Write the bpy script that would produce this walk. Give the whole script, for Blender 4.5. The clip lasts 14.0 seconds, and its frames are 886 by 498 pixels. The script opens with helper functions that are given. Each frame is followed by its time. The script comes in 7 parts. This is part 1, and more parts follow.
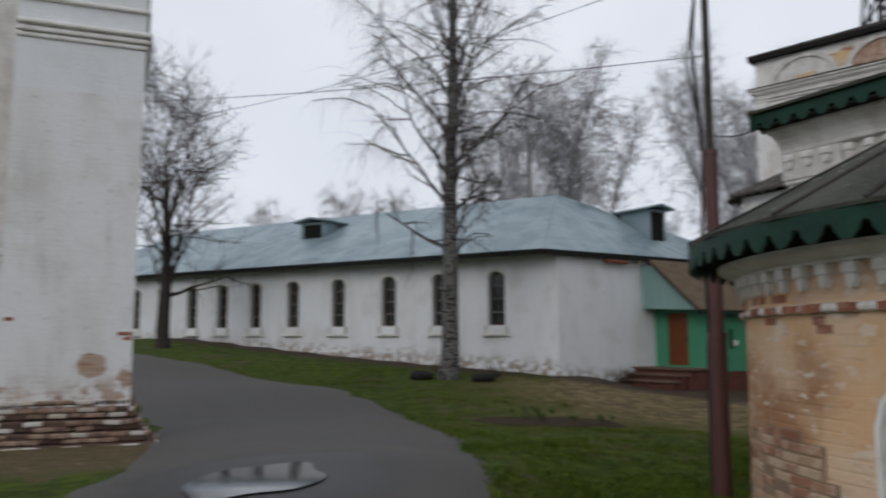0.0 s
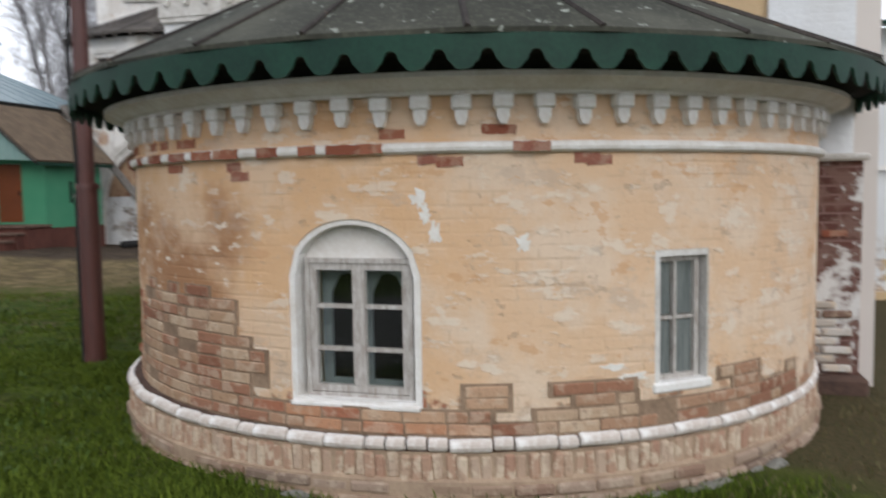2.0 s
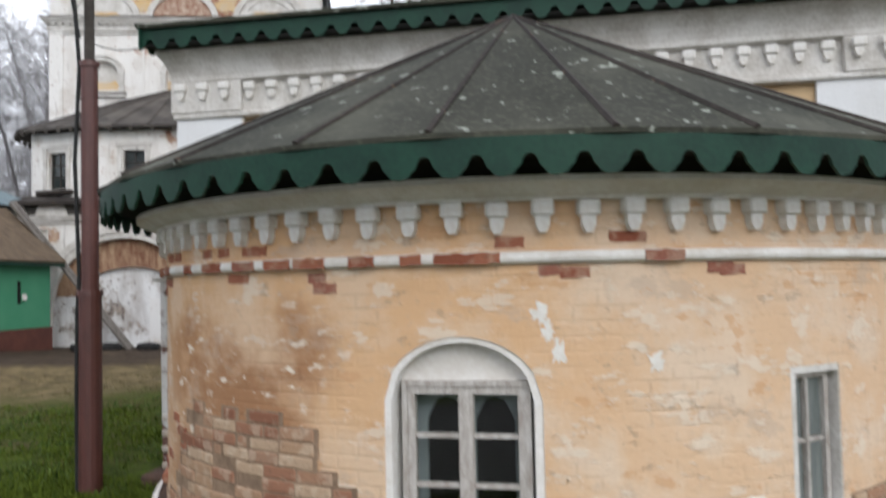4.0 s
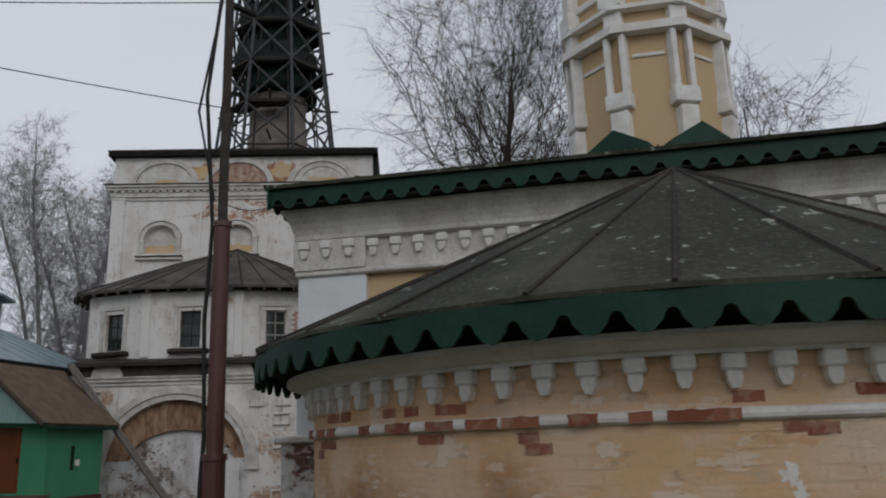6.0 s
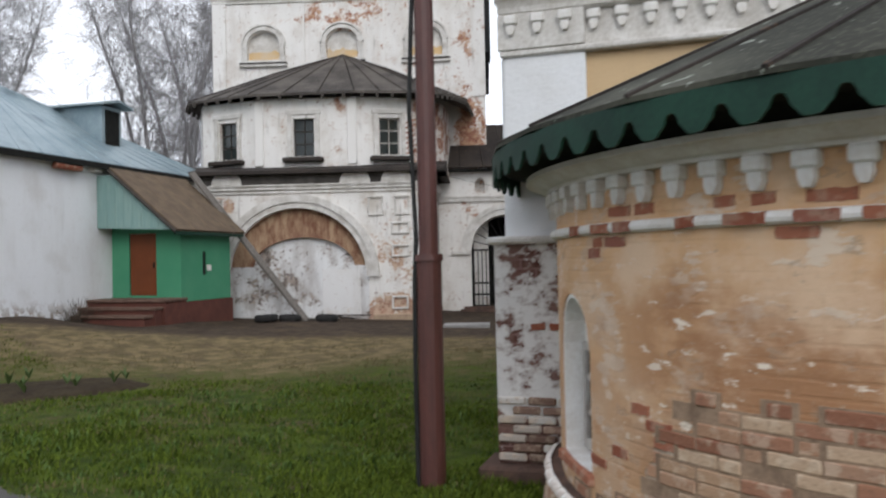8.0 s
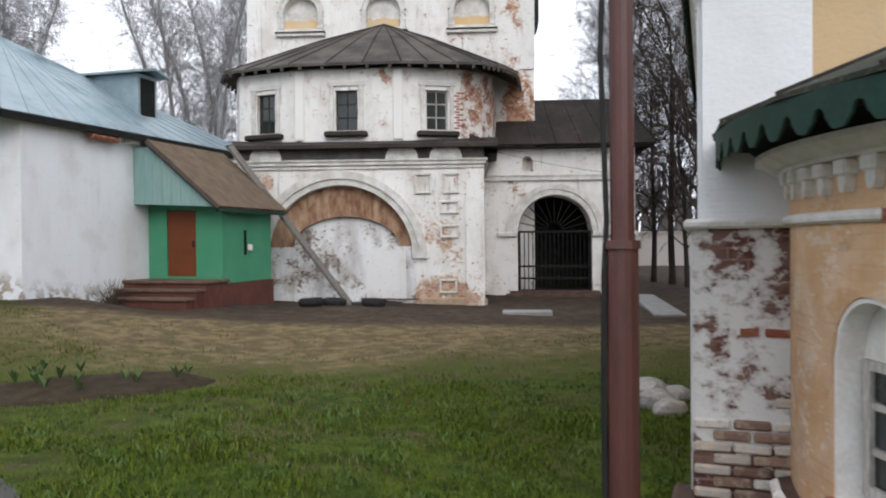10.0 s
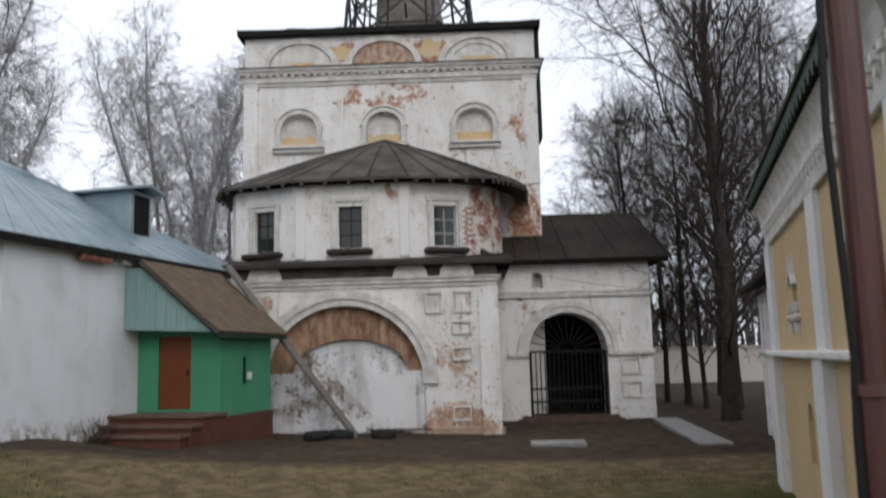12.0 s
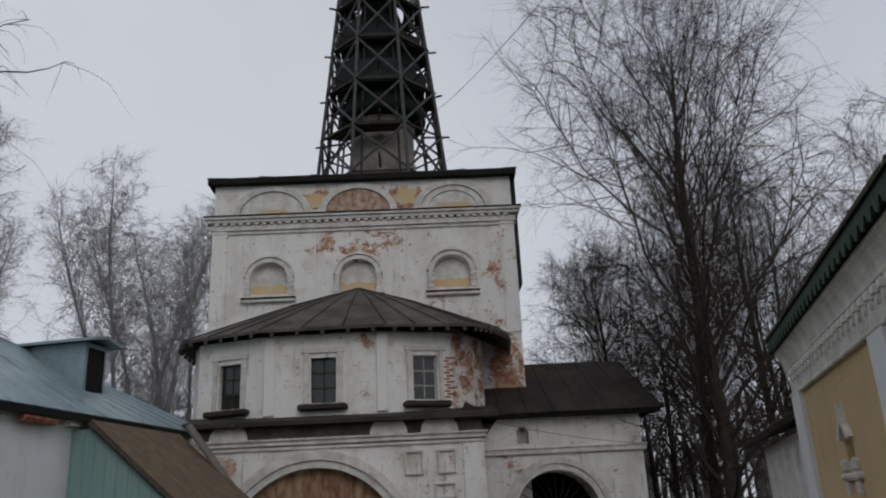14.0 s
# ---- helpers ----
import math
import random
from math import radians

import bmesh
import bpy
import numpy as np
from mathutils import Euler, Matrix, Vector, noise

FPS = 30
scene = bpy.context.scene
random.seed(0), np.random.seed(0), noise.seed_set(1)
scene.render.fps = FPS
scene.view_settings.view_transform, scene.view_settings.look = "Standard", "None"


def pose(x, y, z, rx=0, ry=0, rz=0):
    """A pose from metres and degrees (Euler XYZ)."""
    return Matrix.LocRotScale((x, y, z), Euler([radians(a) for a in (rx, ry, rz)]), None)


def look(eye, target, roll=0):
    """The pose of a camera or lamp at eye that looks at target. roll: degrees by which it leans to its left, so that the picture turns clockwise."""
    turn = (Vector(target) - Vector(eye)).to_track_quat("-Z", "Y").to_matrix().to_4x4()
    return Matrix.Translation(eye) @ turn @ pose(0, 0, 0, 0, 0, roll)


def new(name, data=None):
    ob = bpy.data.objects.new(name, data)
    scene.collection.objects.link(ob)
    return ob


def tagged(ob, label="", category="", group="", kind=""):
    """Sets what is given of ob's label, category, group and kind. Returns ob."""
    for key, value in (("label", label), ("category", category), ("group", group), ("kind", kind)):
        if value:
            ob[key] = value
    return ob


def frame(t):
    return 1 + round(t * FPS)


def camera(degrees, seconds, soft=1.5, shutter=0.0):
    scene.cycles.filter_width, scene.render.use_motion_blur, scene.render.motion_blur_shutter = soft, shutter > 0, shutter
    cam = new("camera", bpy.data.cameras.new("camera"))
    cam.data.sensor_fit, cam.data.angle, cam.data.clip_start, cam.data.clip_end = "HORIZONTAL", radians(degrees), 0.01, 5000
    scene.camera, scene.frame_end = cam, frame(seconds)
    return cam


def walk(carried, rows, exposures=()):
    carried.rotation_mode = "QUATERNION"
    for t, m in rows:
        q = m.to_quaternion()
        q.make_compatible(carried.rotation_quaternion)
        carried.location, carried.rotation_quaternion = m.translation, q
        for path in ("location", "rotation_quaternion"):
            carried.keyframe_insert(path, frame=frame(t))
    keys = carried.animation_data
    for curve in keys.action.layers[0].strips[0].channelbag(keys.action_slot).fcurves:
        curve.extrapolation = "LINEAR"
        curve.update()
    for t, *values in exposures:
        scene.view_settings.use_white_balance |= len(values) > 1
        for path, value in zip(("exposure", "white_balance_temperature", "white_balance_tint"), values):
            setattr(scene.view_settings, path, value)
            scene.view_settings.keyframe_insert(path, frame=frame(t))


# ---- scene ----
cam = camera(58.0, 14.0, soft=2.0, shutter=0.5)
EXPO = [(0.0, -0.42), (0.6, -0.42), (1.0, -0.15), (1.5, 0.08), (2.0, 0.36), (3.0, 0.64), (3.6, 0.68), (4.2, 0.45), (6.3, -0.8), (7.0, -0.45), (7.5, 0.02), (8.2, 0.52), (9.2, 0.66), (11.3, 0.42), (12.0, 0.05), (12.5, -0.18), (13.0, -0.45), (14.0, -0.8)]
PATH = [
    (0, (0.222, 0.001, 1.439), (0.166, 1.987, 1.669), 0.1),
    (0.5, (0.186, 0.289, 1.462), (0.561, 2.241, 1.68), -0.4),
    (1, (0.132, 0.575, 1.467), (1.062, 2.341, 1.594), -0.4),
    (1.5, (0.141, 0.811, 1.447), (1.285, 2.452, 1.451), -0.2),
    (2, (0.021, 1.039, 1.418), (1.406, 2.475, 1.272), -0.9),
    (2.5, (-0.133, 1.252, 1.425), (1.364, 2.563, 1.225), -1.5),
    (3, (-0.174, 1.501, 1.44), (1.339, 2.793, 1.238), -1.1),
    (3.5, (-0.26, 1.883, 1.469), (1.242, 3.191, 1.283), -1.0),
    (4, (-0.337, 2.21, 1.549), (1.162, 3.53, 1.636), -1.2),
    (6.5, (-1.039, 3.534, 1.573), (0.384, 4.855, 2.055), -1.7),
    (7, (-1.051, 3.989, 1.527), (0.313, 5.426, 1.796), -1.7),
    (7.5, (-1.05, 4.46, 1.525), (0.29, 5.938, 1.663), -1.4),
    (8, (-1.18, 4.959, 1.511), (0.141, 6.461, 1.537), -1.2),
    (8.5, (-1.208, 5.454, 1.472), (0.099, 6.967, 1.45), -0.8),
    (9, (-1.264, 5.92, 1.502), (0.025, 7.449, 1.467), -0.7),
    (11.5, (-1.041, 8.461, 1.696), (0.306, 9.935, 1.813), -0.9),
    (12, (-0.985, 8.86, 1.753), (0.355, 10.319, 2.021), -1.5),
    (12.5, (-0.85, 9.25, 1.809), (0.475, 10.68, 2.255), -1.5),
    (13, (-0.71, 9.56, 1.87), (0.612, 10.96, 2.411), -1.5),
    (13.5, (-0.547, 9.869, 1.915), (0.796, 11.223, 2.516), -2.7),
    (14, (-0.426, 10.156, 1.936), (0.93, 11.483, 2.571), -2.8),
]
walk(cam, [(t, look(eye, target, roll)) for t, eye, target, roll in PATH], EXPO)

# ---- light ----
world = bpy.data.worlds.new("overcast_sky")
scene.world = world
world.use_nodes = True
wn, wl = world.node_tree.nodes, world.node_tree.links
wn.clear()
w_sky = wn.new("ShaderNodeTexSky")
w_sky.sky_type = "NISHITA"
w_sky.sun_disc = False
w_sky.sun_elevation, w_sky.sun_rotation = radians(31), radians(210)
w_sky.air_density, w_sky.dust_density = 1.0, 3.0
w_hue = wn.new("ShaderNodeHueSaturation")
w_hue.inputs["Saturation"].default_value = 0.12
w_cld = wn.new("ShaderNodeTexNoise")
w_cld.inputs["Scale"].default_value, w_cld.inputs["Detail"].default_value = 1.6, 4
w_rmp = wn.new("ShaderNodeValToRGB")
w_rmp.color_ramp.elements[0].position, w_rmp.color_ramp.elements[1].position = 0.3, 0.7
w_rmp.color_ramp.elements[0].color = (8.2, 8.75, 9.9, 1)
w_rmp.color_ramp.elements[1].color = (10.35, 10.85, 11.9, 1)
w_mix = wn.new("ShaderNodeMix")
w_mix.data_type = "RGBA"
w_mix.inputs["Factor"].default_value = 0.85
w_bg = wn.new("ShaderNodeBackground")
w_bg.inputs["Strength"].default_value = 0.112
w_out = wn.new("ShaderNodeOutputWorld")
wl.new(w_sky.outputs["Color"], w_hue.inputs["Color"])
wl.new(w_cld.outputs["Fac"], w_rmp.inputs["Fac"])
wl.new(w_hue.outputs["Color"], w_mix.inputs[6])
wl.new(w_rmp.outputs["Color"], w_mix.inputs[7])
wl.new(w_mix.outputs[2], w_bg.inputs["Color"])
wl.new(w_bg.outputs["Background"], w_out.inputs["Surface"])
sun = new("sun", bpy.data.lights.new("sun", "SUN"))
sun.data.energy, sun.data.angle, sun.data.color = 0.6, radians(30), (1.0, 0.97, 0.93)
sun.matrix_world = look((0, 0, 30), (0.5, 0.87, 29.4))

# ---- materials ----


class Nodes:
    """A small wrapper round one material's node tree."""

    def __init__(self, name, rough=0.85, metal=0.0):
        self.m = bpy.data.materials.new(name)
        self.m.use_nodes = True
        self.t = self.m.node_tree
        self.b = self.t.nodes["Principled BSDF"]
        self.b.inputs["Roughness"].default_value, self.b.inputs["Metallic"].default_value = rough, metal
        if rough > 0.78:
            self.b.inputs["Specular IOR Level"].default_value = 0.12
        self.tc = self.t.nodes.new("ShaderNodeTexCoord")
        self.oi = self.t.nodes.new("ShaderNodeObjectInfo")
        self.own = None

    def put(self, value, socket):
        if isinstance(value, (int, float)):
            socket.default_value = value
        elif isinstance(value, tuple):
            socket.default_value = (*value, 1) if len(value) == 3 and socket.type == "RGBA" else value
        else:
            self.t.links.new(value, socket)

    def scatter(self):
        """Shifts the noise from object to object, so that pieces on one mesh differ."""
        n = self.t.nodes.new("ShaderNodeVectorMath")
        n.operation = "MULTIPLY_ADD"
        self.t.links.new(self.oi.outputs["Random"], n.inputs[0])
        n.inputs[1].default_value = (41.0, 17.0, 29.0)
        self.t.links.new(self.tc.outputs["Object"], n.inputs[2])
        self.own = n.outputs["Vector"]

    def noise(self, scale, detail=4, coord="Object", stretch=None, rough=0.55):
        n = self.t.nodes.new("ShaderNodeTexNoise")
        n.inputs["Scale"].default_value, n.inputs["Detail"].default_value = scale, detail
        n.inputs["Roughness"].default_value = rough
        v = self.own if self.own and coord == "Object" else self.tc.outputs[coord]
        if stretch:
            mp = self.t.nodes.new("ShaderNodeMapping")
            mp.inputs["Scale"].default_value = stretch
            self.t.links.new(v, mp.inputs["Vector"])
            v = mp.outputs["Vector"]
        self.t.links.new(v, n.inputs["Vector"])
        return n.outputs["Fac"]

    def step(self, value, lo, hi):
        n = self.t.nodes.new("ShaderNodeMapRange")
        n.interpolation_type = "SMOOTHSTEP"
        n.inputs["From Min"].default_value, n.inputs["From Max"].default_value = lo, hi
        self.put(value, n.inputs["Value"])
        return n.outputs["Result"]

    def math(self, op, a, b=0.0):
        n = self.t.nodes.new("ShaderNodeMath")
        n.operation = op
        self.put(a, n.inputs[0]), self.put(b, n.inputs[1])
        return n.outputs["Value"]

    def mix(self, fac, a, b):
        n = self.t.nodes.new("ShaderNodeMix")
        n.data_type = "RGBA"
        self.put(fac, n.inputs["Factor"]), self.put(a, n.inputs[6]), self.put(b, n.inputs[7])
        return n.outputs[2]

    def axis(self, name, coord="UV"):
        n = self.t.nodes.new("ShaderNodeSeparateXYZ")
        self.t.links.new(self.tc.outputs[coord], n.inputs["Vector"])
        return n.outputs[name]

    def bricks(self, a, b, joint, width=0.29, row=0.088, mortar=0.012):
        n = self.t.nodes.new("ShaderNodeTexBrick")
        for key, value in (("Color1", a), ("Color2", b), ("Mortar", joint)):
            n.inputs[key].default_value = (*value, 1)
        for key, value in (("Scale", 1.0), ("Mortar Size", mortar), ("Mortar Smooth", 0.4), ("Brick Width", width), ("Row Height", row), ("Bias", 0.0)):
            n.inputs[key].default_value = value
        self.t.links.new(self.tc.outputs["UV"], n.inputs["Vector"])
        return n.outputs["Color"], n.outputs["Fac"]

    def bump(self, height, strength=0.4, dist=0.02):
        n = self.t.nodes.new("ShaderNodeBump")
        n.inputs["Strength"].default_value, n.inputs["Distance"].default_value = strength, dist
        self.put(height, n.inputs["Height"])
        self.t.links.new(n.outputs["Normal"], self.b.inputs["Normal"])
        return self

    def color(self, c):
        self.put(c, self.b.inputs["Base Color"])
        return self


def simple(name, a, b, rough=0.8, scale=3.0, metal=0.0, bump=0.25, fine=30.0, dist=0.01, stretch=None):
    """A surface that wanders between two colours at two scales, with fine relief."""
    k = Nodes(name, rough, metal)
    k.b.inputs["Specular IOR Level"].default_value = 0.12 if rough > 0.78 else 0.25 if rough > 0.5 else 0.5
    f = k.math("ADD", k.math("MULTIPLY", k.noise(scale, 5, stretch=stretch), 0.65), k.math("MULTIPLY", k.noise(fine, 3, stretch=stretch), 0.35))
    k.color(k.mix(k.step(f, 0.32, 0.68), a, b))
    return k.bump(k.noise(fine, 4, stretch=stretch), bump, dist).m


def limewash(name, white, dirty, bare, bare_at=0.66, low=None, grime=0.35, tan=(0.52, 0.36, 0.22), marks=(), speck=0.0, slope=0.0):
    """Old whitewash over brick: stains running down, peeled patches, courses faintly showing through."""
    k = Nodes(name, 0.9)
    big, mid, fine = k.noise(0.45, 5, "UV"), k.noise(2.0, 7, "UV", rough=0.62), k.noise(22, 5, "UV")
    runs = k.noise(0.8, 6, "UV", (1.8, 0.5, 1))
    bc, bf = k.bricks(bare, tuple(v * 0.7 for v in bare), tuple(v * 1.15 + 0.07 for v in bare))
    c = k.mix(k.math("MULTIPLY", k.step(runs, 0.42, 0.72), grime), white, dirty)
    c = k.mix(k.math("MULTIPLY", k.step(k.noise(0.9, 6, "UV"), 0.5, 0.66), grime * 0.9), c, dirty)
    c = k.mix(k.math("MULTIPLY", k.step(fine, 0.56, 0.74), 0.3), c, dirty)
    if speck:
        c = k.mix(k.math("MULTIPLY", k.step(k.noise(5, 9, "UV", (1, 1.5, 1), 0.7), 0.60, 0.65), speck), c, tuple(v * 0.75 for v in bare))
        c = k.mix(k.math("MULTIPLY", k.step(k.noise(1.0, 7, "UV", (5.0, 0.5, 1), 0.65), 0.58, 0.70), speck * 0.6), c, (0.20, 0.17, 0.14))
    worn = k.math("ADD", k.math("ADD", k.math("MULTIPLY", big, 0.36), k.math("MULTIPLY", mid, 0.38)), k.math("MULTIPLY", k.noise(8, 7, "UV", (1, 1.3, 1), 0.65), 0.26))
    for s0, z0, rs, rz, amount in marks:
        dx, dz = k.math("DIVIDE", k.math("SUBTRACT", k.axis("X"), s0), rs), k.math("DIVIDE", k.math("SUBTRACT", k.axis("Y"), z0), rz)
        near = k.step(k.math("ADD", k.math("MULTIPLY", dx, dx), k.math("MULTIPLY", dz, dz)), 1.0, 0.1)
        worn = k.math("ADD", worn, k.math("MULTIPLY", near, amount))
    thin = k.step(worn, bare_at - 0.035, bare_at + 0.005)
    gone = k.step(worn, bare_at, bare_at + 0.02)
    if low is not None:
        damp = k.step(k.math("ADD", k.math("SUBTRACT", k.axis("Y"), k.math("MULTIPLY", k.axis("X"), slope)), k.math("MULTIPLY", mid, 1.2)), low + 0.85, low + 0.35)
        gone = k.math("MAXIMUM", gone, k.math("MULTIPLY", damp, k.step(k.noise(4, 6, "UV"), 0.46, 0.54)))
    c = k.mix(k.math("MULTIPLY", thin, 0.4), c, tan)
    under = k.mix(k.step(k.noise(5, 5, "UV"), 0.42, 0.58), bc, tan)
    c = k.mix(gone, c, under)
    k.color(c)
    h = k.math("ADD", k.math("MULTIPLY", fine, 0.3), k.math("MULTIPLY", k.noise(4, 7, "UV", rough=0.65), 0.6))
    h = k.math("SUBTRACT", h, k.math("MULTIPLY", gone, 0.22))
    show = k.math("MULTIPLY", k.step(k.noise(0.8, 4, "UV"), 0.48, 0.62), 0.07)
    h = k.math("SUBTRACT", h, k.math("MULTIPLY", bf, k.math("ADD", show, k.math("MULTIPLY", gone, 0.2))))
    return k.bump(h, 0.55, 0.03).m


def ochre_plaster(name):
    """Peach limewash on brick, washed pale in places, flaked in others, gone near the foot."""
    k = Nodes(name, 0.92)
    mid, fine = k.noise(1.5, 7, "UV", rough=0.6), k.noise(20, 5, "UV")
    flake = k.noise(3.6, 8, "UV", (0.75, 1.5, 1), 0.68)
    x, y = k.axis("X"), k.axis("Y")
    bc, bf = k.bricks((0.34, 0.14, 0.085), (0.50, 0.33, 0.21), (0.36, 0.28, 0.21))
    peach, pale, brown = (0.66, 0.420, 0.240), (0.70, 0.545, 0.405), (0.35, 0.180, 0.092)
    right = k.step(k.math("ADD", x, k.math("MULTIPLY", mid, 1.6)), 0.7, 1.9)
    c = k.mix(k.math("ADD", k.math("MULTIPLY", k.step(mid, 0.42, 0.6), 0.6), k.math("MULTIPLY", right, 0.4)), peach, pale)
    c = k.mix(k.math("MULTIPLY", k.step(k.noise(1.3, 6, "UV", (1, 1.6, 1), 0.66), 0.57, 0.63), 0.55), c, (0.52, 0.41, 0.32))
    c = k.mix(k.math("MULTIPLY", k.step(k.noise(2.6, 6, "UV", (0.8, 1.4, 1), 0.66), 0.60, 0.63), 0.7), c, (0.60, 0.35, 0.19))
    worn = k.math("MULTIPLY", bf, k.step(k.noise(1.7, 7, "UV", rough=0.7), 0.50, 0.58))
    c = k.mix(k.math("MULTIPLY", worn, 0.25), c, (0.45, 0.31, 0.20))
    c = k.mix(k.math("MULTIPLY", k.step(flake, 0.55, 0.60), 0.65), c, (0.73, 0.64, 0.53))
    left = k.step(k.math("ADD", x, k.math("MULTIPLY", k.noise(1.1, 5, "UV"), 0.9)), -0.35, -0.75)
    west = k.math("MULTIPLY", left, k.step(k.math("ADD", y, k.math("MULTIPLY", mid, 1.3)), 2.2, 1.7))
    west = k.math("MULTIPLY", west, k.math("ADD", 0.45, k.math("MULTIPLY", k.step(x, -3.1, -2.4), 0.55)))
    c = k.mix(k.math("MULTIPLY", west, k.math("ADD", 0.45, k.math("MULTIPLY", k.step(k.noise(1.5, 7, "UV", (1, 1.7, 1), 0.62), 0.38, 0.54), 0.5))), c, brown)
    c = k.mix(k.math("MULTIPLY", west, k.step(k.noise(5.5, 5, "UV", (1, 2.2, 1)), 0.58, 0.66)), c, (0.74, 0.65, 0.54))
    c = k.mix(k.math("MULTIPLY", k.step(fine, 0.57, 0.72), 0.3), c, (0.48, 0.38, 0.29))
    crack = k.step(k.noise(4.5, 8, "UV", (0.8, 1.5, 1), 0.7), 0.60, 0.63)
    c = k.mix(k.math("MULTIPLY", crack, 0.45), c, (0.40, 0.30, 0.22))
    lowness = k.math("ADD", y, k.math("ADD", k.math("MULTIPLY", mid, 1.0), k.math("MULTIPLY", k.noise(6, 6, "UV"), 0.35)))
    inner = k.step(x, -2.9, -2.6)
    bare = k.step(k.math("SUBTRACT", lowness, k.math("ADD", k.math("ADD", 0.30, k.math("MULTIPLY", inner, 0.26)), k.math("MULTIPLY", k.math("MULTIPLY", left, inner), 0.5))), 0.16, 0.08)
    c = k.mix(bare, c, k.mix(k.math("MULTIPLY", k.step(k.noise(5, 5, "UV"), 0.48, 0.6), 0.75), bc, (0.58, 0.47, 0.36)))
    k.color(c)
    h = k.math("ADD", k.math("MULTIPLY", fine, 0.28), k.math("MULTIPLY", k.noise(5, 8, "UV", (0.85, 1.3, 1), 0.68), 0.6))
    h = k.math("ADD", h, k.math("MULTIPLY", k.step(flake, 0.55, 0.58), 0.16))
    h = k.math("SUBTRACT", k.math("SUBTRACT", h, k.math("MULTIPLY", bare, 0.2)), k.math("MULTIPLY", crack, 0.2))
    show = k.math("ADD", k.math("MULTIPLY", k.step(k.noise(0.9, 4, "UV"), 0.46, 0.60), 0.16), k.math("MULTIPLY", bare, 0.2))
    return k.bump(k.math("SUBTRACT", h, k.math("MULTIPLY", bf, show)), 0.6, 0.03).m


WHITE = limewash("old_whitewash", (0.71, 0.70, 0.69), (0.50, 0.46, 0.41), (0.36, 0.18, 0.12), bare_at=0.60, speck=0.6)
WHITE_CLEAN = limewash("fresh_whitewash", (0.73, 0.74, 0.75), (0.60, 0.59, 0.57), (0.5, 0.42, 0.36), bare_at=0.70, low=0.45, grime=0.34)
HOUSE_WHITE = limewash("house_whitewash", (0.73, 0.74, 0.75), (0.55, 0.53, 0.50), (0.34, 0.27, 0.22), bare_at=0.66, low=0.80, slope=0.047, grime=0.45, tan=(0.36, 0.31, 0.26), speck=0.25)
END_WHITE = limewash("house_end_whitewash", (0.73, 0.74, 0.75), (0.52, 0.50, 0.47), (0.34, 0.27, 0.22), bare_at=0.66, low=0.55, slope=-0.04, grime=0.32, tan=(0.30, 0.26, 0.22), speck=0.15)
WHITE_TOWER = limewash("tower_whitewash", (0.75, 0.73, 0.70), (0.50, 0.45, 0.39), (0.33, 0.16, 0.11), bare_at=0.575, grime=0.45, speck=0.85, tan=(0.44, 0.30, 0.22))
TOWER_TOP = limewash("tower_top_whitewash", (0.75, 0.73, 0.70), (0.50, 0.44, 0.38), (0.30, 0.13, 0.085), bare_at=0.575, grime=0.45, speck=0.85, tan=(0.47, 0.29, 0.19),
                     marks=((-0.1, 11.6, 2.2, 1.0, 0.085), (5.0, 8.8, 0.9, 3.4, 0.045), (0.6, 13.2, 3.4, 0.7, 0.10), (5.0, 6.4, 0.9, 2.4, 0.13), (-1.7, 13.3, 0.9, 0.5, 0.08)))
GATE_FRONT = limewash("gate_front_whitewash", (0.75, 0.73, 0.70), (0.46, 0.41, 0.35), (0.40, 0.24, 0.17), bare_at=0.57, grime=0.55, speck=0.95, tan=(0.52, 0.38, 0.28),
                      marks=((2.4, 1.6, 0.8, 2.8, 0.05), (2.2, -0.1, 1.5, 0.6, 0.10), (2.9, 3.6, 0.7, 0.6, 0.06), (-3.6, 3.4, 0.7, 0.5, 0.09)))
BAND_DARK = simple("sooty_plaster", (0.12, 0.11, 0.10), (0.055, 0.05, 0.046), 0.95, 2, bump=0.4)
BUTTRESS = limewash("flaking_whitewash", (0.66, 0.65, 0.63), (0.42, 0.38, 0.34), (0.135, 0.062, 0.050), bare_at=0.495, tan=(0.19, 0.115, 0.095))
PEACH = ochre_plaster("peach_limewash")
YELLOW = limewash("yellow_limewash", (0.58, 0.43, 0.25), (0.46, 0.34, 0.21), (0.45, 0.24, 0.15), bare_at=0.64, speck=0.3)
TRIM = simple("white_lime_trim", (0.82, 0.81, 0.79), (0.66, 0.62, 0.57), 0.9, 4, bump=0.4)
TRIM_GREY = simple("weathered_lime_cornice", (0.72, 0.70, 0.67), (0.47, 0.44, 0.40), 0.9, 3, bump=0.4)


def brick_material(name, *tones, lime=0.7):
    """Bricks that each take one of several tones, with lime left on some."""
    k = Nodes(name, 0.92)
    k.scatter()
    base = tones[0]
    for n, tone in enumerate(tones[1:], 1):
        base = k.mix(k.step(k.oi.outputs["Random"], n / len(tones) - 0.02, n / len(tones) + 0.02), base, tone)
    base = k.mix(k.math("MULTIPLY", k.step(k.noise(9, 6), 0.48, 0.60), lime), base, (0.60, 0.49, 0.37))
    base = k.mix(k.math("MULTIPLY", k.step(k.noise(30, 4), 0.55, 0.7), 0.4), base, (0.16, 0.10, 0.07))
    return k.color(base).bump(k.noise(40, 5), 0.7, 0.012).m


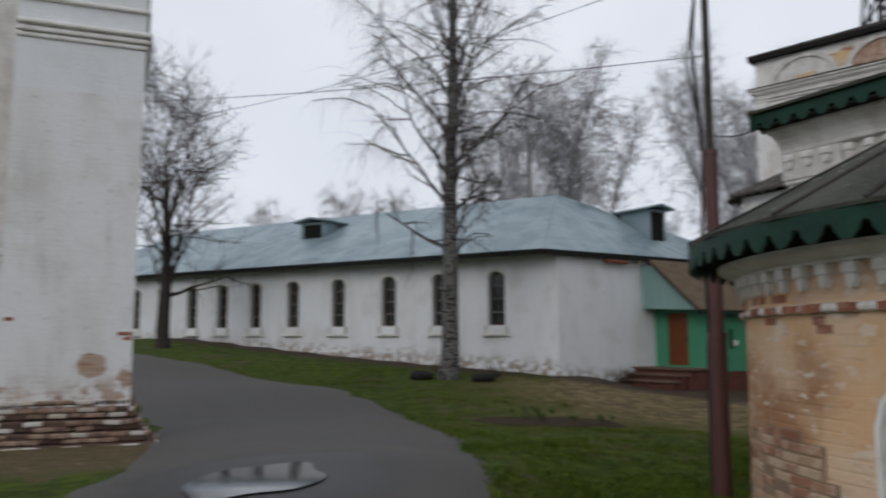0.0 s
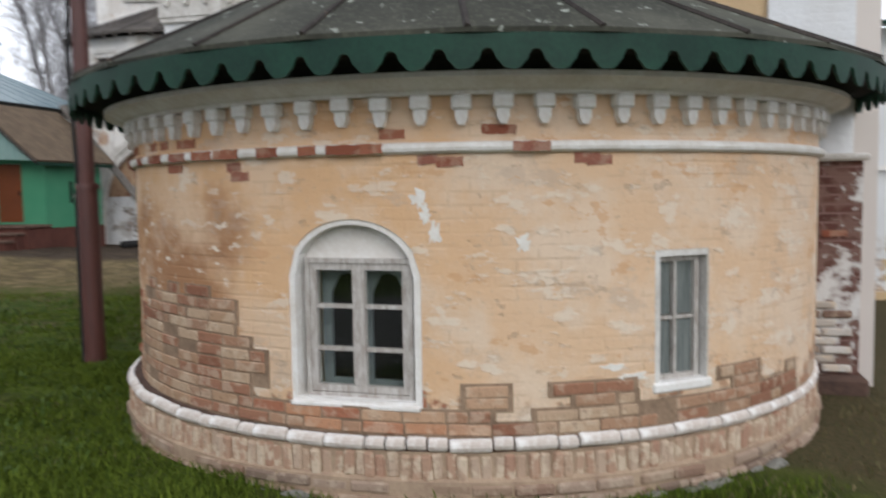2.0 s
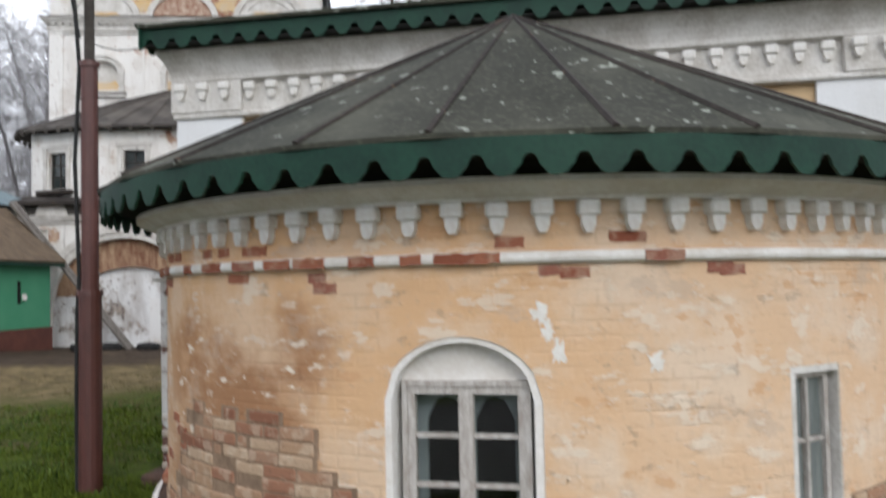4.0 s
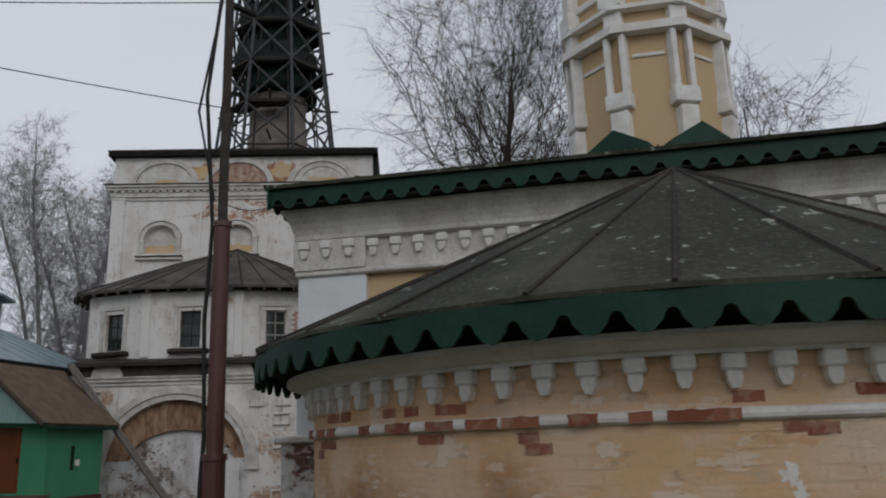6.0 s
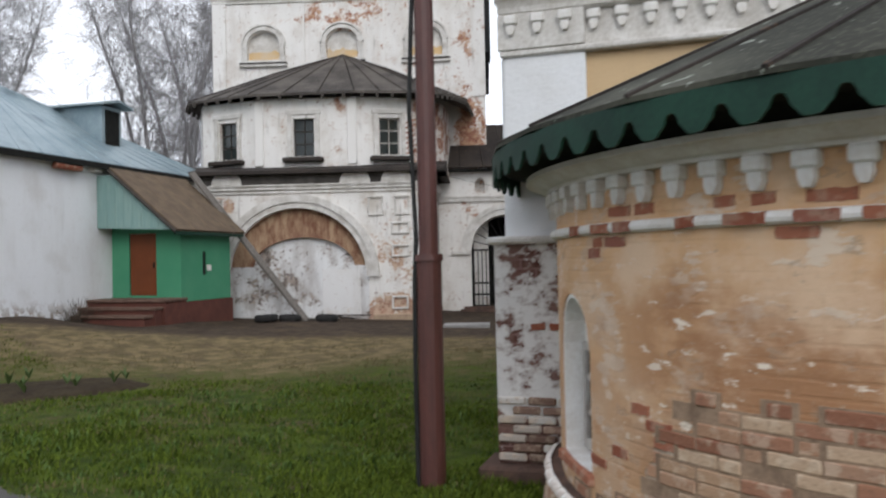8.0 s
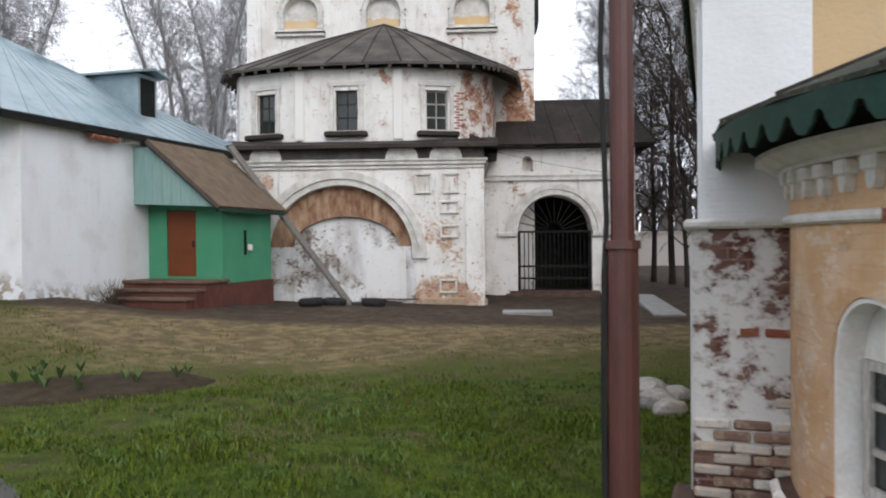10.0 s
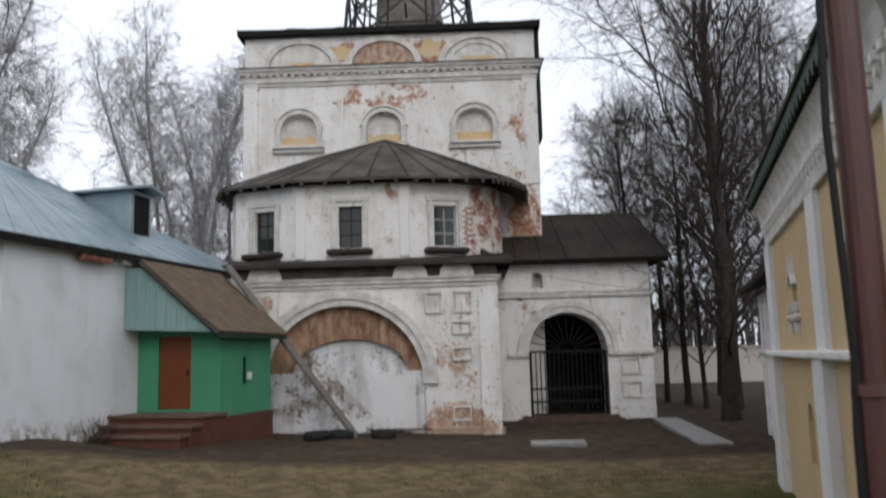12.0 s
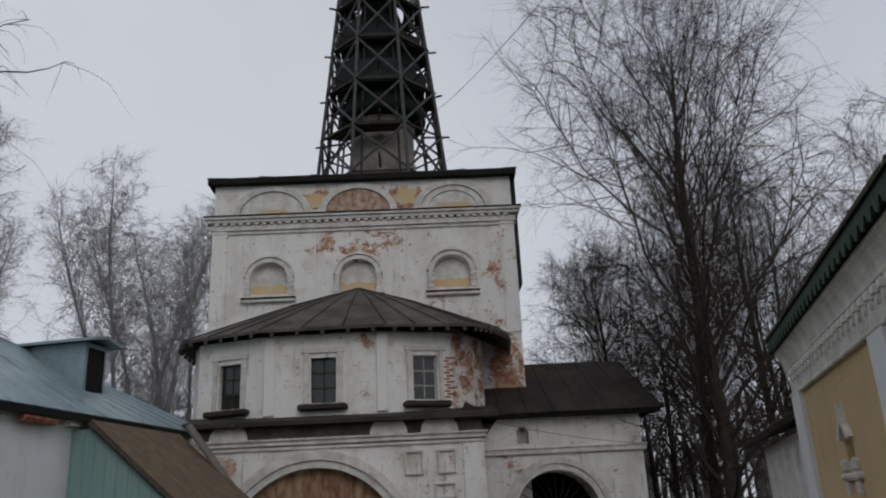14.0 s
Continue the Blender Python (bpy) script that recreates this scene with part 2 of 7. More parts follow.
BRICK = brick_material("weathered_brick", (0.40, 0.26, 0.165), (0.31, 0.155, 0.098), (0.36, 0.205, 0.13), (0.46, 0.33, 0.225), (0.25, 0.115, 0.072), (0.37, 0.225, 0.145), lime=0.42)
BRICK_RED = brick_material("red_brick", (0.26, 0.09, 0.055), (0.33, 0.13, 0.08), (0.29, 0.12, 0.085), lime=0.25)
BRICK_SILL = brick_material("orange_red_brick", (0.40, 0.17, 0.095), (0.46, 0.24, 0.14), (0.36, 0.15, 0.09), (0.48, 0.31, 0.20), lime=0.35)
BRICK_LIME = simple("limed_roll_brick", (0.80, 0.78, 0.75), (0.52, 0.44, 0.38), 0.9, 6, bump=0.5)
MORTAR = simple("old_mortar", (0.34, 0.24, 0.165), (0.19, 0.13, 0.09), 0.95, 5, bump=0.5)
PLINTH_BRICK = brick_material("plinth_brick", (0.45, 0.32, 0.23), (0.42, 0.27, 0.19), (0.48, 0.36, 0.27), (0.39, 0.235, 0.165), lime=0.9)
PLINTH = simple("worn_plinth_brick", (0.44, 0.33, 0.23), (0.30, 0.21, 0.15), 0.95, 5, bump=0.6)


def roof_metal(name, a, b, spot, spots=0.62, rough=0.6, metal=0.0):
    k = Nodes(name, rough, metal)
    k.b.inputs["Specular IOR Level"].default_value = 0.5 if metal else 0.15
    c = k.mix(k.step(k.noise(0.9, 5), 0.38, 0.62), a, b)
    c = k.mix(k.math("MULTIPLY", k.step(k.noise(1.2, 4, "Object", (1, 1, 0.3)), 0.52, 0.68), 0.6), c, tuple(v * 0.6 for v in a))
    c = k.mix(k.math("MULTIPLY", k.step(k.noise(26, 5), 0.50, 0.66), 0.35), c, tuple(v * 1.7 for v in a))
    c = k.mix(k.step(k.noise(9, 3), spots, spots + 0.05), c, spot)
    return k.color(c).bump(k.noise(12, 4), 0.2, 0.01).m


ROOF_GREEN = roof_metal("lichened_green_sheet", (0.066, 0.066, 0.050), (0.026, 0.027, 0.020), (0.26, 0.28, 0.24), 0.645, 0.75)
ROOF_BLUE = roof_metal("pale_blue_sheet", (0.215, 0.285, 0.315), (0.31, 0.38, 0.405), (0.18, 0.19, 0.185), 0.70, 0.42, 0.25)
ROOF_BROWN = roof_metal("rusty_brown_sheet", (0.044, 0.036, 0.031), (0.026, 0.022, 0.020), (0.10, 0.062, 0.04), 0.64, 0.75)
ROOF_TIN = roof_metal("weathered_tin", (0.105, 0.092, 0.080), (0.050, 0.044, 0.040), (0.16, 0.14, 0.12), 0.66, 0.7)
ROOF_FELT = simple("brown_felt_roof", (0.17, 0.125, 0.085), (0.11, 0.082, 0.06), 0.9, 3)
GREEN_PAINT = simple("dark_green_paint", (0.010, 0.048, 0.030), (0.006, 0.028, 0.019), 0.55, 3, bump=0.15)
# near-black for eaves edges; also shade put into soffits, recesses and interiors
EAVES_AND_SHADE = simple("dark_soffit", (0.022, 0.022, 0.020), (0.012, 0.012, 0.011), 0.9, 4)
POLE_PAINT = simple("brown_oxide_paint", (0.105, 0.036, 0.029), (0.068, 0.026, 0.022), 0.5, 3, bump=0.2, stretch=(3, 3, 0.6))
PORCH_GREEN = simple("porch_green_paint", (0.055, 0.245, 0.135), (0.075, 0.275, 0.155), 0.7, 1.2, bump=0.15)
PORCH_TEAL = simple("faded_teal_boards", (0.20, 0.33, 0.31), (0.26, 0.38, 0.35), 0.75, 2, bump=0.2, stretch=(6, 6, 0.7))
DOOR_BROWN = simple("brown_door_paint", (0.165, 0.048, 0.016), (0.135, 0.040, 0.014), 0.55, 2, bump=0.1)
RED_SKIRT = simple("red_brown_boards", (0.135, 0.050, 0.036), (0.09, 0.036, 0.028), 0.75, 3)
WOOD_GREY = simple("grey_weathered_wood", (0.235, 0.215, 0.195), (0.125, 0.112, 0.10), 0.85, 5, bump=0.5, stretch=(8, 8, 0.8))
WOOD_DARK = simple("dark_scaffold_timber", (0.075, 0.066, 0.058), (0.042, 0.037, 0.033), 0.9, 5)
WOOD_STEP = simple("worn_step_boards", (0.16, 0.105, 0.08), (0.10, 0.062, 0.048), 0.8, 4)
FRAME_PAINT = simple("peeling_window_paint", (0.57, 0.55, 0.52), (0.32, 0.275, 0.24), 0.8, 6, bump=0.5, stretch=(5, 5, 1.2))
SHEATH = simple("black_sheeting", (0.010, 0.012, 0.012), (0.020, 0.022, 0.022), 0.75, 2)
DRUM_STONE = simple("sooty_drum_plaster", (0.30, 0.265, 0.235), (0.17, 0.15, 0.135), 0.95, 1.6, bump=0.4)
IRON = simple("black_iron", (0.012, 0.012, 0.012), (0.022, 0.019, 0.018), 0.6, 4, 0.4)
RUBBER = simple("old_tyre_rubber", (0.020, 0.020, 0.020), (0.034, 0.033, 0.032), 0.85, 6)
CABLE = simple("black_cable", (0.015, 0.015, 0.015), (0.02, 0.02, 0.02), 0.7, 6)
CONCRETE = simple("concrete_slab", (0.34, 0.33, 0.31), (0.23, 0.22, 0.21), 0.9, 3)
INFILL = limewash("flaking_infill_whitewash", (0.72, 0.72, 0.72), (0.36, 0.33, 0.31), (0.17, 0.14, 0.125), bare_at=0.535, grime=0.75, speck=1.0, tan=(0.36, 0.30, 0.26))
ARCH_BRICK = simple("arch_brick_red", (0.17, 0.075, 0.048), (0.46, 0.32, 0.21), 0.95, 1.6, bump=0.5, stretch=(3, 1, 1))
BARK = simple("dark_bark", (0.060, 0.050, 0.043), (0.032, 0.027, 0.024), 0.95, 6, bump=0.7, dist=0.02)
TWIG = simple("bare_twigs", (0.075, 0.060, 0.052), (0.050, 0.041, 0.036), 0.95, 2)
# distance haze is mixed into this colour: paler than the near twigs
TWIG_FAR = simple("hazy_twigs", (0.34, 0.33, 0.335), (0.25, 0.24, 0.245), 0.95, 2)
FOOT_DARK = simple("dark_damp_brick", (0.13, 0.080, 0.062), (0.065, 0.045, 0.038), 0.95, 4, bump=0.6)
RED_FIELD = simple("flaked_red_field", (0.54, 0.43, 0.34), (0.26, 0.12, 0.08), 0.95, 4.5, bump=0.5)
SHRUB = simple("dry_shrub", (0.085, 0.066, 0.05), (0.05, 0.04, 0.03), 0.95, 4)


def birch_bark():
    k = Nodes("birch_bark", 0.85)
    marks = k.step(k.noise(2.2, 5, "Object", (3, 3, 7)), 0.50, 0.56)
    c = k.mix(k.noise(2, 4), (0.19, 0.18, 0.17), (0.11, 0.105, 0.10))
    return k.color(k.mix(marks, c, (0.035, 0.03, 0.028))).bump(k.noise(14, 4), 0.5, 0.02).m


BIRCH = birch_bark()


def ground_material():
    """Grass, dry grass, bare earth and wet asphalt, each where it lies in the yard."""
    k = Nodes("yard_ground", 0.95)
    x, y = k.axis("X", "Object"), k.axis("Y", "Object")
    n1, n2, n3 = k.noise(0.55, 5), k.noise(3.5, 5), k.noise(26, 4)
    grass = k.mix(k.step(n2, 0.36, 0.64), (0.024, 0.042, 0.004), (0.060, 0.088, 0.008))
    grass = k.mix(k.math("MULTIPLY", k.step(n1, 0.54, 0.68), 0.5), grass, (0.045, 0.040, 0.016))
    grass = k.mix(k.step(n3, 0.5, 0.72), grass, (0.060, 0.054, 0.022))
    dry = k.mix(k.step(n2, 0.35, 0.65), (0.205, 0.150, 0.080), (0.100, 0.074, 0.042))
    soil = k.mix(k.step(n2, 0.35, 0.65), (0.042, 0.030, 0.021), (0.072, 0.052, 0.037))
    across = k.math("SUBTRACT", k.math("ADD", k.math("MULTIPLY", x, 0.42), k.math("MULTIPLY", y, 0.91)), k.math("ADD", k.math("MULTIPLY", n1, 7.0), k.math("MULTIPLY", n2, 3.0)))
    yard = k.step(k.math("ADD", x, k.math("MULTIPLY", n1, 3.0)), 0.5, 5.0)
    c = k.mix(k.math("MULTIPLY", k.step(across, 11.5, 16.0), k.math("MULTIPLY", yard, 0.9)), grass, dry)
    c = k.mix(k.math("MULTIPLY", k.step(across, 19.3, 21.3), yard), c, soil)
    foot = k.math("ADD", k.math("ADD", k.math("MULTIPLY", x, 0.503), k.math("MULTIPLY", y, 0.864)), k.math("MULTIPLY", n2, 1.6))
    c = k.mix(k.step(foot, 23.2, 24.2), c, soil)
    fx, fy = k.math("ADD", x, 5.9), k.math("SUBTRACT", y, 12.0)
    foot = k.math("ADD", k.math("ADD", k.math("MULTIPLY", fx, fx), k.math("MULTIPLY", fy, fy)), k.math("MULTIPLY", n2, 5.0))
    c = k.mix(k.math("MULTIPLY", k.step(foot, 11.0, 5.0), 0.85), c, k.mix(k.step(n3, 0.4, 0.6), soil, dry))
    c = k.mix(k.math("MULTIPLY", k.step(k.noise(1.1, 5), 0.56, 0.66), 0.6), c, k.mix(k.step(n3, 0.45, 0.6), soil, dry))
    south = k.step(k.math("ADD", k.math("SUBTRACT", k.math("MULTIPLY", x, 0.85), k.math("MULTIPLY", y, 0.5)), k.math("MULTIPLY", n1, 1.5)), 3.4, 4.6)
    south = k.math("MULTIPLY", south, k.step(y, 13.0, 9.0))
    c = k.mix(south, c, k.mix(k.step(n3, 0.35, 0.7), (0.080, 0.060, 0.032), (0.045, 0.045, 0.017)))
    return k.color(c).bump(k.math("ADD", k.math("MULTIPLY", n2, 0.5), k.math("MULTIPLY", n3, 0.5)), 0.7, 0.05).m


def asphalt_material():
    k = Nodes("wet_asphalt", 0.75)
    f, g = k.noise(0.7, 5), k.noise(60, 3)
    dx, dy = k.math("ADD", k.axis("X", "Object"), 2.0), k.math("SUBTRACT", k.axis("Y", "Object"), 9.1)
    pool = k.math("ADD", k.math("ADD", k.math("MULTIPLY", dx, dx), k.math("MULTIPLY", dy, k.math("MULTIPLY", dy, 0.6))), k.math("MULTIPLY", f, 2.5))
    wet = k.math("MAXIMUM", k.math("MULTIPLY", k.step(f, 0.50, 0.62), 0.5), k.step(pool, 4.6, 2.6))
    c = k.mix(k.step(g, 0.4, 0.65), (0.052, 0.047, 0.042), (0.088, 0.079, 0.070))
    k.color(k.mix(wet, c, (0.020, 0.019, 0.018)))
    k.put(k.math("SUBTRACT", 0.8, k.math("MULTIPLY", wet, 0.25)), k.b.inputs["Roughness"])
    return k.bump(g, 0.35, 0.01).m


GROUND, ASPHALT = ground_material(), asphalt_material()


def grass_material(name, a, b):
    k = Nodes(name, 0.85)
    geo = k.t.nodes.new("ShaderNodeNewGeometry")
    return k.color(k.mix(geo.outputs["Random Per Island"], a, b)).m


GRASS = grass_material("grass_blades", (0.032, 0.056, 0.005), (0.112, 0.150, 0.018))
GRASS_DRY = grass_material("dry_grass_blades", (0.17, 0.13, 0.07), (0.10, 0.10, 0.04))


def glass_material(name, tint):
    k = Nodes(name, 0.06)
    k.color(k.mix(k.noise(3, 2), tint, tuple(v * 1.7 for v in tint)))
    return k.m


PANE = glass_material("dark_window_glass", (0.016, 0.021, 0.020))
APSE_PANE = Nodes("old_clear_glass", 0.03).color((0.75, 0.82, 0.82)).m
APSE_PANE.node_tree.nodes["Principled BSDF"].inputs["Transmission Weight"].default_value = 1.0
INNER_SASH = simple("grey_inner_sash", (0.30, 0.33, 0.34), (0.20, 0.22, 0.23), 0.8, 4)
CURTAIN = simple("grey_curtain", (0.20, 0.22, 0.21), (0.11, 0.125, 0.12), 0.9, 4, stretch=(9, 9, 0.5))
WATER = Nodes("puddle_water", 0.10).color((0.06, 0.06, 0.062)).m
WATER.node_tree.nodes["Principled BSDF"].inputs["Specular IOR Level"].default_value = 1.0

# ---- building blocks ----


def part(name, bm, material, parent=None, label="", smooth=False):
    """Links a bmesh (or a ready mesh) as one mesh object under a thing or a part."""
    if isinstance(bm, bmesh.types.BMesh):
        bmesh.ops.recalc_face_normals(bm, faces=bm.faces)
        me = bpy.data.meshes.new(name)
        bm.to_mesh(me)
        bm.free()
    else:
        me = bm
    if not me.materials:
        me.materials.append(material)
    if smooth:
        me.polygons.foreach_set("use_smooth", [True] * len(me.polygons))
    ob = new(name, me)
    if parent:
        ob.parent = parent
    if label:
        ob["label"] = label
    return ob


def thing(name, label, category, m=None, group="", kind=""):
    ob = new(name)
    ob.empty_display_size = 0.2
    if m:
        ob.matrix_world = m
    return tagged(ob, label, category, group, kind)


def piece(name, me, parent, m):
    """One of many alike pieces that share a mesh."""
    ob = new(name, me)
    ob.parent = parent
    ob.matrix_basis = m
    return ob


def box(bm, x0, x1, y0, y1, z0, z1, bevel=0.0, m=None):
    vs = [bm.verts.new((x, y, z)) for z in (z0, z1) for y in (y0, y1) for x in (x0, x1)]
    fs = [bm.faces.new([vs[i] for i in q]) for q in ((0, 2, 3, 1), (4, 5, 7, 6), (0, 1, 5, 4), (2, 6, 7, 3), (0, 4, 6, 2), (1, 3, 7, 5))]
    if m:
        for v in vs:
            v.co = m @ v.co
    if bevel:
        edges = list({e for f in fs for e in f.edges})
        bmesh.ops.bevel(bm, geom=edges, offset=bevel, segments=1, affect="EDGES")
    return bm


def boxes(*rows, bevel=0.0):
    bm = bmesh.new()
    for r in rows:
        box(bm, *r, bevel=bevel)
    return bm


def prism(bm, pts, place):
    """A closed solid between two outlines: place(p, side) gives the corner of point p on side 0 or 1."""
    a = [bm.verts.new(place(p, 0)) for p in pts]
    b = [bm.verts.new(place(p, 1)) for p in pts]
    bm.faces.new(a), bm.faces.new(b[::-1])
    for i in range(len(pts)):
        j = (i + 1) % len(pts)
        bm.faces.new((a[i], b[i], b[j], a[j]))
    return bm


def tube(bm, p, q, r0, r1=None, n=6):
    r1 = r0 if r1 is None else r1
    p, q = Vector(p), Vector(q)
    t = (q - p).to_track_quat("Z", "Y")
    ends = []
    for c, r in ((p, r0), (q, r1)):
        ends.append([bm.verts.new(c + t @ Vector((r * math.cos(2 * math.pi * i / n), r * math.sin(2 * math.pi * i / n), 0))) for i in range(n)])
    for i in range(n):
        bm.faces.new((ends[0][i], ends[0][(i + 1) % n], ends[1][(i + 1) % n], ends[1][i]))
    bm.faces.new(ends[0][::-1]), bm.faces.new(ends[1])
    return bm


def tube_arrays(verts, faces, pts, radii, n):
    """Adds a tapered tube through pts to the lists."""
    base = len(verts)
    pts = np.asarray(pts)
    dirs = np.gradient(pts, axis=0)
    dirs /= np.linalg.norm(dirs, axis=1)[:, None] + 1e-9
    ref = np.where(np.abs(dirs[:, 2:3]) > 0.9, np.array([[1.0, 0, 0]]), np.array([[0, 0, 1.0]]))
    u = np.cross(dirs, ref)
    u /= np.linalg.norm(u, axis=1)[:, None] + 1e-9
    v = np.cross(dirs, u)
    ang = 2 * np.pi * np.arange(n) / n
    ring = pts[:, None] + np.asarray(radii)[:, None, None] * (np.cos(ang)[None, :, None] * u[:, None] + np.sin(ang)[None, :, None] * v[:, None])
    verts.extend(map(tuple, ring.reshape(-1, 3)))
    for i in range(len(pts) - 1):
        for j in range(n):
            k = (j + 1) % n
            faces.append((base + i * n + j, base + i * n + k, base + (i + 1) * n + k, base + (i + 1) * n + j))


def cable(name, pts, r, parent=None, label="", sag=0.0):
    """A round wire through points, with a sag between them."""
    path = []
    for a, b in zip(pts, pts[1:]):
        a, b = Vector(a), Vector(b)
        for i in range(12):
            f = i / 12
            path.append(tuple(a.lerp(b, f) - Vector((0, 0, 4 * sag * f * (1 - f)))))
    path.append(tuple(pts[-1]))
    v, f = [], []
    tube_arrays(v, f, path, [r] * len(path), 5)
    me = bpy.data.meshes.new(name)
    me.from_pydata(v, [], f)
    return part(name, me, CABLE, parent, label)


def strip_wall(bm, s0, s1, z0, z1, holes=(), thick=0.5, ds=0.3, curve=None, fine=0.05, top=None, bottom=None):
    """A wall along s from z0 to z1 with openings (left, right, sill, head(s)); curve maps (s, z, depth) to space. UV is (s, z) in metres."""
    curve = curve or (lambda s, z, d: (s, d, z))
    uv = bm.loops.layers.uv.verify()
    cuts = {round(s0, 4), round(s1, 4)}
    n = max(1, int((s1 - s0) / ds))
    cuts |= {round(s0 + (s1 - s0) * i / n, 4) for i in range(n + 1)}
    for a, b, _, head in holes:
        k = max(2, int((b - a) / fine)) if callable(head) else 1
        cuts = {c for c in cuts if not (a - 0.01 < c < b + 0.01)} | {round(a + (b - a) * i / k, 4) for i in range(k + 1)}
    cuts = sorted(cuts)

    def quad(pts):
        f = bm.faces.new([bm.verts.new(curve(*p)) for p in pts])
        for loop, p in zip(f.loops, pts):
            loop[uv].uv = (p[0] + (p[2] if abs(pts[0][0] - pts[2][0]) < 1e-6 else 0), p[1])

    for a, b in zip(cuts, cuts[1:]):
        mid = (a + b) / 2
        ta, tb = (top(a), top(b)) if top else (z1, z1)
        za, zb = (bottom(a), bottom(b)) if bottom else (z0, z0)
        spans, floor = [], (za, zb)
        for ha, hb, sill, head in sorted((h for h in holes if h[0] < mid < h[1]), key=lambda h: h[2]):
            spans.append((floor, (sill, sill)))
            floor = (head(a), head(b)) if callable(head) else (head, head)
            for sgn, edge in ((0, ha), (1, hb)):
                if abs(edge - (a if sgn == 0 else b)) < 1e-3:
                    h = floor[0] if sgn == 0 else floor[1]
                    quad([(edge, sill, 0), (edge, h, 0), (edge, h, thick), (edge, sill, thick)])
        spans.append((floor, (ta, tb)))
        for (la, lb), (ha, hb) in spans:
            if ha - la < 1e-4 and hb - lb < 1e-4:
                continue
            quad([(a, la, 0), (b, lb, 0), (b, hb, 0), (a, ha, 0)])
            quad([(b, lb, thick), (a, la, thick), (a, ha, thick), (b, hb, thick)])
            quad([(a, ha, 0), (b, hb, 0), (b, hb, thick), (a, ha, thick)])
            quad([(a, la, thick), (b, lb, thick), (b, lb, 0), (a, la, 0)])
    for e, end in ((s0, 0), (s1, 1)):
        lo, hi = (bottom(e) if bottom else z0), (top(e) if top else z1)
        quad([(e, lo, 0), (e, hi, 0), (e, hi, thick), (e, lo, thick)])
    bmesh.ops.remove_doubles(bm, verts=bm.verts, dist=1e-4)
    return bm


def round_head(a, b, spring, rise):
    c, h = (a + b) / 2, (b - a) / 2
    return lambda s: spring + rise * math.sqrt(max(0.0, 1 - ((s - c) / h) ** 2))


def arc_sweep(bm, profile, a0, a1, step, centre):
    """Sweeps a closed profile of (radius, height) round a centre, from angle a0 to a1 in degrees (0 faces -y)."""
    n = max(1, int(abs(a1 - a0) / step + 0.5))
    rings = []
    for i in range(n + 1):
        a = radians(a0 + (a1 - a0) * i / n)
        rings.append([bm.verts.new((centre[0] + r * math.sin(a), centre[1] - r * math.cos(a), z)) for r, z in profile])
    for u, v in zip(rings, rings[1:]):
        for i in range(len(profile)):
            j = (i + 1) % len(profile)
            bm.faces.new((u[i], u[j], v[j], v[i]))
    bm.faces.new(rings[0]), bm.faces.new(rings[-1][::-1])
    return bm


def arch_ring(bm, cx, cz, r0, r1, y0, y1, a0=0, a1=180, step=7, squash=1.0):
    """An archivolt in the x-z plane between two radii and two depths."""
    n = int((a1 - a0) / step + 0.5)
    rows = []
    for i in range(n + 1):
        a = radians(a0 + (a1 - a0) * i / n)
        rows.append([bm.verts.new((cx + r * math.cos(a), y, cz + squash * r * math.sin(a))) for r, y in ((r0, y0), (r1, y0), (r1, y1), (r0, y1))])
    for u, v in zip(rows, rows[1:]):
        for i in range(4):
            j = (i + 1) % 4
            bm.faces.new((u[i], u[j], v[j], v[i]))
    bm.faces.new(rows[0]), bm.faces.new(rows[-1][::-1])
    return bm


def sheet_roof(name, corners, material, parent, seams=0, thick=0.05, rib=0.035, label=""):
    """One roof plane from four corners (eave left, eave right, ridge right, ridge left), with standing seams."""
    a, b, c, d = (Vector(p) for p in corners)
    up = (b - a).cross(d - a)
    if up.length < 1e-6:
        up = (b - a).cross(c - a)
    up.normalize()
    if up.z < 0:
        up = -up
    bm = bmesh.new()
    prism(bm, [a, b, c, d] if (c - d).length > 1e-3 else [a, b, c], lambda p, s: p + up * (thick if s else 0))
    roof = part(name, bm, material, parent, label)
    for i in range(seams + 1):
        f = i / max(1, seams)
        p, q = a.lerp(b, f) + up * thick, d.lerp(c, f) + up * thick
        if (q - p).length > 0.1:
            part("roof_seam", tube(bmesh.new(), p, q, rib, rib, 4), material, roof)
    return roof


def rect_ring(bm, x0, x1, z0, z1, w, y0, y1, m=None):
    """A rectangular frame in one piece."""
    rows = []
    for y in (y0, y1):
        rows.append([[bm.verts.new((x, y, z)) for x, z in ((a + o, c + o), (b - o, c + o), (b - o, d - o), (a + o, d - o))] for o, a, b, c, d in ((0, x0, x1, z0, z1), (w, x0, x1, z0, z1))])
    (fo, fi), (bo, bi) = rows
    for i in range(4):
        j = (i + 1) % 4
        for q in ((fo[i], fo[j], fi[j], fi[i]), (bo[j], bo[i], bi[i], bi[j]), (fo[j], fo[i], bo[i], bo[j]), (fi[i], fi[j], bi[j], bi[i])):
            bm.faces.new(q)
    return bm


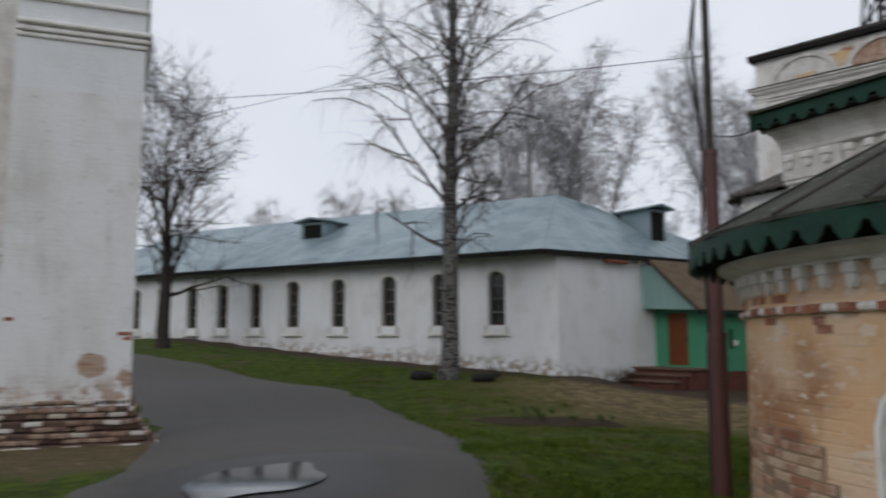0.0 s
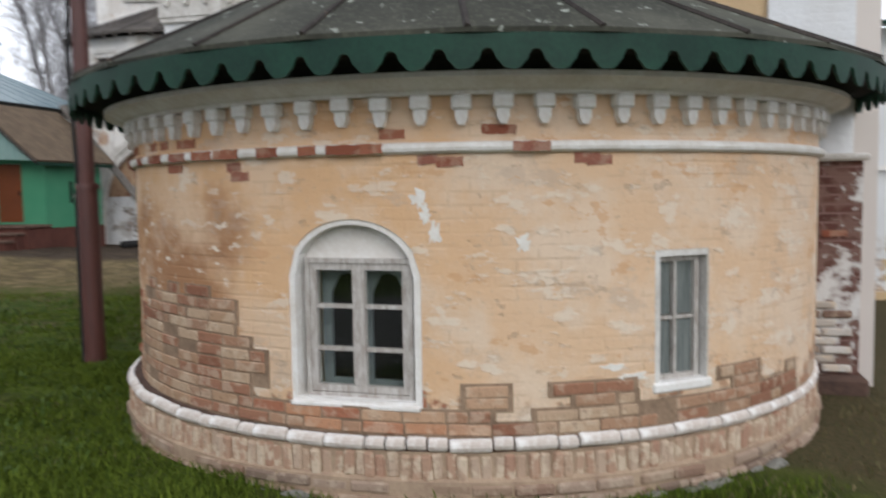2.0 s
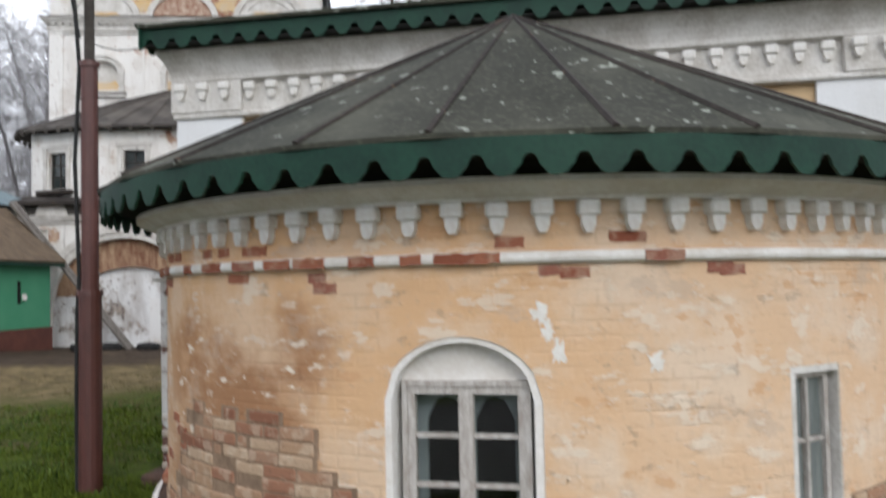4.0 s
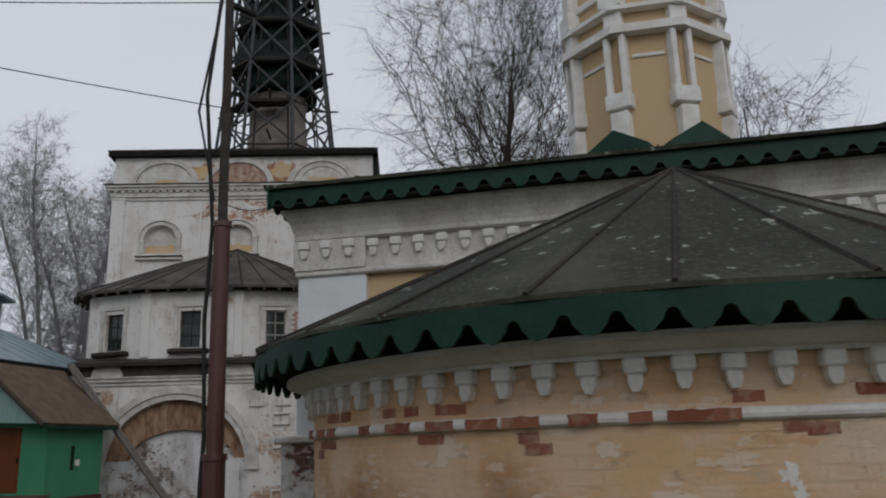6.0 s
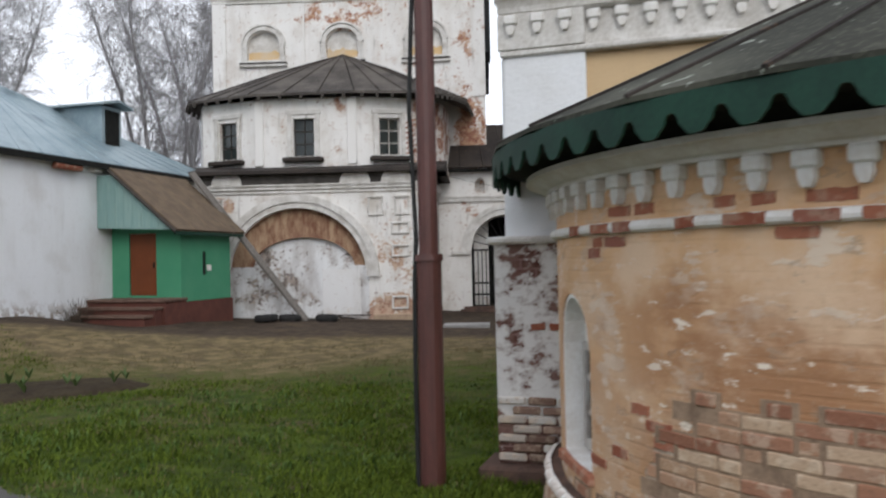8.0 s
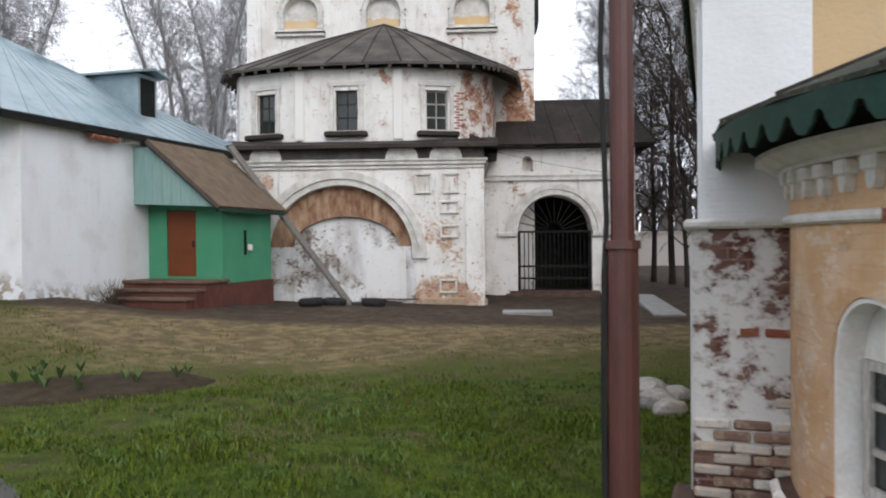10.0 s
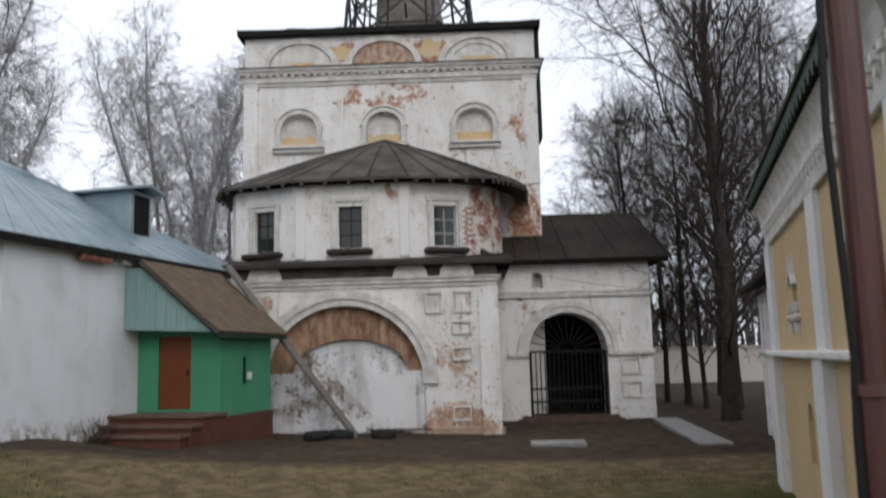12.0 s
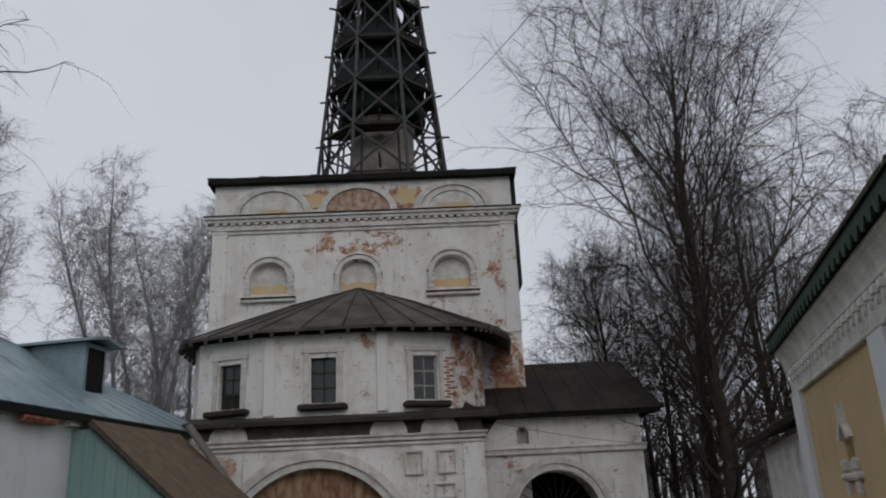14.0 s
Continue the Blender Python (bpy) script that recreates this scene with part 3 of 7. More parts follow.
def window_frame_flat(parent, x0, x1, z0, z1, y, material, bars=(1, 1), deep=0.06, w=0.05, pane=None, name="window", m=None, label=""):
    """A framed window in a flat wall: frame, glazing bars and panes of their own."""
    win = part(name, rect_ring(bmesh.new(), x0, x1, z0, z1, w, y, y + deep), material, parent, label)
    nx, nz = bars
    b = w * 0.6
    for i in range(1, nx + 1):
        c = x0 + (x1 - x0) * i / (nx + 1)
        b2 = b * (3.4 if nz == 2 and deep > 0.065 else 1)
        part("mullion", box(bmesh.new(), c - b2 / 2, c + b2 / 2, y - 0.004, y + deep - 0.01, z0 + w, z1 - w, 0.004), material, win)
    for i in range(1, nz + 1):
        c = z0 + (z1 - z0) * i / (nz + 1)
        part("glazing_bar", boxes((x0 + w, x1 - w, y + 0.014, y + deep - 0.014, c - b / 2, c + b / 2)), material, win)
    for i in range(nx + 1):
        for j in range(nz + 1):
            xa, xb = x0 + (x1 - x0) * i / (nx + 1) + w / 2, x0 + (x1 - x0) * (i + 1) / (nx + 1) - w / 2
            za, zb = z0 + (z1 - z0) * j / (nz + 1) + w / 2, z0 + (z1 - z0) * (j + 1) / (nz + 1) - w / 2
            glass = part("pane", boxes((xa, xb, y + deep * 0.45, y + deep * 0.55, za, zb)), pane or PANE, win)
            glass.visible_shadow = pane is not APSE_PANE
    if m:
        win.matrix_basis = m
    return win


# ---- ground ----
HEIGHTS = [(3.1, 4.7, -0.62), (4.2, 3.4, -0.62), (2.5, 6.6, -0.60), (6.0, 2.7, -0.62), (2.45, 8.0, -0.62), (2.6, 8.6, -0.6), (3.46, 10.4, -0.5), (4.2, 10.6, -0.6), (9, 13.5, -0.55), (14, 16, -0.5),
           (13, 28, -0.42), (16, 25.5, -0.5), (20, 25, -0.55), (7, 26.6, -0.12), (10, 25.6, -0.25), (3.3, 26.5, 0.32), (-4.6, 31.1, 0.85), (-12.3, 35.6, 1.58), (1.3, 27.66, 0.45), (-0.65, 28.8, 0.585), (-2.6, 29.95, 0.72), (-6.5, 32.2, 1.03), (-8.45, 33.35, 1.21), (-10.4, 34.5, 1.4),
           (0.2, 0, -0.25), (0, -6, -0.25), (-0.3, 1.5, -0.25), (-1, 4.5, -0.2), (-1.2, 6, -0.2), (-1, 8.5, -0.05), (-0.4, 10.2, 0.0), (0.5, 13, -0.2),
           (-5, 13, -0.2), (2, 16, -0.35), (6, 18, -0.45), (-4, 24, 0.2), (10, 5, -0.6), (12, -2, -0.7), (9, -6, -0.6), (-12, 2, -0.2)]
CONTROL = np.array(HEIGHTS)


def land(x, y):
    d = (CONTROL[:, 0] - x) ** 2 + (CONTROL[:, 1] - y) ** 2
    w = 1.0 / (d + 0.8) ** 1.6
    return float((w * CONTROL[:, 2]).sum() / w.sum())


def build_ground():
    bm = bmesh.new()
    xs = sorted({*np.linspace(-26, 30, 90).round(3), -900, -300, -120, -60, -40, 40, 60, 120, 300, 900})
    ys = sorted({*np.linspace(-10, 46, 90).round(3), -900, -300, -120, -60, -30, 60, 90, 150, 300, 900})
    grid = [[bm.verts.new((x, y, land(x, y) + 0.03 * noise.noise(Vector((x * 0.9, y * 0.9, 0))) * (abs(x) < 40))) for x in xs] for y in ys]
    for r, s in zip(grid, grid[1:]):
        for i in range(len(xs) - 1):
            bm.faces.new((r[i], r[i + 1], s[i + 1], s[i]))
    ob = part("ground", bm, GROUND, smooth=True)
    return tagged(ob, "trodden yard of spring grass, dry grass and bare earth", "ground", kind="structure")


build_ground()
ROAD = [(-0.6, -12, 2.9), (-1.2, -4, 2.6), (-1.45, 2, 2.35), (-1.6, 7, 2.25), (-1.85, 10.5, 2.35), (-2.6, 14.5, 2.65), (-4.4, 18.5, 2.7), (-7.4, 22.5, 2.6), (-12.0, 26.0, 2.4), (-18.0, 28.5, 2.4), (-30, 31, 2.4)]


def build_road():
    bm = bmesh.new()
    pts = []
    for i in range(len(ROAD) - 1):
        p0, p1, p2, p3 = (Vector(ROAD[max(0, min(len(ROAD) - 1, i + k))]) for k in (-1, 0, 1, 2))
        for j in range(10):
            t = j / 10
            pts.append(0.5 * (2 * p1 + (p2 - p0) * t + (2 * p0 - 5 * p1 + 4 * p2 - p3) * t * t + (3 * p1 - p0 - 3 * p2 + p3) * t ** 3))
    rows = []
    for i, p in enumerate(pts):
        a, b = pts[max(0, i - 1)], pts[min(len(pts) - 1, i + 1)]
        d = Vector((b.x - a.x, b.y - a.y, 0)).normalized()
        side = Vector((d.y, -d.x, 0))
        row = []
        for k in range(-6, 7):
            f = k / 6
            wob = 0.22 * noise.noise(Vector((i * 0.35, 7 if k > 0 else 3, 0))) if abs(k) == 6 else 0
            q = Vector((p.x, p.y, 0)) + side * (f * p.z + wob * f)
            row.append(bm.verts.new((q.x, q.y, land(q.x, q.y) + 0.055 - 0.06 * f ** 4)))
        rows.append(row)
    for r, s in zip(rows, rows[1:]):
        for i in range(12):
            bm.faces.new((r[i], r[i + 1], s[i + 1], s[i]))
    return tagged(part("road", bm, ASPHALT, smooth=True), "worn damp grey asphalt lane with ragged edges", "road", kind="structure")


build_road()


def build_puddle():
    bm = bmesh.new()
    c = Vector((-2.05, 8.75))
    ring = []
    for i in range(40):
        a = 2 * math.pi * i / 40
        r = 0.75 * (1 + 0.3 * noise.noise(Vector((math.cos(a) * 1.3, math.sin(a) * 1.3, 4))))
        ring.append((c.x + r * 0.9 * math.cos(a), c.y + r * 1.35 * math.sin(a)))
    mid = bm.verts.new((c.x, c.y, land(c.x, c.y) + 0.074))
    rings = []
    for f in (0.25, 0.5, 0.75, 1.0):
        spots = [(c.x + (x - c.x) * f, c.y + (y - c.y) * f) for x, y in ring]
        rings.append([bm.verts.new((x, y, land(x, y) + 0.074)) for x, y in spots])
    for v, w in zip(rings[0], rings[0][1:] + rings[0][:1]):
        bm.faces.new((mid, v, w))
    for inner, outer in zip(rings, rings[1:]):
        for i in range(40):
            j = (i + 1) % 40
            bm.faces.new((inner[i], outer[i], outer[j], inner[j]))
    return tagged(part("puddle", bm, WATER, smooth=True), "shallow rain puddle lying on the asphalt lane", "puddle", kind="structure")


build_puddle()

# ---- church with the round apse ----
CHURCH = pose(4.511, 10.396, 0, 0, 0, -59.0)
church = thing("church", "old brick church, white trim on peach limewash, dark green eaves", "church", CHURCH)
AX, AY, AR = 3.84, -0.517, 3.27


def on_apse(s, z, d):
    a = s / AR
    return (AX + (AR - d) * math.sin(a), AY - (AR - d) * math.cos(a), z)


def apse_pose(deg, z, r=AR, tilt=0.0, shift=0.0):
    """A pose on the apse's face: x along it to the right, y inwards, z up."""
    a = radians(deg)
    return pose(AX + shift + r * math.sin(a), AY - r * math.cos(a), z, 0, tilt, deg)


def arc_len(deg):
    return radians(deg) * AR


WA, WB = arc_len(-9.6), arc_len(7.0)
NA, NB = arc_len(34.6), arc_len(42.6)
VA, VB = arc_len(-73.6), arc_len(-60.0)
apse_wall = part("apse_wall", strip_wall(bmesh.new(), arc_len(-99), arc_len(99), -0.9, 2.1,
                                         [(WA, WB, 0.0, round_head(WA, WB, 0.86, 0.38)), (NA, NB, 0.08, 1.0), (VA, VB, 0.0, round_head(VA, VB, 0.84, 0.40))], 0.55, 0.16, on_apse), PEACH, church, "peach limewash peeling off brick", smooth=False)
# the round window's recess: white reveals and a white lunette behind
bm = bmesh.new()
strip_wall(bm, WA - 0.003, WB + 0.003, -0.004, 1.3, [(WA + 0.045, WB - 0.05, 0.035, round_head(WA + 0.045, WB - 0.05, 0.86, 0.345))], 0.2, 0.1,
           lambda s, z, d: on_apse(s, z, d + 0.012), 0.04, top=lambda s: round_head(WA - 0.003, WB + 0.003, 0.86, 0.384)(s))
niche = part("window_reveal", bm, TRIM, church, "white limewashed arched window reveal")
bm = strip_wall(bmesh.new(), WA, WB, 0.93, 1.3, (), 0.06, 0.05, lambda s, z, d: on_apse(s, z, d + 0.12), 0.04, top=round_head(WA, WB, 0.9, 0.36))
part("lunette", bm, TRIM, church, "white limewashed lunette above the window")


def apse_window(deg, half, z0, z1, depth, bars, stile, material, label, pane):
    win = window_frame_flat(church, -half, half, z0, z1, 0, material, bars, 0.07, stile, pane, "window", apse_pose(deg, 0, AR - depth), label)
    return win


apse_window(-1.1, 0.352, 0.066, 0.940, 0.10, (1, 2), 0.044, FRAME_PAINT, "grey peeling six-pane wooden window", APSE_PANE)
inner = part("inner_sash", strip_wall(bmesh.new(), -0.34, 0.34, 0.05, 0.96, [(-0.27, -0.03, 0.12, round_head(-0.27, -0.03, 0.72, 0.14)), (0.03, 0.27, 0.12, round_head(0.03, 0.27, 0.72, 0.14))], 0.03, 0.2), INNER_SASH, church, "grey inner sash with round-headed lights")
inner.matrix_basis = apse_pose(-1.1, 0, AR - 0.27)
apse_window(38.4, 0.205, 0.10, 0.955, 0.07, (1, 1), 0.04, FRAME_PAINT, "narrow grey four-pane window with a curtain", CURTAIN)
part("outer_frame", rect_ring(bmesh.new(), -0.385, 0.385, 0.03, 0.975, 0.032, -0.012, 0.09), FRAME_PAINT, church, "split grey outer window frame").matrix_basis = apse_pose(-1.1, 0, AR - 0.10)
part("window_sill", box(bmesh.new(), -0.462, 0.462, -0.004, 0.16, -0.018, 0.012, 0.006), TRIM, church, "white plastered sill").matrix_basis = apse_pose(-1.3, 0.0)
part("window_sill", box(bmesh.new(), -0.25, 0.25, -0.012, 0.30, 0.035, 0.104, 0.012), TRIM, church, "rough white plastered sill").matrix_basis = apse_pose(38.7, 0.0)
for side in ((-0.245, -0.2, 0.0, 0.2, 0.08, 0.955), (0.2, 0.245, 0.0, 0.2, 0.08, 0.955), (-0.245, 0.245, 0.0, 0.2, 0.955, 1.0)):
    part("window_reveal", boxes(side), TRIM_GREY, church, "grey limewashed narrow window reveal").matrix_basis = apse_pose(38.9, 0, AR - 0.012)
# near-black sheet in place of the unlit room behind the glass
part("backing", boxes((-0.7, 0.7, 0, 0.04, -0.1, 1.3)), EAVES_AND_SHADE, church).matrix_basis = apse_pose(-1.3, 0, AR - 0.5)
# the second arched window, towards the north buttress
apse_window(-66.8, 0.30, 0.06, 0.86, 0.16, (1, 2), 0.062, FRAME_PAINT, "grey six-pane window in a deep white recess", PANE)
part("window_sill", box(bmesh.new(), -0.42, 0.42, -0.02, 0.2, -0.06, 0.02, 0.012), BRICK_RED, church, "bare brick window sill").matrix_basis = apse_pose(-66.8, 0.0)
# same added sheet, its colour standing for the dark inside
part("backing", boxes((-0.6, 0.6, 0, 0.04, -0.1, 1.3)), EAVES_AND_SHADE, church).matrix_basis = apse_pose(-66.8, 0, AR - 0.5)
bm = strip_wall(bmesh.new(), VA - 0.003, VB + 0.003, -0.004, 1.3, [(VA + 0.03, VB - 0.03, 0.03, round_head(VA + 0.03, VB - 0.03, 0.84, 0.37))], 0.26, 0.1,
                lambda s, z, d: on_apse(s, z, d + 0.012), 0.04, top=lambda s: round_head(VA - 0.003, VB + 0.003, 0.84, 0.403)(s))
part("window_reveal", bm, TRIM, church, "white limewashed arched window reveal")
bm = strip_wall(bmesh.new(), VA, VB, 0.84, 1.3, (), 0.06, 0.05, lambda s, z, d: on_apse(s, z, d + 0.17), 0.04, top=round_head(VA, VB, 0.82, 0.40))
part("lunette", bm, TRIM, church, "white limewashed lunette above the window")

# plinth, cornice, thin roll
FS = -0.06
FOOT_AT = (AX + FS, AY)
plinth = part("plinth", arc_sweep(bmesh.new(), [(3.2, -1.1), (3.36, -1.1), (3.355, -0.46), (3.32, -0.44), (3.32, -0.275), (3.2, -0.275)], -98, 98, 2.5, FOOT_AT), PLINTH, church, "worn brick-on-edge plinth")
part("cornice", arc_sweep(bmesh.new(), [(3.2, 2.015), (3.34, 2.015), (3.35, 2.035), (3.39, 2.045), (3.47, 2.095), (3.51, 2.10), (3.51, 2.135), (3.2, 2.135)], -98, 98, 2.5, (AX, AY)), TRIM, church, "weathered white cove cornice")
part("string_course", arc_sweep(bmesh.new(), [(3.2, 1.655), (3.29, 1.652), (3.318, 1.668), (3.325, 1.69), (3.315, 1.715), (3.29, 1.725), (3.2, 1.725)], -98, 98, 2.0, (AX, AY)), TRIM, church, "chipped white string course")


def roll_mesh(length, radius, name, material, chip=0.0):
    """A rounded brick lying along x, its flat back on y = 0."""
    bm = bmesh.new()
    rows = []
    for x, k in ((-length / 2, 0.86), (-length / 2 + 0.015, 1), (length / 2 - 0.015, 1), (length / 2, 0.86)):
        rows.append([bm.verts.new((x, -radius * 1.25 * k * math.sin(radians(a)), -radius * k * math.cos(radians(a)))) for a in range(0, 181, 30)])
    for u, v in zip(rows, rows[1:]):
        for i in range(6):
            bm.faces.new((u[i], u[i + 1], v[i + 1], v[i]))
    bm.faces.new(rows[0]), bm.faces.new(rows[-1][::-1])
    bmesh.ops.recalc_face_normals(bm, faces=bm.faces)
    me = bpy.data.meshes.new(name)
    bm.to_mesh(me), bm.free()
    me.materials.append(material)
    return me


ROLL_LONG, ROLL_SHORT = roll_mesh(0.275, 0.047, "roll_long", BRICK_LIME), roll_mesh(0.125, 0.046, "roll_short", BRICK_LIME)
rng = random.Random(5)
a, flip = -92.0, False
roll_base = part("roll_course", arc_sweep(bmesh.new(), [(3.2, -0.285), (3.308, -0.28), (3.308, -0.20), (3.2, -0.175)], -98, 98, 2.5, FOOT_AT), FOOT_DARK, church, "mortar bed of the roll course")
while a < 92:
    me, ln = (ROLL_SHORT, 0.125) if flip else (ROLL_LONG, 0.275)
    half = math.degrees((ln + 0.018) / 2 / 3.4)
    a += half
    piece("roll_brick", me, roll_base, apse_pose(a, -0.228 + rng.uniform(-0.006, 0.006), 3.298 + rng.uniform(-0.006, 0.006), rng.uniform(-1.2, 1.2), FS))
    a += half
    flip = rng.random() < (0.25 if flip else 0.55)

bm = box(bmesh.new(), -0.036, 0.036, -0.018, 0.04, 0.03, 0.205, 0.014)
bmesh.ops.recalc_face_normals(bm, faces=bm.faces)
ON_EDGE = bpy.data.meshes.new("brick_on_edge")
bm.to_mesh(ON_EDGE), bm.free()
ON_EDGE.materials.append(PLINTH_BRICK)
for i in range(140):
    piece("brick", ON_EDGE, plinth, apse_pose(-93 + 1.32 * i + rng.uniform(-0.16, 0.16), -0.485 + rng.uniform(-0.02, 0.006), 3.328 + rng.uniform(-0.022, 0.006), rng.uniform(-5, 5), FS))
bm = box(bmesh.new(), -0.132, 0.132, -0.03, 0.05, -0.036, 0.036, 0.014)
bmesh.ops.recalc_face_normals(bm, faces=bm.faces)
FOOT_BRICK = bpy.data.meshes.new("foot_brick")
bm.to_mesh(FOOT_BRICK), bm.free()
FOOT_BRICK.materials.append(brick_material("dirty_foot_brick", (0.30, 0.21, 0.15), (0.25, 0.16, 0.115), (0.34, 0.25, 0.19), (0.21, 0.15, 0.115), lime=0.35))
PIER_BRICK, LIMED_BRICK = FOOT_BRICK.copy(), FOOT_BRICK.copy()
PIER_BRICK.materials[0] = brick_material("damp_pier_brick", (0.20, 0.13, 0.10), (0.15, 0.095, 0.075), (0.26, 0.17, 0.13), lime=0.35)
LIMED_BRICK.materials[0] = brick_material("limed_pier_brick", (0.55, 0.52, 0.48), (0.44, 0.39, 0.34), (0.60, 0.57, 0.53), lime=0.6)
for row in range(2):
    for i in range(40):
        if rng.random() < 0.86:
            piece("brick", FOOT_BRICK, plinth, apse_pose(-92 + 4.7 * i + 2.3 * row + rng.uniform(-0.4, 0.4), -0.515 - 0.085 * row + rng.uniform(-0.006, 0.006), 3.345 + 0.02 * row + rng.uniform(-0.02, 0.008), rng.uniform(-2, 2), FS))
bm = bmesh.new()
bmesh.ops.create_icosphere(bm, subdivisions=2, radius=0.09)
for v in bm.verts:
    v.co = Vector((v.co.x * 1.5, v.co.y * 0.9, v.co.z * 0.6)) * (1 + 0.35 * noise.noise(v.co * 14))
FOOT_STONE = bpy.data.meshes.new("foot_stone")
bm.to_mesh(FOOT_STONE), bm.free()
FOOT_STONE.materials.append(simple("grey_foot_stone", (0.25, 0.24, 0.21), (0.11, 0.105, 0.09), 0.95, 7, bump=0.7))
for i in range(46):
    d = -40 + 2.1 * i + rng.uniform(-0.5, 0.5)
    if rng.random() < 0.8:
        piece("foundation_stone", FOOT_STONE, plinth, apse_pose(d, -0.645 + rng.uniform(-0.03, 0.02), 3.40 + rng.uniform(-0.03, 0.05), rng.uniform(-12, 12), FS))

# corbels under the cornice
bm = bmesh.new()
box(bm, -0.065, 0.065, -0.075, 0.03, 0.095, 0.185, 0.012)
prism(bm, [(-0.042, 0.095), (0.042, 0.095), (0.040, 0.04), (0.02, 0.0), (-0.02, 0.0), (-0.040, 0.04)], lambda p, s: (p[0], -0.05 if s else 0.03, p[1]))
CORBEL = bpy.data.meshes.new("corbel")
bmesh.ops.recalc_face_normals(bm, faces=bm.faces)
bm.to_mesh(CORBEL), bm.free()
CORBEL.materials.append(TRIM)
for i in range(-20, 21):
    piece("corbel", CORBEL, church, apse_pose(2.85 + 4.52 * i, 1.83 + rng.uniform(-0.006, 0.006), AR + 0.01))

# single bricks that stand bare on the apse
bm = box(bmesh.new(), -0.138, 0.138, -0.012, 0.05, -0.037, 0.037, 0.007)
bmesh.ops.recalc_face_normals(bm, faces=bm.faces)
BARE_BRICK = bpy.data.meshes.new("bare_brick")
bm.to_mesh(BARE_BRICK), bm.free()
BARE_BRICK.materials.append(BRICK)
bm = box(bmesh.new(), -0.066, 0.066, -0.012, 0.05, -0.036, 0.036, 0.007)
bmesh.ops.recalc_face_normals(bm, faces=bm.faces)
BARE_HALF = bpy.data.meshes.new("bare_half_brick")
bm.to_mesh(BARE_HALF), bm.free()
BARE_HALF.materials.append(BRICK)


def chip_mesh(seed, half):
    """The worn face of one red brick, its outline broken a little."""
    pts, n = [], 9
    for i in range(n):
        pts.append((-half + 2 * half * i / n, -0.031))
    pts += [(half, -0.031), (half, 0.0)]
    for i in range(n):
        pts.append((half - 2 * half * i / n, 0.031))
    pts += [(-half, 0.031), (-half, 0.0)]
    worn = []
    for x, z in pts:
        f = noise.noise(Vector((x * 22, z * 40, seed * 5.3)))
        g = noise.noise(Vector((x * 31, z * 33, seed * 2.9 + 7)))
        worn.append((x * (1 + 0.10 * g), z * (1 + 0.30 * f)))
    bm = bmesh.new()
    prism(bm, worn, lambda p, s: (p[0], -0.004 if s else 0.03, p[1]))
    bmesh.ops.recalc_face_normals(bm, faces=bm.faces)
    me = bpy.data.meshes.new("red_brick")
    bm.to_mesh(me), bm.free()
    me.materials.append(BRICK_RED)
    return me


CHIPS = [chip_mesh(k, half) for k, half in enumerate((0.12, 0.085, 0.065, 0.11))]
RED_ONE = CHIPS[0]
RED_FULL = BARE_BRICK.copy()
RED_FULL.materials[0] = BRICK_SILL
count = 0
mortar = bmesh.new()


def bare_here(deg, z):
    """True where the limewash has come off the apse's bricks."""
    s = arc_len(deg)
    ragged = 0.22 * noise.noise(Vector((s * 2.1, z * 3.2, 1.7))) + 0.10 * noise.noise(Vector((s * 5.5, z * 7, 4.2)))
    if -13.5 < deg < 10:
        return z < -0.02
    top = 0.02 + 0.10 * noise.noise(Vector((s * 0.9, 3.1, 0)))
    if -47 < deg <= -13.5:
        top = 0.08 + 0.66 * min(1, (-13.5 - deg) / 8) * min(1.0, (deg + 47) / 5)
    elif 10 <= deg < 50:
        top = 0.09
    elif deg <= -47:
        top = -0.12 if deg < -57 else -0.02
    return z < top + ragged


for row in range(13):
    z = -0.135 + row * 0.084
    deg = -66 + (row % 2) * 2.4
    while deg < 60:
        short = rng.random() < 0.30
        ln = 0.135 if short else 0.272
        step = math.degrees((ln + 0.014) / AR)
        mid = deg + step / 2
        hole = (-12.5 < mid < 9.5 and z > -0.04) or (-76 < mid < -57 and z > -0.05) or (31.5 < mid < 45.5 and 0.02 < z < 1.05)
        if bare_here(mid, z) and not hole and count < 300:
            m = apse_pose(mid, z, AR)
            box(mortar, -ln / 2 - 0.035, ln / 2 + 0.035, -0.004 - 0.001 * (row % 3), 0.05, -0.052, 0.052, 0, m)
            if rng.random() < 0.93:
                red = -13.5 < mid < 10 or (10 < mid < 20 and rng.random() < 0.4)
                me = BARE_HALF if short else RED_FULL if red else BARE_BRICK
                piece("brick", me, apse_wall, apse_pose(mid, z + rng.uniform(-0.004, 0.004), AR + rng.uniform(-0.004, 0.005), rng.uniform(-1.3, 1.3)))
                count += 1
        deg += step
tagged(part("mortar_bed", mortar, MORTAR, apse_wall), "crumbling mortar between bare bricks", kind="stuff")
for deg, z in ((-33, 1.79), (-27, 1.785), (-37, 1.79), (-17.5, 1.60), (-16.5, 1.535), (8, 1.615), (10.5, 1.6), (26, 1.615), (27.5, 1.6), (-30, 1.61), (4.0, 1.78), (16, 1.80), (-52, 1.79), (-47.5, 1.79), (-57, 1.6), (-53, 1.6), (-49, 0.57), (-46, 0.49), (-44.5, 0.40), (-38, 0.5), (-53, 0.26), (-58, 0.14), (-58, 1.53)):
    piece("brick", rng.choice(CHIPS), apse_wall, apse_pose(deg, z, AR + 0.002, rng.uniform(-1, 1)))
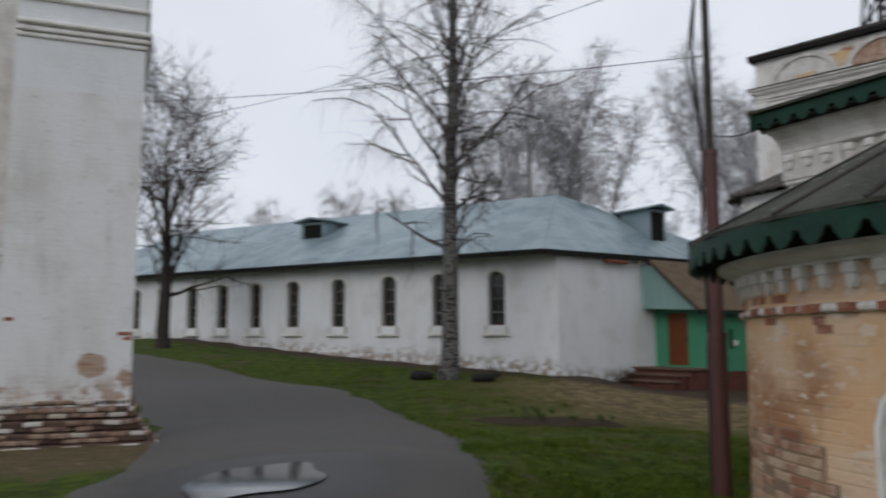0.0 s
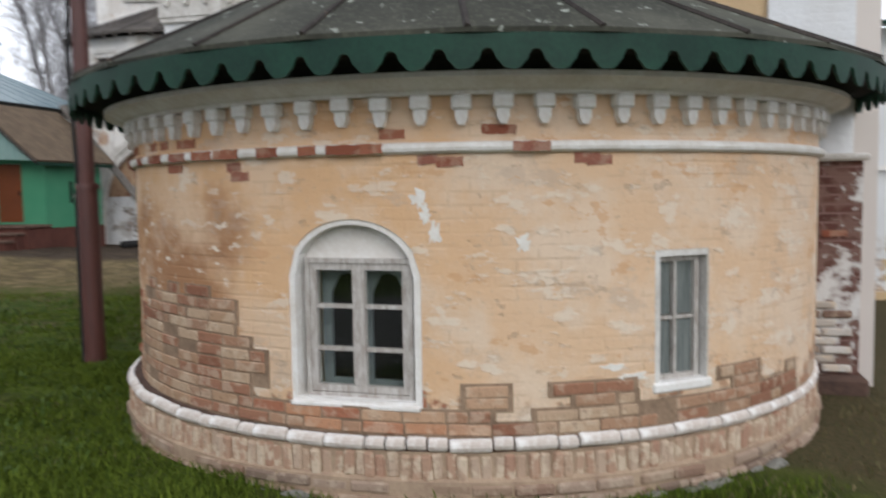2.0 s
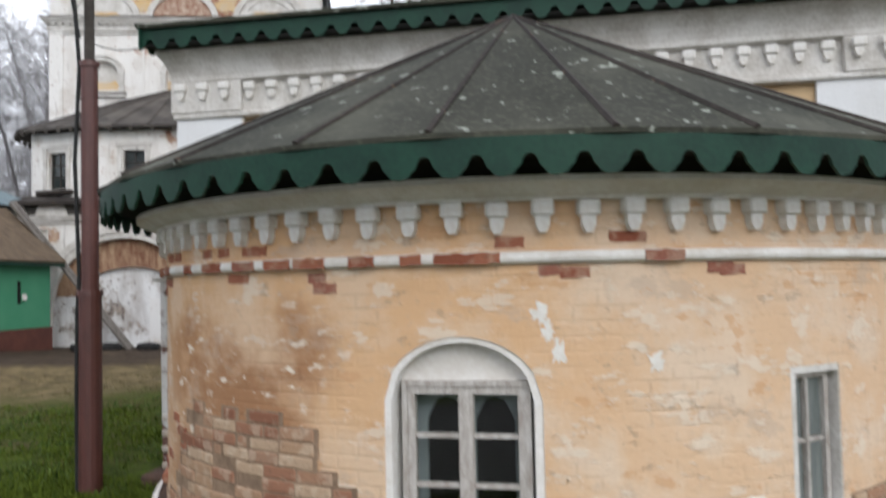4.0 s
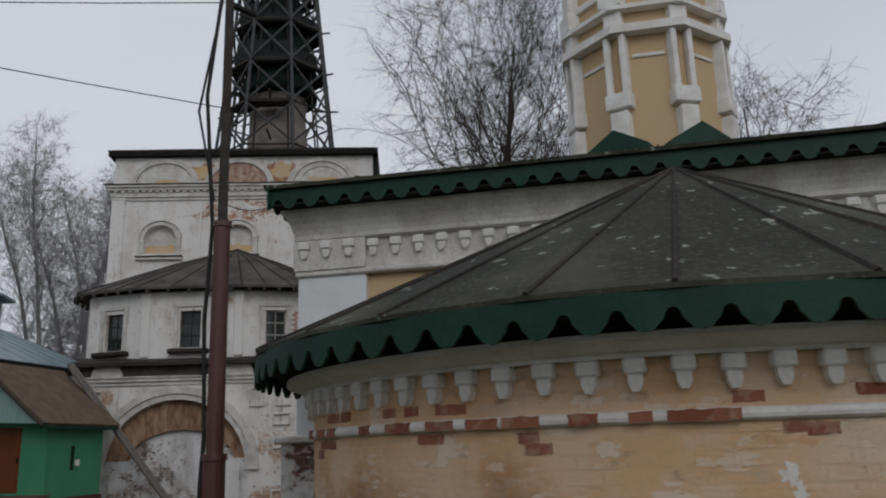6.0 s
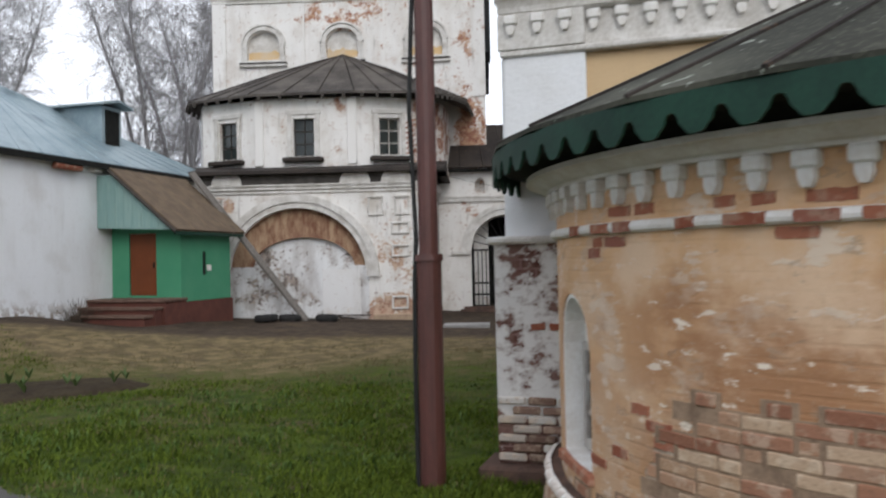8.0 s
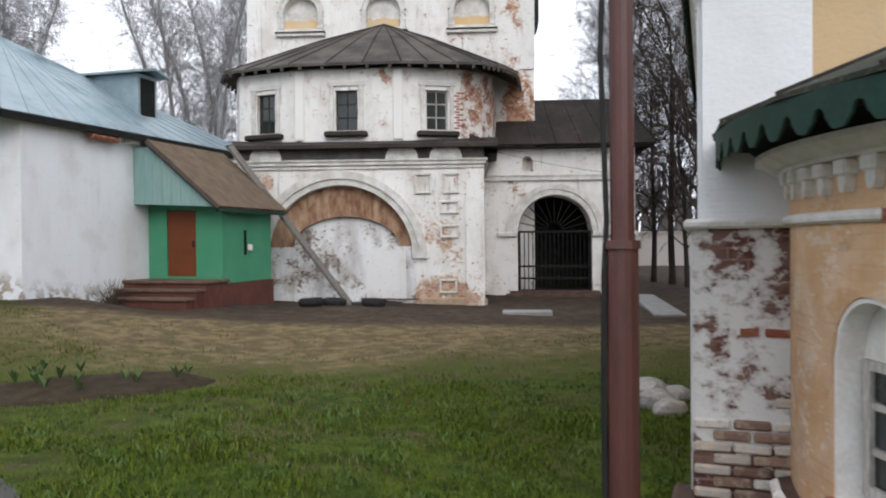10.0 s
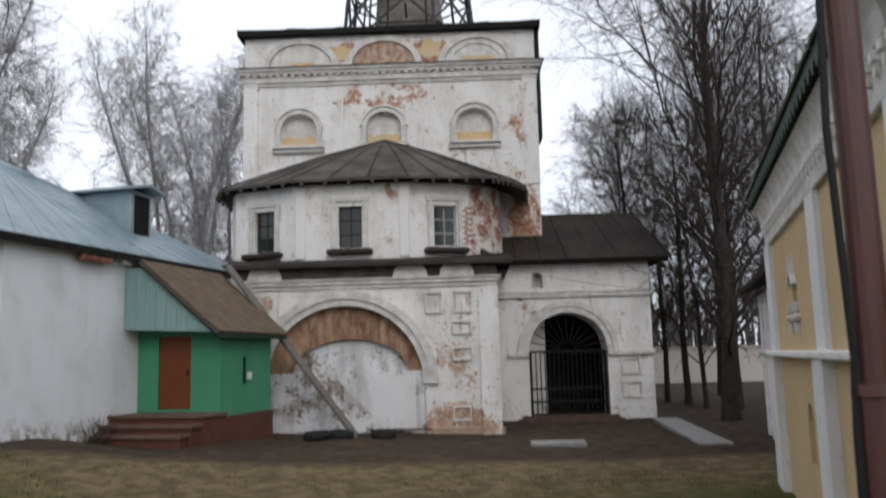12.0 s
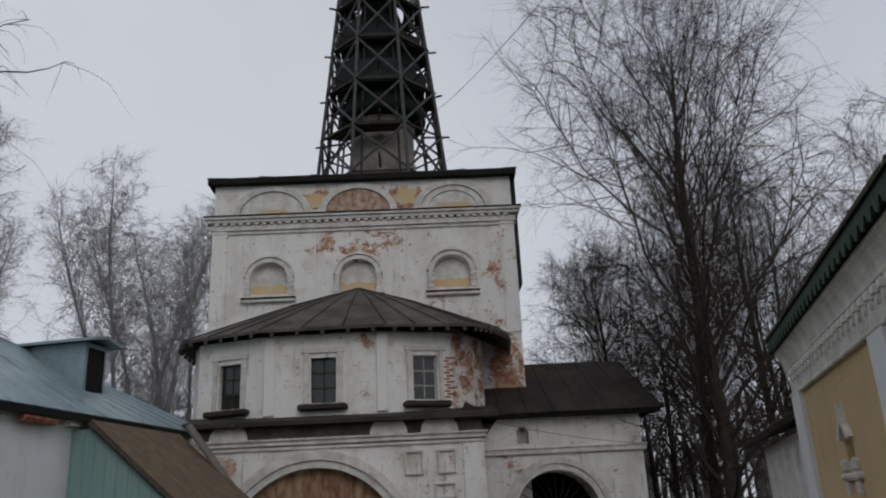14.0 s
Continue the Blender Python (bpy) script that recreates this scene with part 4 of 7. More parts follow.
for deg in (-62, -55, -50.5, -41, -28, -22.5, -18, -11.5, -6, -1.5, 1.6, -34.5, 19.5):
    piece("brick", rng.choice(CHIPS), apse_wall, apse_pose(deg, 1.688, AR + 0.053, 0))

LIME_FLAKE = simple("bare_lime_flake", (0.80, 0.78, 0.74), (0.66, 0.62, 0.56), 0.9, 8)
for deg, z0, z1, w in ((6.9, 1.30, 1.43, 0.06), (7.6, 1.2, 1.33, 0.045), (8.6, 1.08, 1.22, 0.05), (18.6, 1.02, 1.14, 0.055), (29.0, 0.22, 0.27, 0.12), (31.5, 0.14, 0.2, 0.14)):
    bm = bmesh.new()
    ring = []
    for i in range(26):
        t = 2 * math.pi * i / 26
        f = 0.75 + 0.75 * noise.noise(Vector((math.cos(t) * 3.6 + deg, math.sin(t) * 3.6, z0)))
        ring.append((w * f * math.cos(t), (z0 + z1) / 2 + (z1 - z0) * 0.55 * f * math.sin(t)))
    prism(bm, ring, lambda p, s: (p[0], -0.004 if s else 0.03, p[1]))
    part("lime_flake", bm, LIME_FLAKE, apse_wall).matrix_basis = apse_pose(deg, 0, AR)

# conical sheet roof over the apse, with a scalloped board under its edge
APEX, REAR = Vector((3.97, -2.02, 3.66)), Vector((3.97, 0.3, 3.62))
ER = 3.80
eaves = [-107 + 13.2 * i + (0.9 if i % 2 else -0.6) for i in range(17)]
rim = [Vector((AX + ER * math.sin(radians(a)), AY - ER * math.cos(radians(a)), 2.305)) for a in eaves]
bm = bmesh.new()


def roof_facet(pts):
    prism(bm, pts, lambda v, s: v + Vector((0, 0, 0.03 if s else 0)))


tops = [REAR if abs(a) > 84 else APEX for a in eaves]
for p, q, s, t in zip(rim, rim[1:], tops, tops[1:]):
    roof_facet([p, q, t] if s == t else [p, q, t, s])
bmesh.ops.remove_doubles(bm, verts=bm.verts, dist=1e-4)
roof_of_apse = part("roof", bm, ROOF_GREEN, church, "lichen-spotted dark green sheet roof")
for p, s in zip(rim, tops):
    up = Vector((0, 0, 0.03))
    part("roof_seam", tube(bmesh.new(), p + up, s + up, 0.022, 0.016, 5), ROOF_BROWN, roof_of_apse)
part("roof_ridge", tube(bmesh.new(), APEX + Vector((0, 0, 0.03)), REAR + Vector((0, 0, 0.03)), 0.025, 0.025, 5), ROOF_BROWN, roof_of_apse)


def scallop_board(bm, s0, s1, pitch, top, low, notch, place, thick=0.02):
    """A board whose lower edge is cut into rounded notches."""
    n = int(round((s1 - s0) / pitch))
    for i in range(n):
        a = s0 + i * (s1 - s0) / n
        w = (s1 - s0) / n
        drop = 0.012 * noise.noise(Vector((a * 2, top, 0)))
        half = [(0.0, 0.0), (0.12, 0.004), (0.19, 0.016), (0.235, 0.034), (0.28, 0.046), (0.325, 0.058), (0.36, 0.088), (0.42, notch), (0.5, notch + 0.006)]
        prof = [(f, low + drop + h) for f, h in half] + [(1 - f, low + drop + h) for f, h in half[-2::-1]]
        for (f0, l0), (f1, l1) in zip(prof, prof[1:]):
            p0, p1 = a + f0 * w, a + f1 * w
            prism(bm, [(p0, l0), (p1, l1), (p1, top), (p0, top)], lambda p, s: place(p[0], p[1], thick * s))
    bmesh.ops.remove_doubles(bm, verts=bm.verts, dist=1e-4)
    return bm


part("fascia", scallop_board(bmesh.new(), radians(-101.2) * ER, radians(104.8) * ER, 0.281, 2.305, 2.095, 0.112,
                             lambda s, z, d: (AX + (ER - d - 0.02) * math.sin(s / ER), AY - (ER - d - 0.02) * math.cos(s / ER), z)), GREEN_PAINT, church, "dark green scalloped eaves board")
# filler block, near-black so the gaps behind the scallops read as shade
part("soffit", arc_sweep(bmesh.new(), [(3.25, 2.136), (3.45, 2.136), (3.56, 2.22), (3.74, 2.24), (3.74, 2.275), (3.25, 2.275)], -100, 100, 5, (AX, AY)), EAVES_AND_SHADE, church)

# main block of the church
CW, CL, CE = 7.75, 9.3, 4.55
MN = limewash("yellow_panels", (0.58, 0.42, 0.25), (0.48, 0.35, 0.22), (0.45, 0.26, 0.16), bare_at=0.66)
part("east_wall", strip_wall(bmesh.new(), 0, CW, -1.0, 3.88, (), 0.5, 1.0), MN, church, "yellow limewashed wall")


def north(s, z, d):
    return (d, s, z)


nwins = [(2.0, 2.42, 2.25, round_head(2.0, 2.42, 2.55, 0.2)), (6.2, 6.6, 2.25, round_head(6.2, 6.6, 2.55, 0.2)), (1.6, 2.1, 0.25, round_head(1.6, 2.1, 0.8, 0.25)), (5.6, 6.1, 0.25, round_head(5.6, 6.1, 0.8, 0.25))]
part("north_wall", strip_wall(bmesh.new(), 0.0, CL, -1.0, 3.88, nwins, 0.5, 1.0, lambda s, z, d: (d - 0.003, s + 0.003, z)), YELLOW, church, "yellow limewashed wall with ornate niches")
part("south_wall", boxes((CW - 0.5, CW, 0.505, CL - 0.5, -1.0, 3.88)), WHITE, church)
part("west_wall", boxes((0.5, CW - 0.5, CL - 0.5, CL, -1.0, 3.88)), WHITE, church)
for a, b, s, h in nwins:
    part("niche_back", boxes((0.25, 0.3, a - 0.05, b + 0.05, s - 0.05, s + 1.1)), TRIM_GREY, church)
    if s < 1.0:
        continue
    c, w = (a + b) / 2, (b - a) / 2
    bm = bmesh.new()
    prism(bm, [(c - w - 0.1, s + 0.36), (c - w * 0.6, s + 0.52), (c - 0.05, s + 0.78), (c + 0.05, s + 0.78), (c + w * 0.6, s + 0.52), (c + w + 0.1, s + 0.36), (c + w, s + 0.34), (c, s + 0.56), (c - w, s + 0.34)], lambda p, q: (-0.07 if q else 0.1, p[0], p[1]))
    surround = part("window_surround", bm, TRIM_GREY, church, "broken white brick niche surround")
    part("ledge", boxes((-0.09, 0.1, c - w - 0.22, c + w + 0.22, s - 0.13, s - 0.04), bevel=0.03), TRIM_GREY, surround)
    for sg in (-1, 1):
        e = c + sg * (w + 0.07)
        part("bead", boxes((-0.08, 0.1, e - 0.07, e + 0.07, s - 0.03, s + 0.12), bevel=0.03), TRIM_GREY, surround)
        part("pendant", boxes((-0.07, 0.1, e - 0.05, e + 0.05, s - 0.3, s - 0.14), bevel=0.025), TRIM_GREY, surround)
# pilasters, string course and cornice
for x0, x1 in ((-0.03, 0.76), (CW - 0.99, CW - 0.2)):
    bm = strip_wall(bmesh.new(), x0, x1, 1.70, 3.50, (), 0.2, 1.0, lambda s, z, d: (s, d - 0.07, z))
    part("pilaster", bm, WHITE_CLEAN, church, "white corner pilaster")
    bm = strip_wall(bmesh.new(), x0 - 0.08, x1 + 0.04, -1.1, 1.64, (), 0.4, 0.5, lambda s, z, d: (s, d - 0.32 + 0.05 * max(0, 0.2 - z) / 1.2, z))
    butt = part("buttress", bm, BUTTRESS, church, "whitewash flaking off a dark red brick buttress")
    part("buttress_cap", boxes((x0 - 0.14, x1 + 0.08, -0.40, 0.1, 1.64, 1.71), bevel=0.02), TRIM_GREY, butt)
    part("buttress_foot", boxes((x0 - 0.24, x1 + 0.1, -0.48, 0.1, -1.2, -0.42), bevel=0.03), FOOT_DARK, butt)
    for row in range(9):
        x = x0 + 0.06 + 0.14 * (row % 2)
        while x < x1 - 0.1:
            if rng.random() < (0.92 if row < 5 else 0.55):
                piece("brick", LIMED_BRICK if rng.random() < 0.78 else PIER_BRICK, butt, pose(x, -0.294, -0.36 + 0.088 * row, 0, rng.uniform(-1.5, 1.5), 0))
            x += 0.285
    for k in range(2):
        piece("brick", rng.choice(CHIPS), butt, pose(x0 + 0.12 + 0.5 * rng.random(), -0.318, 0.6 + 0.088 * rng.randrange(0, 10), 0, rng.uniform(-2, 2), 0))
part("corner_strip", boxes((CW - 0.2, CW + 0.03, -0.03, 0.45, -1.0, 3.5)), WHITE_CLEAN, church, "white corner beside the buttress")
for y0, y1 in ((0.0, 0.6), (3.85, 4.45), (8.6, CL)):
    bm = strip_wall(bmesh.new(), y0, y1, 1.72, 3.46, (), 0.2, 1.0, lambda s, z, d: (d - 0.07, s, z))
    part("pilaster", bm, WHITE_CLEAN, church, "white pilaster on the yellow wall")
    bm = strip_wall(bmesh.new(), y0 - 0.06, y1 + 0.06, -1.0, 1.62, (), 0.3, 1.0, lambda s, z, d: (d - 0.13, s, z))
    part("pilaster", bm, WHITE, church, "stained white lower pilaster")
part("string_course", boxes((-0.17, 0.1, -0.17, CL + 0.1, 1.62, 1.72), bevel=0.025), TRIM, church)
part("string_course", boxes((0.8, CW - 0.8, -0.1, 0.1, 1.64, 1.70), bevel=0.02), TRIM, church)


def church_cornice():
    for r in ((-0.066, CW + 0.11, -0.11, 0.3, 3.46, 3.52), (-0.066, 0.3, 0.3, CL + 0.11, 3.46, 3.52)):
        part("cornice", boxes(r, bevel=0.015), TRIM_GREY, church, "weathered white string moulding")
    cove = [(0.09, 3.86), (0.125, 3.88), (0.125, 3.93), (0.145, 3.99), (0.18, 4.06), (0.23, 4.12), (0.29, 4.165), (0.29, 4.205), (-0.3, 4.205), (-0.3, 3.86)]
    bm = bmesh.new()
    prism(bm, cove, lambda p, s: (CW + 0.2 if s else -0.6 * p[0], -p[0], p[1]))
    part("cornice", bm, TRIM_GREY, church, "weathered white cove cornice")
    bm = bmesh.new()
    prism(bm, cove, lambda p, s: (-0.6 * p[0], CL + 0.2 if s else 0.302, p[1]))
    part("cornice", bm, TRIM_GREY, church, "weathered white cove cornice")
    bm = boxes((0.0, CW, -0.045, 0.2, 3.52, 3.87), (-0.045, 0.2, 0.2, CL, 3.52, 3.87))
    part("frieze", bm, TRIM_GREY, church)
    for x0 in (-0.08, CW - 0.74):
        part("frieze_block", boxes((x0, x0 + 0.84, -0.12, 0.05, 3.52, 3.87), bevel=0.01), TRIM_GREY, church)


church_cornice()
for i in range(30):
    x = 0.06 + 0.262 * i
    out = -0.12 if x < 0.76 or x > CW - 0.76 else -0.045
    piece("corbel", CORBEL, church, pose(x, out, 3.66, 0, 0, 0))
for i in range(35):
    piece("corbel", CORBEL, church, pose(-0.03, 0.15 + 0.262 * i, 3.66, 0, 0, -90))
bm = bmesh.new()
scallop_board(bm, -0.27, CW + 0.5, 0.262, 4.40, 4.18, 0.10, lambda s, z, d: (s, -0.45 + d, z))
part("fascia", bm, GREEN_PAINT, church, "dark green scalloped eaves board")
bm = bmesh.new()
scallop_board(bm, -0.5, CL + 0.3, 0.262, 4.40, 4.18, 0.10, lambda s, z, d: (-0.25 + d, s, z))
part("fascia", bm, GREEN_PAINT, church, "dark green scalloped eaves board")
# underside of the eaves, with their shade put into its colour
part("soffit", boxes((-0.24, CW + 0.44, -0.44, CL + 0.3, 4.215, 4.235)), EAVES_AND_SHADE, church)
rz = 5.15
for c in (((-0.28, -0.5, 4.40), (CW + 0.5, -0.5, 4.40), (CW / 2 + 0.6, 3.6, rz), (CW / 2 - 0.6, 3.6, rz)), ((-0.28, CL + 0.3, 4.40), (-0.28, -0.5, 4.40), (CW / 2 - 0.6, 3.6, rz), (CW / 2 - 0.6, CL - 2, rz)),
          ((CW + 0.5, -0.5, 4.40), (CW + 0.5, CL + 0.3, 4.40), (CW / 2 + 0.6, CL - 2, rz), (CW / 2 + 0.6, 3.6, rz)), ((CW + 0.5, CL + 0.3, 4.40), (-0.28, CL + 0.3, 4.40), (CW / 2 - 0.6, CL - 2, rz), (CW / 2 + 0.6, CL - 2, rz))):
    sheet_roof("roof", c, ROOF_GREEN, church, 8, 0.04, 0.02)
# lower west part and the south wing
part("annex_wall", strip_wall(bmesh.new(), CL + 0.01, CL + 9.0, -1.0, 3.2, (), 0.4, 1.0, lambda s, z, d: (0.55 + d, s, z)), WHITE, church, "white annex wall with thin pilasters")
for k in range(7):
    part("pilaster", boxes((0.47, 0.6, CL + 0.5 + 1.2 * k, CL + 0.85 + 1.2 * k, -1.0, 3.0), bevel=0.02), TRIM, church)
part("string_course", boxes((0.44, 0.6, CL + 0.02, CL + 9, 1.62, 1.72), bevel=0.02), TRIM, church)
part("annex_back", boxes((5.0, 5.4, CL + 0.01, CL + 9, -1.0, 3.2), (0.95, 5.0, CL + 8.6, CL + 9, -1.0, 3.2)), WHITE, church)
sheet_roof("roof", ((0.1, CL + 9.3, 3.25), (0.1, CL + 0.02, 3.25), (3.0, CL + 0.02, 4.3), (3.0, CL + 9.3, 4.3)), ROOF_BROWN, church, 10, 0.1)
sheet_roof("roof", ((5.8, CL + 0.02, 3.25), (5.8, CL + 9.3, 3.25), (3.0, CL + 9.3, 4.3), (3.0, CL + 0.02, 4.3)), ROOF_BROWN, church, 10, 0.1)
part("wing_wall", strip_wall(bmesh.new(), CW + 0.01, 9.93, -1.0, 4.0, (), 3.0, 1.0, lambda s, z, d: (s, 6.3 + d, z)), WHITE_CLEAN, church, "white south wing")
part("string_course", boxes((CW + 0.02, 10.08, 6.22, 6.35, 1.64, 1.71)), TRIM, church)
part("wing_foot", boxes((CW + 0.02, 9.9, 6.2, 6.4, -1.0, -0.42)), MN, church)
sheet_roof("roof", ((CW, 5.9, 4.0), (10.4, 5.9, 4.0), (10.4, 9.6, 4.6), (CW, 9.6, 4.6)), GREEN_PAINT, church, 3)

# cupola drum on the church roof
DRX, DRY, DRR = 4.25, 4.2, 1.22


def octo(bm, r, z0, z1, r1=None, turn=22.5):
    r1 = r if r1 is None else r1
    prism(bm, [radians(turn + 45 * i) for i in range(8)], lambda a, s: (DRX + (r1 if s else r) * math.sin(a), DRY - (r1 if s else r) * math.cos(a), z1 if s else z0))


bm = bmesh.new()
octo(bm, DRR, 5.1, 12.6)
drum = part("cupola_drum", bm, MN, church, "pale yellow octagonal cupola drum")
bm = bmesh.new()
octo(bm, 1.62, 4.6, 5.45), octo(bm, 1.5, 5.45, 5.6), octo(bm, 1.42, 7.55, 7.68), octo(bm, 1.40, 7.95, 8.02), octo(bm, 1.45, 12.3, 12.6)
part("drum_bands", bm, TRIM, drum)
for i in range(8):
    a = 22.5 + 45 * i
    m = pose(DRX, DRY, 0, 0, 0, a)
    bm = boxes((-0.14, 0.14, -DRR - 0.08, -DRR + 0.1, 7.62, 12.4), (-0.19, 0.19, -DRR - 0.13, -DRR + 0.1, 8.02, 8.35), (-0.17, -0.08, -DRR - 0.1, -DRR + 0.1, 6.6, 7.55), (0.08, 0.17, -DRR - 0.1, -DRR + 0.1, 6.6, 7.55), (-0.2, 0.2, -DRR - 0.12, -DRR + 0.1, 6.35, 6.6), (-0.14, 0.14, -DRR - 0.12, -DRR + 0.1, 5.7, 6.3), bevel=0.015)
    part("half_column", bm, TRIM, drum).matrix_basis = m
    f = pose(DRX, DRY, 0, 0, 0, 45 * i)
    ap = DRR * math.cos(radians(22.5))
    bm = boxes((-0.36, -0.27, -ap - 0.05, -ap + 0.05, 8.4, 11.6), (0.27, 0.36, -ap - 0.05, -ap + 0.05, 8.4, 11.6), (-0.3, 0.3, -ap - 0.06, -ap + 0.05, 8.3, 8.42), (-0.24, 0.24, -ap - 0.03, -ap + 0.05, 7.18, 7.24), bevel=0.01)
    part("panel_frame", bm, TRIM, drum).matrix_basis = f
    bm = bmesh.new()
    prism(bm, [(-0.52, 5.48), (0.52, 5.48), (0.5, 5.62), (0.0, 5.92), (-0.5, 5.62)], lambda p, s: (p[0], -1.62 if s else -0.9, p[1]))
    part("gablet", bm, GREEN_PAINT, drum, "small dark green gablet").matrix_basis = pose(DRX, DRY, 0, 0, 0, 22.5 + 45 * i)
bm = bmesh.new()
octo(bm, 1.6, 12.6, 13.0, 0.9), octo(bm, 0.9, 13.0, 15.0, 0.2)
part("dome", bm, GREEN_PAINT, drum)

# ---- gate church with the tower ----
TOWER = pose(17.2, 31.5, 0, 0, 0, -44.1)
tower = thing("bell_tower", "tall whitewashed brick gate church, stained and peeling, scaffolded drum on top", "tower", TOWER)
TL, TR, TT, TD = -5.42, 5.55, 13.95, 11.0
niches = [(-4.02, -2.70), (-0.82, 0.48), (2.54, 3.88)]
part("tower_wall", strip_wall(bmesh.new(), TL, TR, 4.0, TT, [(a, b, 9.72, round_head(a, b, 10.35, 0.55)) for a, b in niches], 0.6, 1.0), TOWER_TOP, tower, "stained white tower wall")
part("tower_wall", strip_wall(bmesh.new(), 0.6, TD, -0.8, TT, (), 0.6, 1.0, lambda s, z, d: (TR - d, s, z)), WHITE_TOWER, tower)
part("tower_wall", strip_wall(bmesh.new(), 0.6, TD, -0.8, TT, (), 0.6, 1.0, lambda s, z, d: (TL + d, s, z)), WHITE_TOWER, tower)
part("tower_wall", boxes((TL + 0.6, TR - 0.6, TD - 0.6, TD, -0.8, TT)), WHITE_TOWER, tower)
OCHRE_DEEP = simple("ochre_wash", (0.62, 0.42, 0.20), (0.56, 0.46, 0.34), 0.9, 2.2)
OCHRE = simple("ochre_stain_plaster", (0.62, 0.60, 0.57), (0.56, 0.46, 0.33), 0.9, 1.6)
for a, b in niches:
    c, w = (a + b) / 2, (b - a) / 2
    part("niche_back", boxes((a - 0.05, b + 0.05, 0.22, 0.3, 9.6, 11.0)), TRIM_GREY, tower, "pale whitewashed niche")
    bm = bmesh.new()
    prism(bm, [(a - 0.03, 9.65)] + [(a - 0.03 + (w + 0.03) * 2 * i / 10, 10.1 + 0.16 * noise.noise(Vector((i * 0.7, c, 0)))) for i in range(11)] + [(b + 0.03, 9.65)], lambda p, s: (p[0], 0.19 if s else 0.25, p[1]))
    part("ochre_stain", bm, OCHRE_DEEP, tower, "patch of old ochre wash low in the niche")
    bm = bmesh.new()
    for sg in (-1, 1):
        for k in range(6):
            r = 0.085 if k % 2 else 0.115
            box(bm, c + sg * (w + 0.1) - r, c + sg * (w + 0.1) + r, -0.1, 0.05, 9.72 + 0.11 * k, 9.83 + 0.11 * k, 0.015)
    arch_ring(bm, c, 10.36, w, w + 0.16, -0.09, 0.04, step=12, squash=0.85)
    arch_ring(bm, c, 10.36, w + 0.16, w + 0.24, -0.13, 0.04, step=12, squash=0.9)
    box(bm, c - w - 0.3, c + w + 0.3, -0.16, 0.02, 9.42, 9.54, 0.02)
    box(bm, c - w - 0.22, c + w + 0.22, -0.12, 0.02, 9.54, 9.7, 0.02)
    part("window_surround", bm, TRIM_GREY, tower, "weathered white arched surround")
    part("surround_sill", boxes((c - w - 0.3, c + w + 0.3, -0.2, 0.02, 9.54, 9.585)), ROOF_BROWN, tower)
for x in (TL, TR - 0.5, -1.75, 1.5):
    part("pilaster", strip_wall(bmesh.new(), x - 0.02, x + 0.52, 8.0, 12.2, (), 0.1, 1.0, lambda s, z, d: (s, d - 0.06, z)) if x in (TL, TR - 0.5) else boxes((x, x + 0.07, -0.05, 0.05, 9.0, 12.2)), WHITE_TOWER, tower)
for z0, z1, out in ((12.02, 12.10, 0.07), (12.16, 12.36, 0.10), (12.44, 12.56, 0.20), (12.56, 12.66, 0.28)):
    part("cornice_course", boxes((TL - out, TR + out, -out, 0.1, z0, z1), bevel=0.01), TRIM_GREY, tower, "stained white cornice course")
    part("cornice_course", boxes((TR - 0.1, TR + out, 0.1, TD, z0, z1), bevel=0.01), TRIM_GREY, tower, "stained white cornice course")
part("cornice_cap", boxes((TL - 0.32, TR + 0.32, -0.32, 0.1, 12.66, 12.70)), ROOF_BROWN, tower)
bm = bmesh.new()
box(bm, -0.08, 0.08, -0.17, 0.02, 12.36, 12.44)
TOOTH = bpy.data.meshes.new("tooth")
bm.to_mesh(TOOTH), bm.free()
TOOTH.materials.append(TRIM_GREY)
for i in range(38):
    piece("tooth", TOOTH, tower, pose(TL + 0.15 + 0.285 * i, 0, 0))
for c, col in ((-3.29, TRIM_GREY), (-0.14, ARCH_BRICK), (3.37, TRIM_GREY)):
    bm = arch_ring(bmesh.new(), c, 12.72, 1.2, 1.45, -0.1, 0.05, step=9, squash=0.8)
    if c > 3:
        arch_ring(bm, c, 12.72, 0.92, 1.06, -0.07, 0.05, step=9, squash=0.8)
    part("blind_arch", bm, TRIM_GREY, tower, "white blind arch moulding")
    bm = bmesh.new()
    prism(bm, [(c + 1.2 * math.cos(radians(a)), 12.72 + 0.96 * math.sin(radians(a))) for a in range(0, 181, 12)], lambda p, s: (p[0], -0.02 if s else 0.05, p[1]))
    part("arch_field", bm, RED_FIELD if col is ARCH_BRICK else TRIM_GREY, tower, "bare red brick field" if col is ARCH_BRICK else "grey-white plaster field")
for c, w, z0, z1 in ((-1.72, 0.42, 12.85, 13.7), (1.6, 0.5, 12.85, 13.75), (-3.3, 0.6, 12.75, 12.98), (3.4, 0.75, 12.75, 13.02)):
    ring = []
    for i in range(22):
        t = 2 * math.pi * i / 22
        f = 0.85 + 0.6 * noise.noise(Vector((math.cos(t) * 2.4 + c, math.sin(t) * 2.4, z0)))
        ring.append((c + w * f * math.cos(t), (z0 + z1) / 2 + (z1 - z0) * 0.5 * f * math.sin(t)))
    bm = bmesh.new()
    prism(bm, ring, lambda p, s: (p[0], -0.026 if s else 0.05, p[1]))
    part("ochre_stain", bm, OCHRE_DEEP, tower, "patch of old ochre wash")
